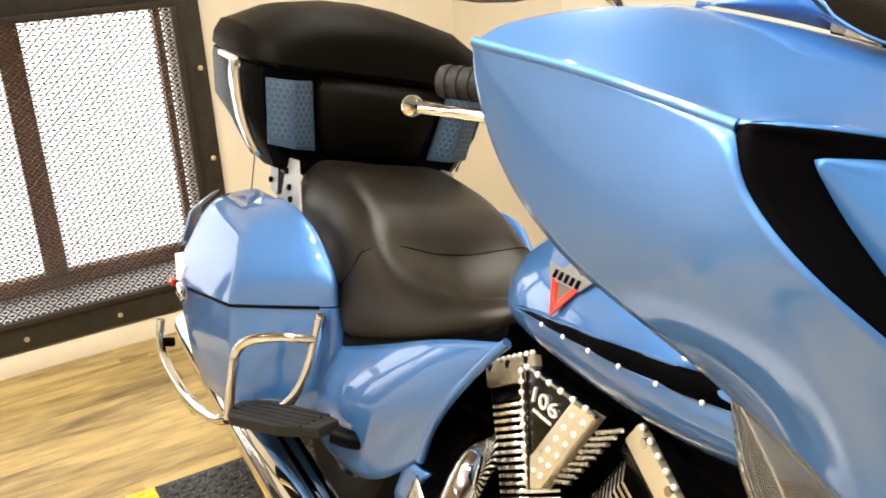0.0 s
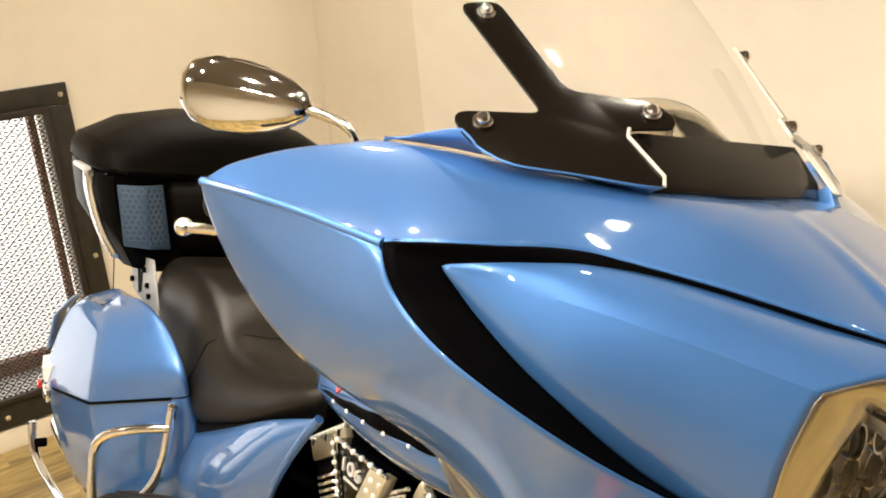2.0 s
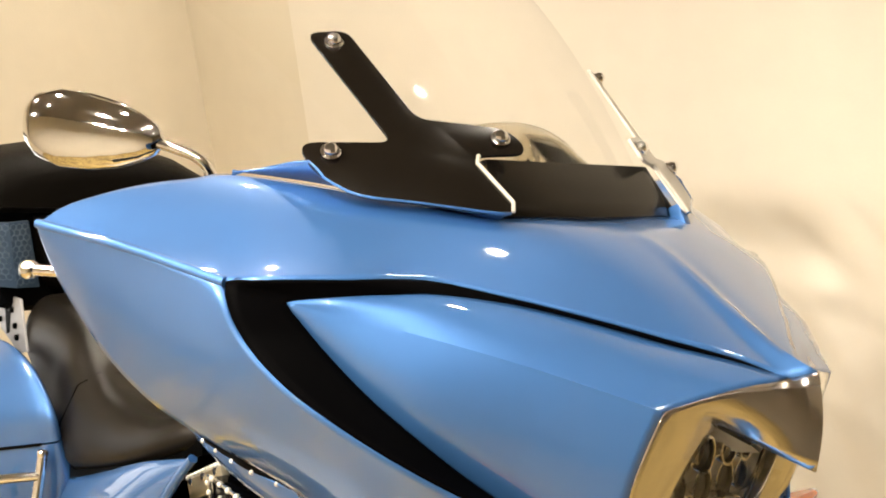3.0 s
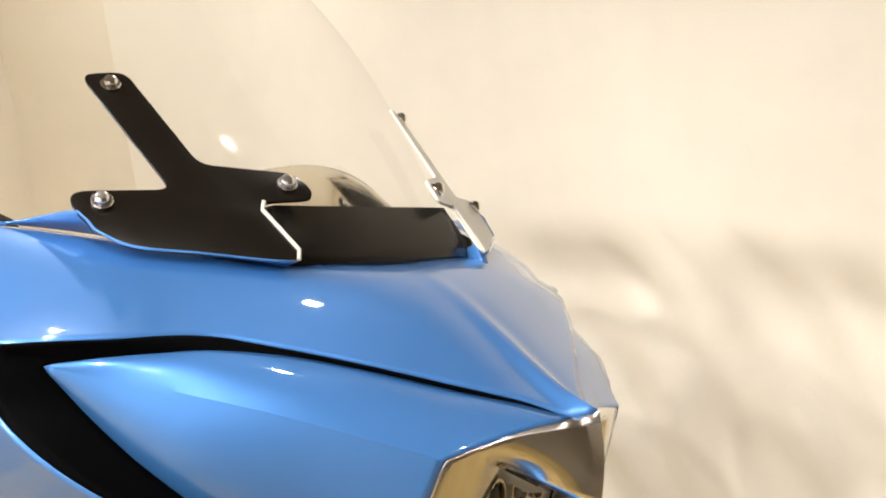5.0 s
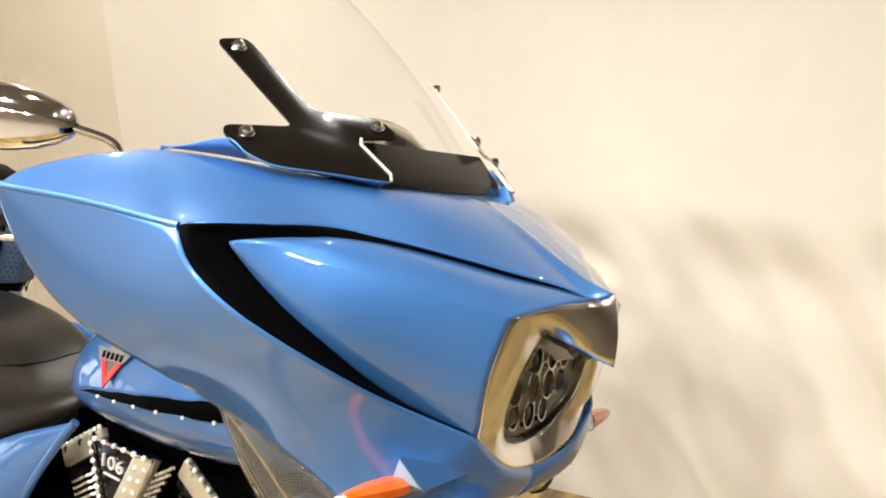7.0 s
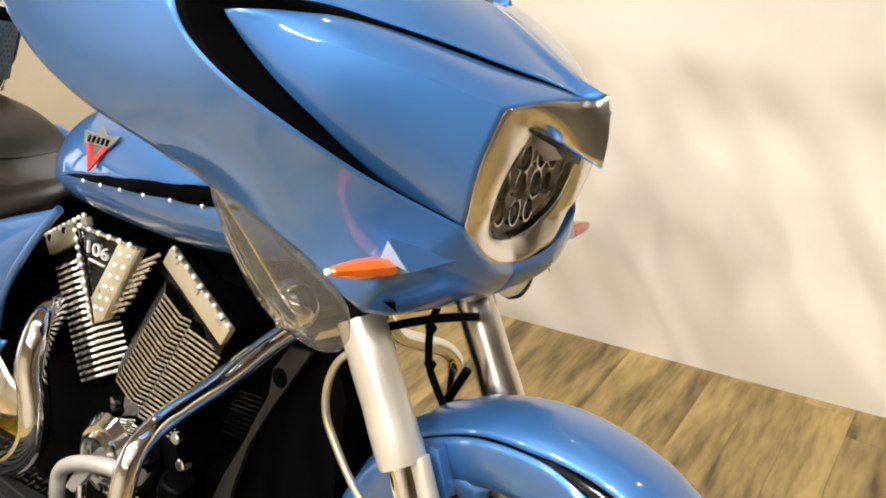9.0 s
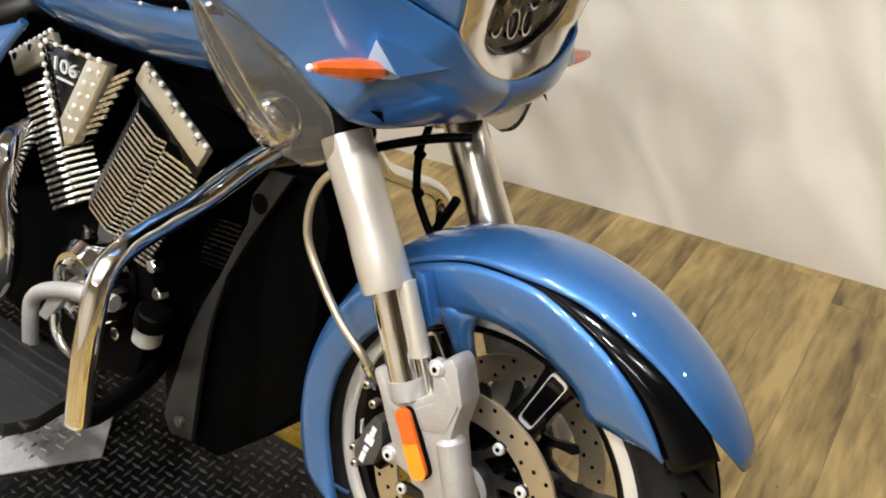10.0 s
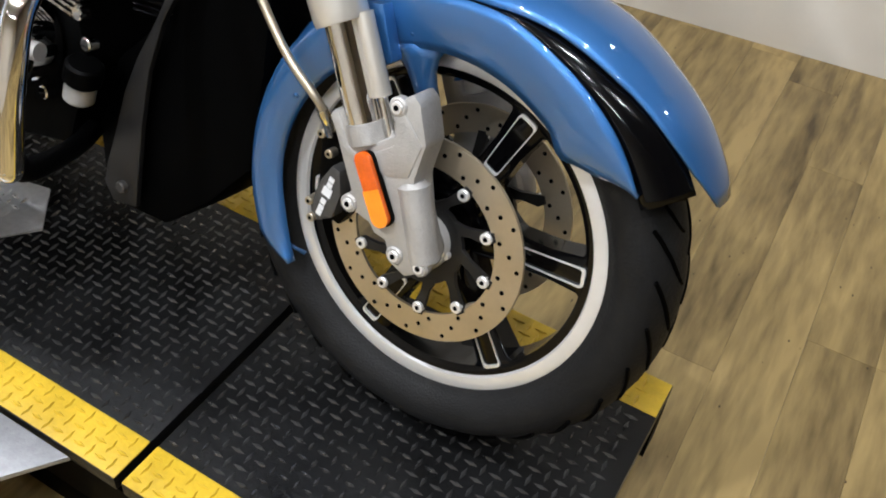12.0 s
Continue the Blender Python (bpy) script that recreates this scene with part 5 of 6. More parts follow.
def grip(s):
    a, b = Vector((-0.738, s * 0.432, 1.128)), Vector((-0.625, s * 0.365, 1.140))
    gr = part("hand_grip", tube([a, b], 0.0165, 20, 0), RUBBER, bike, "black ribbed rubber hand grip", FRONT)
    d = (b - a).normalized()
    for k in range(9):
        c = a + d * (0.004 + 0.014 * k)
        part("grip_rib", cyl(c, c + d * 0.008, 0.0182, 20, bevel=0.001), RUBBER, gr, "", FRONT)
    part("handlebar", tube([b, (-0.60, s * 0.34, 1.13), (-0.52, s * 0.22, 1.10), (-0.44, s * 0.06, 1.06)], 0.0125, 12), BLACK_MATT, bike, "", FRONT)
    lv = part("lever", tube([(-0.726, s * 0.466, 1.100), (-0.64, s * 0.405, 1.107), (-0.58, s * 0.365, 1.115)], 0.0065, 12), CHROME, bike, "polished brake lever with a ball end", FRONT)
    part("lever_ball", ball((-0.729, s * 0.468, 1.100), 0.0115, 12), CHROME, lv, "", FRONT)


for s in (-1, 1):
    mirror(s)
    grip(s)

# clear leg deflectors under the fairing
def leg_deflector(s):
    o = [(-0.370, -0.318, 0.935), (-0.378, -0.290, 0.891), (-0.374, -0.262, 0.835), (-0.319, -0.245, 0.769), (-0.252, -0.236, 0.742), (-0.222, -0.228, 0.738)]
    i = [(-0.364, -0.316, 0.934), (-0.328, -0.303, 0.917), (-0.281, -0.288, 0.894), (-0.233, -0.273, 0.865), (-0.199, -0.255, 0.836), (-0.185, -0.240, 0.810), (-0.187, -0.226, 0.769)]
    g = coons(o, i, [o[0], i[0]], [o[-1], (-0.200, -0.226, 0.748), i[-1]], 20, 8, (0, -0.012, 0))
    g = g if s < 0 else mirrored(g)
    ob = part("leg_deflector", g, DEFLECT, bike, "clear plastic leg deflector", FRONT, thick=0.003, out=0)
    ob.visible_shadow = False


for s in (-1, 1):
    leg_deflector(s)

# ---- fuel tank ----
TANK = [(-0.995, 0.085, 0.765, 0.800, 0.845), (-0.975, 0.135, 0.752, 0.800, 0.880), (-0.93, 0.182, 0.745, 0.808, 0.925), (-0.85, 0.215, 0.742, 0.824, 0.960), (-0.725, 0.240, 0.745, 0.842, 0.985), (-0.60, 0.250, 0.752, 0.852, 0.998), (-0.48, 0.242, 0.765, 0.858, 0.990), (-0.40, 0.210, 0.785, 0.858, 0.965), (-0.355, 0.14, 0.81, 0.86, 0.93)]


def tank_half(row, t):
    """Section point: t 0 at the bottom, 0.5 at the widest, 1 at the top."""
    x, w, zb, zw, zt = row
    if t < 0.5:
        a = t / 0.5 * math.pi / 2
        return Vector((x, -w * math.sin(a) ** 0.75, zw - (zw - zb) * math.cos(a) ** 1.15))
    a = (t - 0.5) / 0.5 * math.pi / 2
    return Vector((x, -w * math.cos(a) ** 0.72, zw + (zt - zw) * math.sin(a) ** 0.9))


def tank_row(x):
    for a, b in zip(TANK, TANK[1:]):
        if a[0] <= x <= b[0]:
            u = (x - a[0]) / (b[0] - a[0])
            return (x, *[p + (q - p) * u for p, q in zip(a[1:], b[1:])])
    return TANK[0] if x < TANK[0][0] else TANK[-1]


def tank_at(x, z, out=0.0):
    row = tank_row(x)
    t = min((i / 200 for i in range(201)), key=lambda s: abs(tank_half(row, s).z - z))
    p = tank_half(row, t)
    return Vector((p.x, p.y - out, z))


rings = []
lines = [smooth_line([tank_half(r, t) for r in TANK], 40) for t in [k / 20 for k in range(21)]]
for i in range(40):
    half = [lines[k][i] for k in range(21)]
    rings.append(half + [Vector((p.x, -p.y, p.z)) for p in half[-2:0:-1]])
tank = part("fuel_tank", loft(rings), BLUE, bike, "blue teardrop fuel tank", BODY, angle=60)
for s, g in ((-1, lambda q: q), (1, mirrored)):
    up, dn = [], []
    for i in range(24):
        u = i / 23
        x = -0.843 + 0.44 * u
        zl = 0.8225 + 0.052 * u ** 0.8
        h = 0.003 + 0.029 * u ** 0.8
        up.append(tank_at(x, zl + h, 0.004))
        dn.append(tank_at(x, zl, 0.004))
    part("tank_vent", g(sheet([up, [a.lerp(b, 0.5) + Vector((0, 0.002, 0)) for a, b in zip(up, dn)], dn])), BLACK_VINYL, tank, "black slot along the tank", BODY, thick=0.006, out=0)
    for l in (up, dn):
        part("vent_edge", g(tube([p + Vector((0, -0.001, 0)) for p in l[::3]], 0.0022, 6)), BLUE, tank, "", BODY)
    for i in (5, 8, 11, 14, 17, 20):
        part("stud", g(ball(dn[i] + Vector((0, -0.003, 0)), 0.0032, 6)), BEAD, tank, "", BODY)
    c = tank_at(-0.728, 0.893, 0.003)
    fx, fz = Vector((0.995, -0.05, 0.06)), Vector((0.0, 0.30, 0.95))
    def on_tank(outline, lift, deep):
        return g(prism([c + fx * a + fz * b + Vector((0, -lift, 0)) for a, b in outline], (0, -deep, 0), 0.0008))
    badge = part("badge", on_tank(((-0.026, 0.008), (0.030, 0.008), (0.002, -0.034)), 0.0, 0.003), BADGE_GREY, tank, "red and grey triangular tank badge", BODY)
    part("badge_stroke", on_tank(((-0.030, 0.008), (-0.017, 0.008), (0.006, -0.026), (0.002, -0.038)), 0.002, 0.004), BADGE_RED, badge, "red enamel stroke", BODY)
    part("badge_stroke", on_tank(((0.034, 0.008), (0.021, 0.008), (-0.002, -0.026), (0.002, -0.038)), 0.002, 0.004), BADGE_RED, badge, "red enamel stroke", BODY)
    part("badge_wing", on_tank(((-0.048, 0.024), (-0.034, 0.004), (0.036, 0.006), (0.056, 0.028), (0.020, 0.024), (-0.002, 0.036), (-0.018, 0.022)), 0.003, 0.003), GREY_STEEL, badge, "grey metal badge wing", BODY)
    for k in range(5):
        part("badge_bar", on_tank(((-0.028 + 0.013 * k, 0.019), (-0.020 + 0.013 * k, 0.019), (-0.020 + 0.013 * k, 0.008), (-0.028 + 0.013 * k, 0.008)), 0.0055, 0.0015), BLACK_VINYL, badge, "", BODY)
part("tank_console", loft([[Vector((x, w * math.cos(t), z + 0.012 * math.sin(t))) for t in (math.pi * 2 * k / 16 for k in range(16))] for x, w, z in ((-0.95, 0.03, 0.925), (-0.85, 0.055, 0.965), (-0.7, 0.06, 0.993), (-0.55, 0.055, 1.004), (-0.45, 0.03, 0.995))]), BLACK_GLOSS, tank, "", BODY)

# ---- seat ----
SEAT = [(-0.955, 0.085, 0.755, 0.790, 0.785), (-0.985, 0.145, 0.728, 0.788, 0.782), (-1.05, 0.180, 0.690, 0.758, 0.760), (-1.15, 0.200, 0.640, 0.704, 0.728), (-1.26, 0.212, 0.594, 0.676, 0.712), (-1.35, 0.222, 0.560, 0.676, 0.718), (-1.42, 0.226, 0.535, 0.706, 0.736), (-1.48, 0.222, 0.530, 0.758, 0.758), (-1.54, 0.216, 0.535, 0.788, 0.782), (-1.63, 0.206, 0.570, 0.800, 0.800), (-1.75, 0.201, 0.620, 0.806, 0.808), (-1.86, 0.194, 0.66, 0.806, 0.804), (-1.93, 0.168, 0.70, 0.790, 0.785)]


def seat_ring(row, n=9):
    x, w, zb, zc, ze = row
    half = [Vector((x, -w * 0.86, zb)), Vector((x, -w * 0.97, zb + (ze - zb) * 0.12)), Vector((x, -w * 1.0, zb + (ze - zb) * 0.35)), Vector((x, -w * 0.97, zb + (ze - zb) * 0.62)), Vector((x, -w * 0.88, zb + (ze - zb) * 0.86)), Vector((x, -w * 0.74, ze + 0.002)), Vector((x, -w * 0.5, ze * 0.6 + zc * 0.4 + 0.004)), Vector((x, -w * 0.25, ze * 0.2 + zc * 0.8 + 0.002)), Vector((x, 0, zc))]
    half = smooth_line(half, 20)
    return half + [Vector((p.x, -p.y, p.z)) for p in half[-2::-1]]


base_rings = [seat_ring(r) for r in SEAT]
cols = [smooth_line([r[k] for r in base_rings], 56) for k in range(len(base_rings[0]))]
seat_rings = [[c[i] for c in cols] for i in range(56)]
seat = part("seat", loft(seat_rings), LEATHER, bike, "black vinyl two-up touring seat", BODY, angle=60)


def seam_on_seat(i0, i1, k0, k1, n=18):
    pts = []
    for j in range(n):
        u = j / (n - 1)
        i, k = i0 + (i1 - i0) * u, k0 + (k1 - k0) * u
        pts.append(seat_rings[int(round(i))][int(round(k))])
    return tube(smooth_line(pts[::3] + [pts[-1]], 30), 0.0015, 6, 0)


part("seat_seam", seam_on_seat(27, 27, 11, 29), BLACK_MATT, seat, "", BODY)
part("seat_seam", seam_on_seat(32, 27, 2, 10), BLACK_MATT, seat, "", BODY)
part("seat_base", loft([[Vector((x, -w, z)), Vector((x, w, z)), Vector((x, w, z - 0.03)), Vector((x, -w, z - 0.03))] for x, w, z in ((-0.97, 0.14, 0.75), (-1.15, 0.195, 0.645), (-1.4, 0.215, 0.55), (-1.6, 0.2, 0.57), (-1.9, 0.17, 0.69))]), BLACK_SATIN, seat, "", BODY)

# ---- top trunk ----
def trunk_ring(x, k, z0, z1, top=None, n=14):
    """Half outline from the bottom middle to the top middle at a place along the bike."""
    out = [(0, z0), (-0.20 * k, z0), (-0.245 * k, z0 + 0.012), (-0.272 * k, z0 + 0.06)]
    out += [(-0.308 * k, z1 - 0.12), (-0.326 * k, z1 - 0.02), (-0.326 * k, z1), (-0.20 * k, z1), (0, z1)]
    half = [Vector((x, y, z)) for y, z in out]
    return half + [Vector((p.x, -p.y, p.z)) for p in half[-2:0:-1]]


body_rings = [trunk_ring(x, k, z0, 0.998) for x, k, z0 in ((-1.925, 0.90, 0.770), (-1.945, 0.95, 0.752), (-2.0, 0.985, 0.748), (-2.15, 1.0, 0.755), (-2.33, 0.97, 0.785), (-2.42, 0.86, 0.80))]
trunk = part("trunk", loft(body_rings), BLACK_SATIN, bike, "black top trunk with padded backrest", BODY, angle=30)
lid_rows = []
for x, k, zt, ze in ((-1.905, 0.80, 1.085, 1.02), (-1.92, 0.90, 1.115, 1.035), (-1.96, 0.97, 1.142, 1.055), (-2.02, 1.0, 1.158, 1.068), (-2.15, 1.01, 1.165, 1.07), (-2.3, 0.98, 1.148, 1.06), (-2.40, 0.88, 1.11, 1.04), (-2.43, 0.8, 1.06, 1.02)):
    half = [(0, 1.003), (-0.2 * k, 1.003), (-0.322 * k, 1.003), (-0.334 * k, 1.012), (-0.333 * k, ze - 0.02), (-0.318 * k, ze + 0.012), (-0.285 * k, ze * 0.70 + zt * 0.30), (-0.215 * k, ze * 0.30 + zt * 0.70), (-0.10 * k, zt - 0.006), (0, zt)]
    half = [Vector((x, y, z)) for y, z in half]
    lid_rows.append(half + [Vector((p.x, -p.y, p.z)) for p in half[-2:0:-1]])
part("trunk_lid", loft(lid_rows), LID_VINYL, trunk, "black textured trunk lid", BODY, angle=32)
part("lid_seam", tube([(-1.935, y, 0.9995) for y in (-0.31, -0.15, 0, 0.15, 0.31)], 0.005, 8), BLACK_GLOSS, trunk, "", BODY)
pad = []
for z, w, d in ((0.80, 0.115, 0.008), (0.83, 0.135, 0.035), (0.90, 0.158, 0.050), (0.96, 0.166, 0.044), (0.992, 0.165, 0.016)):
    pad.append([Vector((-1.925 + d * (1 - abs(u) ** 4), w * u, z)) for u in [-1 + 2 * i / 16 for i in range(17)]])
part("backrest", sheet(pad), LID_VINYL, trunk, "black vinyl backrest pad", BODY, thick=0.01, out=0)
for s in (-1, 1):
    c4 = [Vector((-1.932, s * 0.286, 0.975)), Vector((-1.922, s * 0.178, 0.980)), Vector((-1.920, s * 0.150, 0.818)), Vector((-1.928, s * 0.262, 0.824))]
    mid_t, mid_b = c4[0].lerp(c4[1], 0.55) + Vector((0.022, 0, 0)), c4[3].lerp(c4[2], 0.50) + Vector((0.022, 0, 0))
    sp = part("speaker", prism([c4[0], mid_t, mid_b, c4[3]], (0.012, 0, 0), 0.002), SPEAKER_RIM, trunk, "blue-grey honeycomb speaker panel", BODY)
    part("speaker_side", prism([mid_t, c4[1], c4[2], mid_b], (0.012, 0, 0), 0.002), SPEAKER_RIM, sp, "inner facet of the speaker panel", BODY)
    cells = []
    size = 0.0088
    for p0, p1, q0, q1 in ((c4[0], mid_t, c4[3], mid_b), (mid_t, c4[1], mid_b, c4[2])):
        e1, e2 = (p1 - p0).normalized(), (q0 - p0).normalized()
        for j in range(11):
            for i in range(6):
                at, down = size * 1.732 * (i + 0.66 + (0.5 if j % 2 else 0)), 0.012 + 1.5 * size * j
                v = down / (q0 - p0).length
                if v > 0.94 or at > (p0.lerp(q0, v) - p1.lerp(q1, v)).length - 0.009:
                    continue
                c = p0.lerp(q0, v) + e1 * at + Vector((0.0128, 0, 0))
                hexa = [c + (e1 * math.cos(t) + e2 * math.sin(t)) * size for t in (math.pi / 6 + math.pi / 3 * k for k in range(6))]
                inn = [c + (p - c) * 0.86 for p in hexa]
                cells.append(([*hexa, *inn], [(k, (k + 1) % 6, 6 + (k + 1) % 6, 6 + k) for k in range(6)]))
    tagged(part("grille", joined(*cells), GRILLE_LINE, sp, "", BODY, thick=0.0015, out=0), kind="stuff")
    edge = smooth_line([(-1.995, 0.325, 0.998), (-1.992, 0.325, 0.96), (-1.985, 0.312, 0.90), (-1.972, 0.292, 0.84), (-1.958, 0.262, 0.785)], 14)
    strip = [[Vector((p.x + dx, s * (p.y + dy), p.z)) for dx, dy in ((0.0, 0.0), (-0.012, 0.010), (-0.035, 0.014), (-0.06, 0.012))] for p in edge]
    part("trunk_trim", sheet(strip), CHROME, trunk, "bright side trim", BODY, thick=0.005, out=0)
    part("marker_lamp", box((-2.08, s * 0.338, 1.0), (0.13, 0.02, 0.012), 0.004), WHITE_PLASTIC, trunk, "", BODY)
    pl = part("trunk_bracket", prism([(x, s * 0.20, z) for x, z in ((-2.075, 0.775), (-1.865, 0.80), (-1.795, 0.69), (-1.86, 0.67), (-2.041, 0.69))], (0, s * 0.006, 0), 0.001), TRAY_PLATE, bike, "grey steel trunk bracket", BODY)
    part("bracket_slot", prism([(x, s * 0.2045, z) for x, z in ((-1.995, 0.752), (-1.945, 0.750), (-1.95, 0.70), (-1.975, 0.69))], (0, s * 0.003, 0)), BLACK_MATT, pl, "", BODY)
    for x, z in ((-1.923, 0.762), (-1.889, 0.730), (-2.034, 0.714), (-1.870, 0.706)):
        part("bracket_bolt", cyl((x, s * 0.204, z), (x, s * 0.214, z), 0.0075, 10, bevel=0.001), BLACK_MATT, pl, "", BODY)
part("trunk_rack", box((-2.1, 0, 0.755), (0.5, 0.30, 0.03), 0.006), BLACK_MATT, bike, "", BODY)
part("antenna", tube([(-2.02, -0.262, 0.79), (-2.01, -0.262, 0.66)], 0.0016, 6, 0), BLACK_MATT, bike, "thin black antenna wire", BODY)

# ---- saddlebags ----
def saddlebag(s):
    g = (lambda q: q) if s < 0 else mirrored
    lid0 = [(-1.43, -0.235, 0.603), (-1.457, -0.262, 0.593), (-1.655, -0.383, 0.523), (-2.03, -0.415, 0.440), (-2.17, -0.36, 0.43), (-2.20, -0.20, 0.47), (-1.45, -0.222, 0.605)]
    lid1 = [(-1.44, -0.245, 0.662), (-1.462, -0.268, 0.652), (-1.665, -0.378, 0.590), (-2.04, -0.405, 0.520), (-2.15, -0.35, 0.52), (-2.18, -0.22, 0.55), (-1.47, -0.232, 0.656)]
    lid2 = [(-1.53, -0.252, 0.712), (-1.55, -0.272, 0.704), (-1.715, -0.355, 0.668), (-2.00, -0.375, 0.640), (-2.09, -0.33, 0.635), (-2.11, -0.228, 0.655), (-1.56, -0.242, 0.708)]
    lid3 = [(-1.60, -0.268, 0.738), (-1.62, -0.282, 0.732), (-1.76, -0.325, 0.706), (-1.96, -0.338, 0.680), (-2.03, -0.305, 0.675), (-2.04, -0.245, 0.690), (-1.63, -0.258, 0.736)]
    bag = part("saddlebag", g(smooth_loft([rounded(l, r) for l, r in (
        ([(-1.47, -0.215, 0.34), (-1.49, -0.245, 0.33), (-1.61, -0.345, 0.285), (-1.90, -0.365, 0.235), (-2.02, -0.32, 0.245), (-2.05, -0.19, 0.28), (-1.49, -0.18, 0.35)], 0.04),
        ([(-1.44, -0.215, 0.40), (-1.465, -0.247, 0.39), (-1.61, -0.362, 0.345), (-1.95, -0.385, 0.28), (-2.07, -0.33, 0.285), (-2.1, -0.19, 0.32), (-1.46, -0.18, 0.41)], 0.05),
        ([(-1.425, -0.215, 0.50), (-1.452, -0.248, 0.49), (-1.63, -0.374, 0.435), (-2.0, -0.402, 0.36), (-2.13, -0.345, 0.36), (-2.16, -0.19, 0.40), (-1.445, -0.18, 0.51)], 0.04),
        ([(a, b, c - 0.004) for a, b, c in lid0], 0.03))], 16)), BLUE, bike, "blue hard saddlebag with a chrome guard rail", BODY, angle=40)
    lid4 = [(a + (-1.80 - a) * 0.5, b + (-0.285 - b) * 0.5, c + 0.006) for a, b, c in lid3]
    lid5 = [(a + (-1.80 - a) * 0.92, b + (-0.285 - b) * 0.92, 0.728) for a, b, c in lid3]
    part("bag_lid", g(smooth_loft([rounded(l, r) for l, r in ((lid0, 0.022), (lid1, 0.022), (lid2, 0.026), (lid3, 0.03), (lid4, 0.02), (lid5, 0.003))], 22)), BLUE, bag, "", BODY, angle=50)
    part("lid_gap", g(tube([Vector(p) + Vector((0.001, -0.001, -0.002)) for p in lid0[1:5]], 0.0035, 6, 0)), BLACK_MATT, bag, "", BODY)
    part("bag_lamp", g(loft([rounded(q, 0.008) for q in ([(-1.98, -0.40, 0.505), (-2.02, -0.425, 0.49), (-2.16, -0.40, 0.475), (-2.16, -0.37, 0.48)], [(-1.99, -0.40, 0.460), (-2.02, -0.42, 0.45), (-2.15, -0.395, 0.44), (-2.15, -0.37, 0.44)])])), WHITE_PLASTIC, bag, "clear rear marker lamp", BODY)
    part("bag_latch", g(box((-1.93, -0.424, 0.452), (0.055, 0.018, 0.030), 0.004)), CHROME, bag, "chrome latch", BODY)
    part("latch_lamp", g(box((-2.02, -0.43, 0.447), (0.03, 0.010, 0.016), 0.003)), RED, bag, "", BODY)
    part("tail_stripe", g(sheet([[Vector((x, y, z)), Vector((x + 0.006, y + 0.012, z + 0.09)), Vector((x + 0.035, y + 0.045, z + 0.14))] for x, y, z in ((-2.06, -0.408, 0.525), (-2.10, -0.388, 0.523), (-2.14, -0.362, 0.522))])), PALE_BLUE, bag, "pale ribbed tail panel", BODY, thick=0.004, out=0)
    bars = ([(-1.435, -0.264, 0.578), (-1.432, -0.270, 0.53), (-1.432, -0.278, 0.47), (-1.445, -0.292, 0.41), (-1.478, -0.322, 0.355), (-1.525, -0.385, 0.318)],
            [(-1.43, -0.270, 0.536), (-1.47, -0.33, 0.525), (-1.505, -0.375, 0.505), (-1.535, -0.392, 0.470), (-1.53, -0.398, 0.42), (-1.525, -0.398, 0.325)],
            [(-1.525, -0.398, 0.322), (-1.60, -0.402, 0.285), (-1.75, -0.412, 0.245), (-1.90, -0.420, 0.232), (-2.03, -0.428, 0.242), (-2.09, -0.430, 0.275), (-2.10, -0.430, 0.315)])
    rail = None
    for pts in bars:
        rail = part("guard_rail", g(tube(pts, 0.0105, 14)), CHROME, bike, "chrome saddlebag guard rail", BODY)
    part("rail_cap", g(ball((-1.435, -0.264, 0.580), 0.0115, 10)), CHROME, rail, "", BODY)
    part("rail_stop", g(cyl((-2.06, -0.40, 0.27), (-2.06, -0.43, 0.27), 0.012, 12, bevel=0.002)), BLACK_MATT, rail, "", BODY)
    # passenger footboard
    a, b = Vector((-1.27, -0.285, 0.424)), Vector((-1.565, -0.372, 0.326))
    d = (b - a).normalized()
    w = Vector((d.y, -d.x, 0)).normalized() * 0.052 * (1 if d.y < 0 else -1)
    w = Vector((0.010, -0.048, -0.012))
    n = d.cross(w).normalized() * 0.011
    outline = [a - w * 0.5, a + w * 0.4, a.lerp(b, 0.3) + w * 0.9, a.lerp(b, 0.8) + w, b + w * 0.5, b - w * 0.4, a.lerp(b, 0.8) - w * 0.9, a.lerp(b, 0.25) - w * 0.8]
    fb = part("passenger_footboard", g(prism([p - n for p in outline], n * 2, 0.004)), RUBBER, bike, "black ribbed rubber footboard", BODY)
    up = n if n.z > 0 else -n
    for k in range(5):
        q = w * (-0.6 + 0.3 * k)
        part("rib", g(tube([a.lerp(b, 0.12) + q + up, a.lerp(b, 0.92) + q + up], 0.0035, 6, 0)), RUBBER, fb, "", BODY)
    part("board_mount", g(tube([a + Vector((0.0, 0.01, -0.01)), a + Vector((0.03, 0.05, -0.01)), a + Vector((0.04, 0.12, 0.0))], 0.018, 10)), BLACK_SATIN, fb, "", BODY)


for s in (-1, 1):
    saddlebag(s)

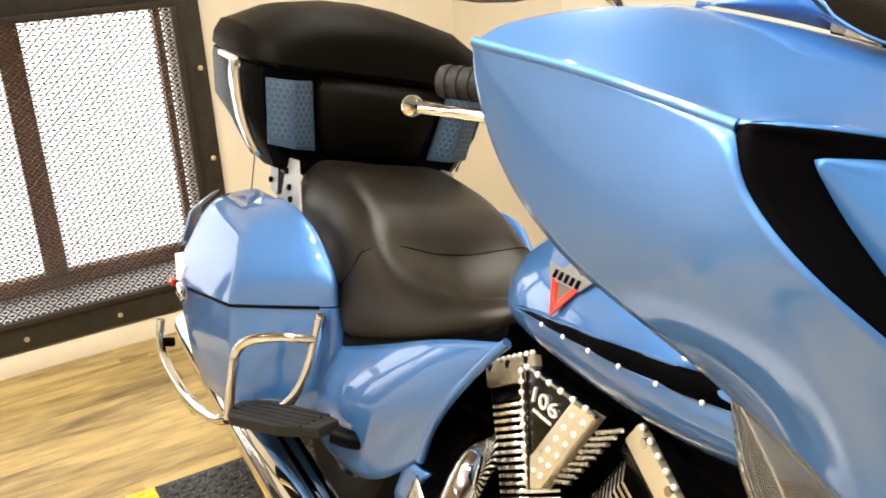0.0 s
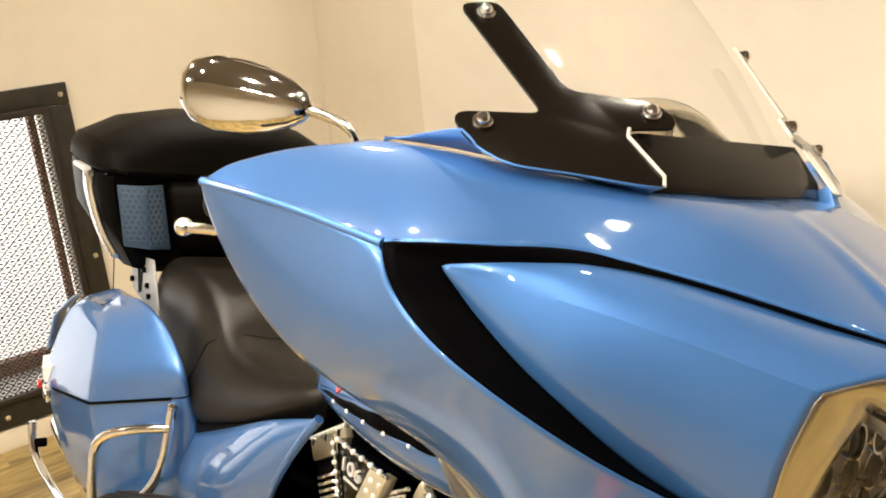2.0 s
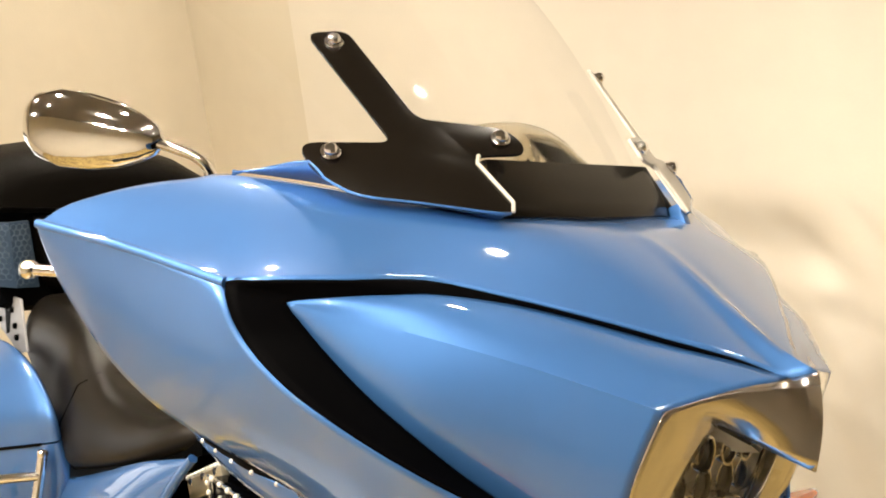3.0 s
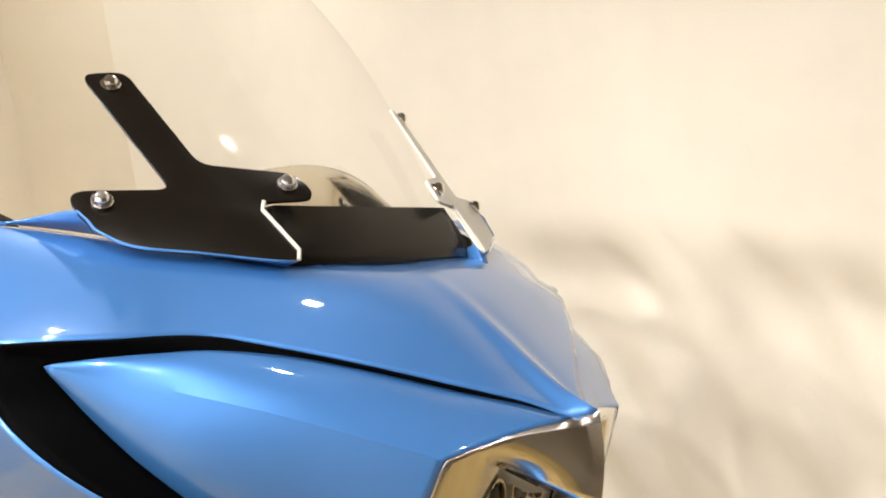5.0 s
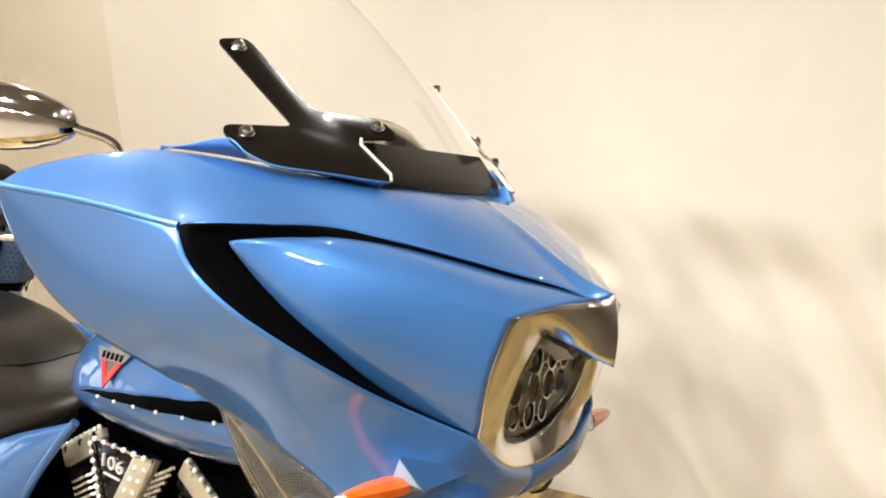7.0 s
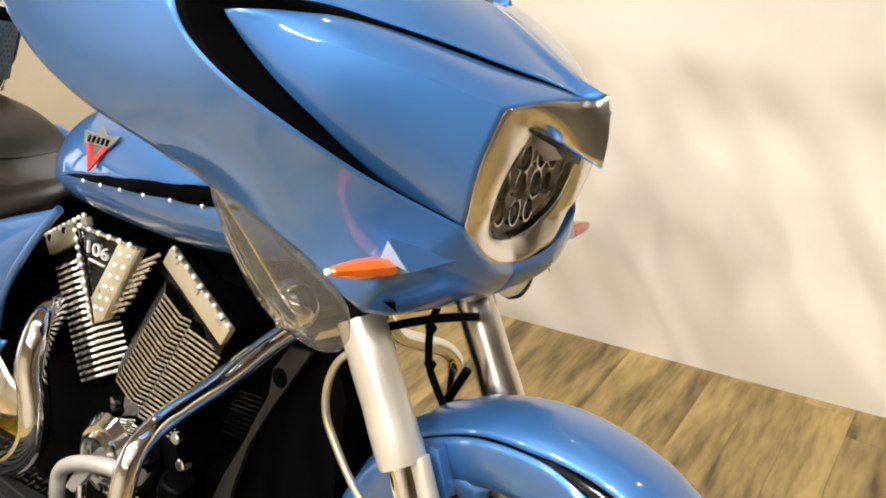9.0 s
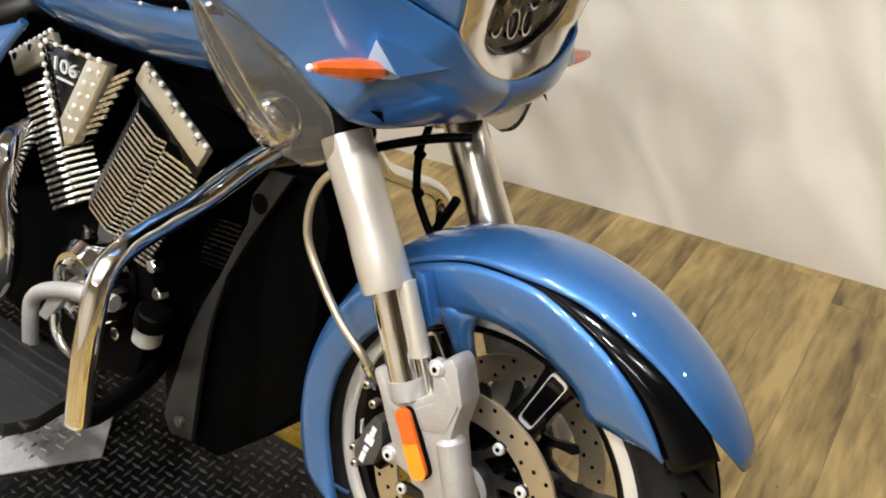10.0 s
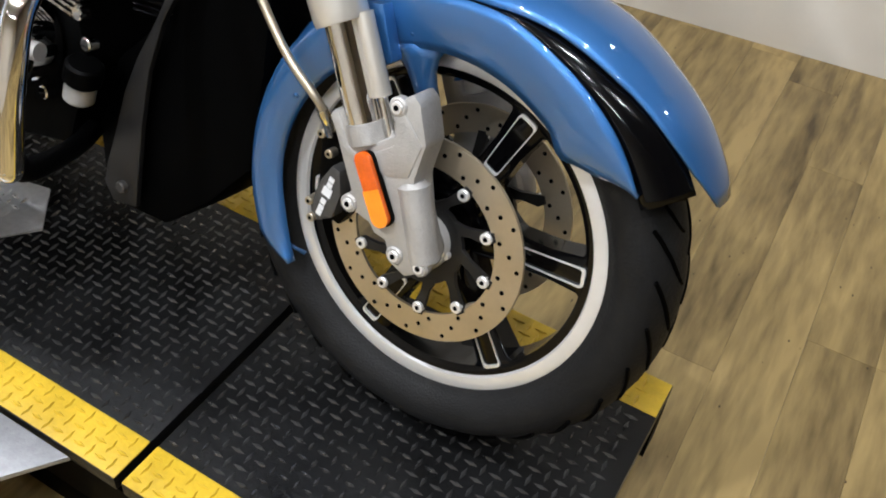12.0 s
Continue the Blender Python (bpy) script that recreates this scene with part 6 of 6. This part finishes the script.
# ---- side panels below the seat ----
for s in (-1, 1):
    tp = [(-1.52, -0.205, 0.482), (-1.36, -0.212, 0.548), (-1.2, -0.212, 0.620), (-1.05, -0.205, 0.690), (-0.89, -0.190, 0.752)]
    bt = [(-1.60, -0.205, 0.315), (-1.45, -0.215, 0.30), (-1.28, -0.215, 0.325), (-1.17, -0.210, 0.375), (-1.06, -0.200, 0.470)]
    rt = [(-0.89, -0.190, 0.752), (-0.925, -0.200, 0.705), (-0.985, -0.208, 0.620), (-1.03, -0.207, 0.545), (-1.06, -0.200, 0.470)]
    lf = [(-1.52, -0.205, 0.482), (-1.57, -0.212, 0.40), (-1.60, -0.205, 0.315)]
    geo = coons(tp, bt, lf, rt, 28, 18, (0, -0.022, 0))
    sp = part("side_cover", geo if s < 0 else mirrored(geo), BLUE, bike, "curved blue side cover below the seat", BODY, thick=0.008, out=0, angle=60)
    lip = tube([Vector(p) + Vector((0, -0.002, 0)) for p in rt], 0.008, 10)
    part("cover_lip", lip if s < 0 else mirrored(lip), BLUE, sp, "", BODY)
    tail = coons([(-1.10, -0.205, 0.455), (-1.06, -0.20, 0.455), (-1.03, -0.195, 0.460)], [(-1.13, -0.2, 0.37), (-1.12, -0.2, 0.36), (-1.10, -0.195, 0.365)], [(-1.10, -0.205, 0.455), (-1.13, -0.2, 0.37)], [(-1.03, -0.195, 0.46), (-1.10, -0.195, 0.365)], 6, 6)
    part("cover_tail", tail if s < 0 else mirrored(tail), BLUE, sp, "", BODY, thick=0.006, out=0)

# ---- engine ----
def fin_plate(w0, w1, y_out, y_in, t):
    """One cooling fin in its own frame: x along the fin, y outward, z up the cylinder."""
    pts = [(-w0, y_in, 0), (-w0, y_out + 0.022, 0), (-w0 * 0.6, y_out, 0), (w1 * 0.02, y_out + 0.003, 0), (w1 * 0.16, y_out + 0.014, 0), (w1 * 0.32, y_out, 0), (w1, y_out + 0.030, 0), (w1, y_in, 0)]
    return prism(pts, (0, 0, t), 0.0012)


def cylinder(name, foot, head, w0, w1, count, y_out):
    foot, head = Vector(foot), Vector(head)
    up = (head - foot).normalized()
    x = Vector((up.z, 0, -up.x))
    fm = Matrix((x, Vector((0, 1, 0)), up)).transposed().to_4x4()
    L = (head - foot).length
    core = moved(box((0, 0.0, L / 2), ((w0 + w1) * 0.86, 0.20, L), 0.004), Matrix.Translation(foot) @ fm)
    cy = part("engine_cylinder", core, BLACK_MATT, bike, "finned V-twin cylinder", BODY)
    turn = BODY.to_3x3().to_4x4() @ fm
    me = mesh_of("fin", fin_plate(w0, w1, y_out, 0.09, 0.0056), FIN, turn)
    me.materials.append(BLACK_MATT)
    axis = (turn.to_3x3() @ Vector((0, -1, 0))).normalized()
    for q in me.polygons:
        q.material_index = 0 if q.normal.dot(axis) > 0.40 else 1
    for k in range(count):
        ob = new("fin", me)
        ob.parent = cy
        ob["base"] = cy["base"]
        ob.location = BODY @ (foot + up * ((L - 0.020) * (k + 0.35) / count)) - Vector(cy["base"])
    return cy, Matrix.Translation(foot) @ fm, L


rear_cyl, RM, RL = cylinder("rear", (-0.795, 0, 0.462), (-0.915, 0, 0.668), 0.076, 0.070, 19, -0.160)
front_cyl, FM, FL = cylinder("front", (-0.695, 0, 0.455), (-0.575, 0, 0.672), 0.082, 0.088, 21, -0.160)
for cy, mm, L, w in ((rear_cyl, RM, RL, 0.074), (front_cyl, FM, FL, 0.094)):
    part("gasket_band", moved(box((0, 0, L - 0.006), (2 * w, 0.29, 0.026), 0.004), mm), BLACK_GLOSS, cy, "", BODY)
    part("rocker_block", moved(box((0, 0.012, L + 0.024), (2 * w - 0.010, 0.30, 0.036), 0.009), mm), BLACK_GLOSS, cy, "", BODY)
    part("rocker_cover", moved(box((0, -0.146, L + 0.024), (2 * w - 0.006, 0.014, 0.036), 0.004), mm), ROCKER, cy, "satin chrome rocker cover", BODY)
    for k in range(9):
        part("edge_bead", moved(ball((-w + 2 * w * (k + 0.5) / 9, -0.151, L + 0.045), 0.0048, 7), mm), BEAD, cy, "", BODY)
    for k in (-0.7, 0, 0.7):
        part("cover_bolt", moved(cyl((k * w, -0.156, L + 0.036), (k * w, -0.145, L + 0.036), 0.007, 10, bevel=0.001), mm), CHROME, cy, "", BODY)

# V cover between the cylinders
VY = -0.172
vc = part("v_cover", prism([(-0.866, VY, 0.727), (-0.690, VY, 0.734), (-0.780, VY, 0.576), (-0.795, VY, 0.574)], (0, 0.03, 0), 0.004), BLACK_GLOSS, bike, "black V-shaped engine cover", BODY)
part("v_frame", prism([(-0.739, VY - 0.005, 0.731), (-0.686, VY - 0.005, 0.735), (-0.764, VY - 0.005, 0.588), (-0.787, VY - 0.005, 0.574), (-0.803, VY - 0.005, 0.616)], (0, 0.02, 0), 0.003), ROCKER, vc, "studded satin strut", BODY)
part("v_edge", joined(tube([(-0.867, VY - 0.003, 0.727), (-0.793, VY - 0.003, 0.572)], 0.0035, 8, 0), tube([(-0.866, VY - 0.003, 0.730), (-0.686, VY - 0.003, 0.737)], 0.0035, 8, 0)), CHROME, vc, "", BODY)
for k in range(6):
    for j in (0, 1):
        c = Vector((-0.726, VY - 0.006, 0.722)).lerp(Vector((-0.794, VY - 0.006, 0.588)), (k + 0.3) / 6) + Vector((0.024, 0, 0.002)) * j * (1 - 0.05 * k)
        part("dimple", ball(c, 0.0046, 7, (1, 0.7, 1)), BEAD, vc, "", BODY)
for k in range(11):
    c = Vector((-0.866, VY - 0.005, 0.724)).lerp(Vector((-0.796, VY - 0.005, 0.574)), (k + 0.3) / 11)
    part("edge_bolt", ball(c, 0.0046, 7), BEAD, vc, "", BODY)
for k in range(6):
    part("edge_bolt", ball(Vector((-0.862, VY - 0.005, 0.731)).lerp(Vector((-0.690, VY - 0.005, 0.738)), (k + 0.4) / 6), 0.0048, 7), BEAD, vc, "", BODY)
# fin ends that show beside the strut
for k in range(9):
    u = k / 8
    p, q = Vector((-0.688, VY + 0.006, 0.712)).lerp(Vector((-0.752, VY + 0.006, 0.606)), u), Vector((-0.648, VY + 0.010, 0.736)).lerp(Vector((-0.722, VY + 0.010, 0.620)), u)
    part("fin_end", tube([p, q], 0.0032, 8, 0), FIN, vc, "", BODY)


def words(text, size, depth, m, mat, parent, label):
    cu = bpy.data.curves.new("lettering", "FONT")
    cu.body, cu.size, cu.extrude, cu.align_x, cu.align_y = text, size, depth, "CENTER", "CENTER"
    ob = bpy.data.objects.new("lettering", cu)
    scene.collection.objects.link(ob)
    bpy.context.view_layer.update()
    me = bpy.data.meshes.new_from_object(ob.evaluated_get(bpy.context.evaluated_depsgraph_get()))
    bpy.data.objects.remove(ob)
    geo = [m @ v.co for v in me.vertices], [tuple(p.vertices) for p in me.polygons]
    return part("lettering", geo, mat, parent, label, flat=True)


# text faces outward (towards -y of the body)
words("106", 0.031, 0.002, BODY @ Matrix.Translation((-0.799, VY - 0.003, 0.701)) @ Matrix.Rotation(radians(90), 4, "X") @ Matrix.Diagonal((1.55, 1, 1, 1)), RIM_SILVER, vc, "raised silver figures 106")
part("badge_line", box((-0.796, VY - 0.003, 0.681), (0.046, 0.003, 0.0035)), RIM_SILVER, vc, "", BODY)

crank = part("crankcase", prism([(-1.02, -0.13, 0.42), (-0.80, -0.13, 0.47), (-0.62, -0.13, 0.46), (-0.58, -0.13, 0.36), (-0.62, -0.13, 0.20), (-0.80, -0.13, 0.15), (-1.05, -0.13, 0.18)], (0, 0.26, 0), 0.015), BLACK_MATT, bike, "black engine crankcase", BODY)
part("primary_cover", cyl((-0.70, -0.12, 0.365), (-0.70, -0.205, 0.365), 0.075, 36, bevel=0.018), CHROME, crank, "round chrome engine cover", BODY)
part("cover_ring", moved(turned([(-0.004, 0.035), (-0.009, 0.040), (-0.004, 0.047), (0.004, 0.045), (0.004, 0.036)], (0, 0, 0), 32), Matrix.Translation((-0.70, -0.206, 0.365))), CHROME, crank, "", BODY)
part("engine_link", prism([(-0.73, -0.14, 0.50), (-0.68, -0.14, 0.50), (-0.665, -0.14, 0.43), (-0.74, -0.14, 0.42)], (0, 0.05, 0), 0.004), GREY_ALLOY, crank, "", BODY)
guard = part("case_guard", tube([(-0.765, -0.235, 0.235), (-0.761, -0.240, 0.290), (-0.758, -0.240, 0.322), (-0.735, -0.240, 0.348), (-0.685, -0.240, 0.374), (-0.625, -0.238, 0.393), (-0.560, -0.225, 0.400)], 0.0135, 14), CAST, bike, "rough cast aluminium guard loop", BODY)
part("guard_web", prism([(-0.748, -0.236, 0.300), (-0.720, -0.236, 0.345), (-0.668, -0.236, 0.372), (-0.690, -0.236, 0.340), (-0.722, -0.236, 0.300)], (0, 0.012, 0), 0.003), CAST, guard, "", BODY)
part("kick_arm", tube([(-0.715, -0.225, 0.330), (-0.705, -0.228, 0.290), (-0.680, -0.228, 0.268), (-0.650, -0.228, 0.262)], 0.0095, 10), CHROME, guard, "curved chrome lever", BODY)
for x, z in ((-0.581, 0.437), (-0.562, 0.396), (-0.66, 0.28), (-0.76, 0.43)):
    part("case_bolt", cyl((x, -0.13, z), (x, -0.150, z), 0.011, 12, bevel=0.002), CHROME, crank, "", BODY)
filt = part("oil_filter", cyl((-0.587, -0.140, 0.296), (-0.580, -0.140, 0.330), 0.024, 24, bevel=0.004), CAST, bike, "short silver filter housing with a black cap", BODY)
part("filter_cap", cyl((-0.580, -0.140, 0.328), (-0.572, -0.140, 0.362), 0.029, 28, bevel=0.004), BLACK_SATIN, filt, "ribbed black cap", BODY)
for k in range(10):
    part("cooler_fin", box((-0.505, -0.075, 0.452 + 0.009 * k), (0.085, 0.006, 0.0022), 0, pose(0, 0, 0, 0, -8, 0)), BLACK_GLOSS, crank, "", BODY)
# exhaust
EXHAUST = [(-0.945, -0.100, 0.560), (-0.930, -0.165, 0.550), (-0.905, -0.205, 0.520), (-0.894, -0.224, 0.463), (-0.876, -0.224, 0.406), (-0.872, -0.224, 0.346), (-0.905, -0.224, 0.285), (-0.985, -0.224, 0.235), (-1.10, -0.226, 0.215), (-1.40, -0.232, 0.215), (-1.95, -0.24, 0.225)]
part("exhaust_pipe", tube(EXHAUST, 0.028, 22), CHROME, bike, "polished exhaust header", BODY)
part("exhaust_shield", coons([(-1.045, -0.212, 0.452), (-0.985, -0.216, 0.425), (-0.935, -0.214, 0.392)], [(-1.09, -0.212, 0.335), (-1.01, -0.216, 0.322), (-0.928, -0.214, 0.350)], [(-1.045, -0.212, 0.452), (-1.09, -0.212, 0.335)], [(-0.935, -0.214, 0.392), (-0.928, -0.214, 0.350)], 12, 8, (0, -0.014, 0)), POLISHED, bike, "polished exhaust heat shield", BODY, thick=0.004, out=0)
part("muffler", tube([(-1.10, -0.275, 0.205), (-1.3, -0.28, 0.205), (-2.1, -0.30, 0.215), (-2.3, -0.30, 0.22)], 0.050, 22), CHROME, bike, "long chrome muffler", BODY)
# rider footboard and brake pedal
board_outline = [(-0.665, -0.205), (-0.605, -0.235), (-0.558, -0.300), (-0.538, -0.360), (-0.550, -0.402), (-0.610, -0.420), (-1.00, -0.420), (-1.03, -0.240), (-0.80, -0.212)]
fb = part("rider_footboard", prism([(x, y, 0.212 + 0.10 * (x + 0.75) * (1 if x > -0.75 else 0.2)) for x, y in board_outline], (0, 0, 0.026), 0.007), RUBBER, bike, "black ribbed rubber rider footboard", BODY)
for k in range(6):
    y = -0.250 - 0.026 * k
    part("board_rib", tube([(-0.985, y, 0.236), (-0.75, y, 0.2405), (-0.600 + 0.03 * k * 0.5, y, 0.254)], 0.0045, 6), RUBBER, fb, "", BODY)
part("brake_pedal", joined(cyl((-0.640, -0.215, 0.300), (-0.590, -0.255, 0.306), 0.014, 14, bevel=0.003), tube([(-0.615, -0.225, 0.300), (-0.68, -0.215, 0.262), (-0.76, -0.205, 0.235)], 0.008, 8)), BLACK_SATIN, bike, "black brake pedal with a round rubber", BODY)

# engine guards
for s in (-1, 1):
    pts = [(-0.385, s * 0.085, 0.700), (-0.408, s * 0.13, 0.664), (-0.425, s * 0.20, 0.612), (-0.424, s * 0.28, 0.582), (-0.412, s * 0.338, 0.562), (-0.402, s * 0.366, 0.535), (-0.400, s * 0.376, 0.49), (-0.405, s * 0.380, 0.42), (-0.412, s * 0.379, 0.335)]
    gd = part("engine_guard", tube(pts, 0.0175, 18), CHROME, bike, "bent chrome engine guard", BODY)
    part("guard_end", ball((-0.412, s * 0.379, 0.333), 0.0178, 10), CHROME, gd, "", BODY)
    part("guard_stay", tube([(-0.412, s * 0.374, 0.345), (-0.46, s * 0.32, 0.29), (-0.55, s * 0.18, 0.24), (-0.60, s * 0.10, 0.23)], 0.016, 12), BLACK_SATIN, gd, "", BODY)
    lamp = part("horn_cover", ball((-0.325, s * 0.178, 0.758), 0.042, 14, (1, 0.7, 0.9)), CHROME, bike, "small chrome lamp body", BODY)

# frame, radiator cowl
cowl = part("frame_cowl", prism([(-0.408, -0.07, 0.651), (-0.330, -0.07, 0.665), (-0.295, -0.07, 0.60), (-0.292, -0.07, 0.44), (-0.297, -0.07, 0.285), (-0.367, -0.07, 0.198), (-0.461, -0.07, 0.108), (-0.60, -0.07, 0.09), (-0.640, -0.07, 0.30), (-0.50, -0.07, 0.44)], (0, 0.14, 0), 0.01), BLACK_MATT, bike, "matt black front frame cowl", BODY)
for s in (-1, 1):
    spar = [(-0.40, 0.655), (-0.430, 0.607), (-0.433, 0.560), (-0.455, 0.510), (-0.477, 0.457), (-0.512, 0.387), (-0.537, 0.322), (-0.552, 0.254), (-0.572, 0.180), (-0.577, 0.144), (-0.555, 0.117), (-0.502, 0.130), (-0.500, 0.195), (-0.497, 0.280), (-0.488, 0.371), (-0.464, 0.459), (-0.422, 0.543), (-0.375, 0.625), (-0.355, 0.660)]
    part("frame_spar", prism([(x, s * 0.086, z) for x, z in spar], (0, s * 0.010, 0), 0.002), CARRIER, cowl, "dark grey alloy frame spar", BODY)
    part("spar_hole", cyl((-0.412, s * 0.085, 0.598), (-0.412, s * 0.0970, 0.598), 0.016, 20), BLACK_MATT, cowl, "", BODY)
    part("skirt_bolt", cyl((-0.531, s * 0.092, 0.156), (-0.531, s * 0.106, 0.156), 0.010, 12, bevel=0.002), GREY_ALLOY, cowl, "", BODY)
part("frame_backbone", tube([(-0.40, 0, 0.80), (-0.6, 0, 0.74), (-1.0, 0, 0.66), (-1.5, 0, 0.52), (-1.7, 0, 0.50)], 0.06, 12), BLACK_MATT, bike, "", BODY)
part("neck_shroud", box((-0.45, 0, 0.775), (0.16, 0.22, 0.11), 0.02), BLACK_MATT, bike, "", BODY)
part("under_tank", box((-0.70, 0, 0.735), (0.5, 0.20, 0.05), 0.01), BLACK_MATT, bike, "", BODY)
part("rear_frame", box((-1.45, 0, 0.45), (0.9, 0.30, 0.20), 0.03), BLACK_MATT, bike, "", BODY)

# rear wheel, fender and side stand
RA = (-1.67, 0, 0.305)
rw = part("rear_wheel", turned([(-0.07, 0.20), (-0.02, 0.06), (0.02, 0.06), (0.07, 0.20), (0.02, 0.05), (-0.02, 0.05)], RA, 40), BLACK_GLOSS, bike, "black cast rear wheel", BODY)
part("tyre", turned([(-0.07, 0.20), (-0.088, 0.24), (-0.082, 0.275), (-0.05, 0.30), (0, 0.310), (0.05, 0.30), (0.082, 0.275), (0.088, 0.24), (0.07, 0.20)], RA, 64), RUBBER, rw, "", BODY)
rf = []
for i in range(30):
    a = 5 + 175 * i / 29
    rf.append([Vector((RA[0] - 0.35 * math.cos(radians(a)), 0.12 * u, RA[2] + (0.35 + 0.03 * (1 - u * u)) * math.sin(radians(a)))) for u in [-1 + k / 4 for k in range(9)]])
part("rear_fender", sheet(rf), BLUE, bike, "", BODY, thick=0.005, out=0)
part("side_stand", tube([(-0.78, 0.14, 0.20), (-0.76, 0.20, 0.10), (-0.74, 0.268, 0.045)], 0.013, 10), BLACK_MATT, bike, "black side stand", BODY)
part("stand_foot", box((-0.74, 0.272, 0.052), (0.08, 0.05, 0.012), 0.003), BLACK_MATT, bike, "", BODY)

# ---- floor boards ----
board_meshes = {}
BW, BL = 0.148, 1.22


def board(length):
    key = round(length, 2)
    if key not in board_meshes:
        board_meshes[key] = mesh_of("plank", box((0, 0, -0.004), (BW - 0.0005, key - 0.0005, 0.008), 0.0004), OAK, flat=True)
    return board_meshes[key], key


rnd = random.Random(5)
x = X0 + BW / 2
while x < X1:
    y, top = YB + 0.005, wall_y(x) + 0.06
    length = 0.25 + 0.95 * rnd.random()
    while y < top - 0.05:
        me, length = board(min(length, top - y))
        ob = new("plank", me)
        ob.parent = floor
        ob.location = (x, y + length / 2, 0.0)
        y += length
        length = BL
    x += BW
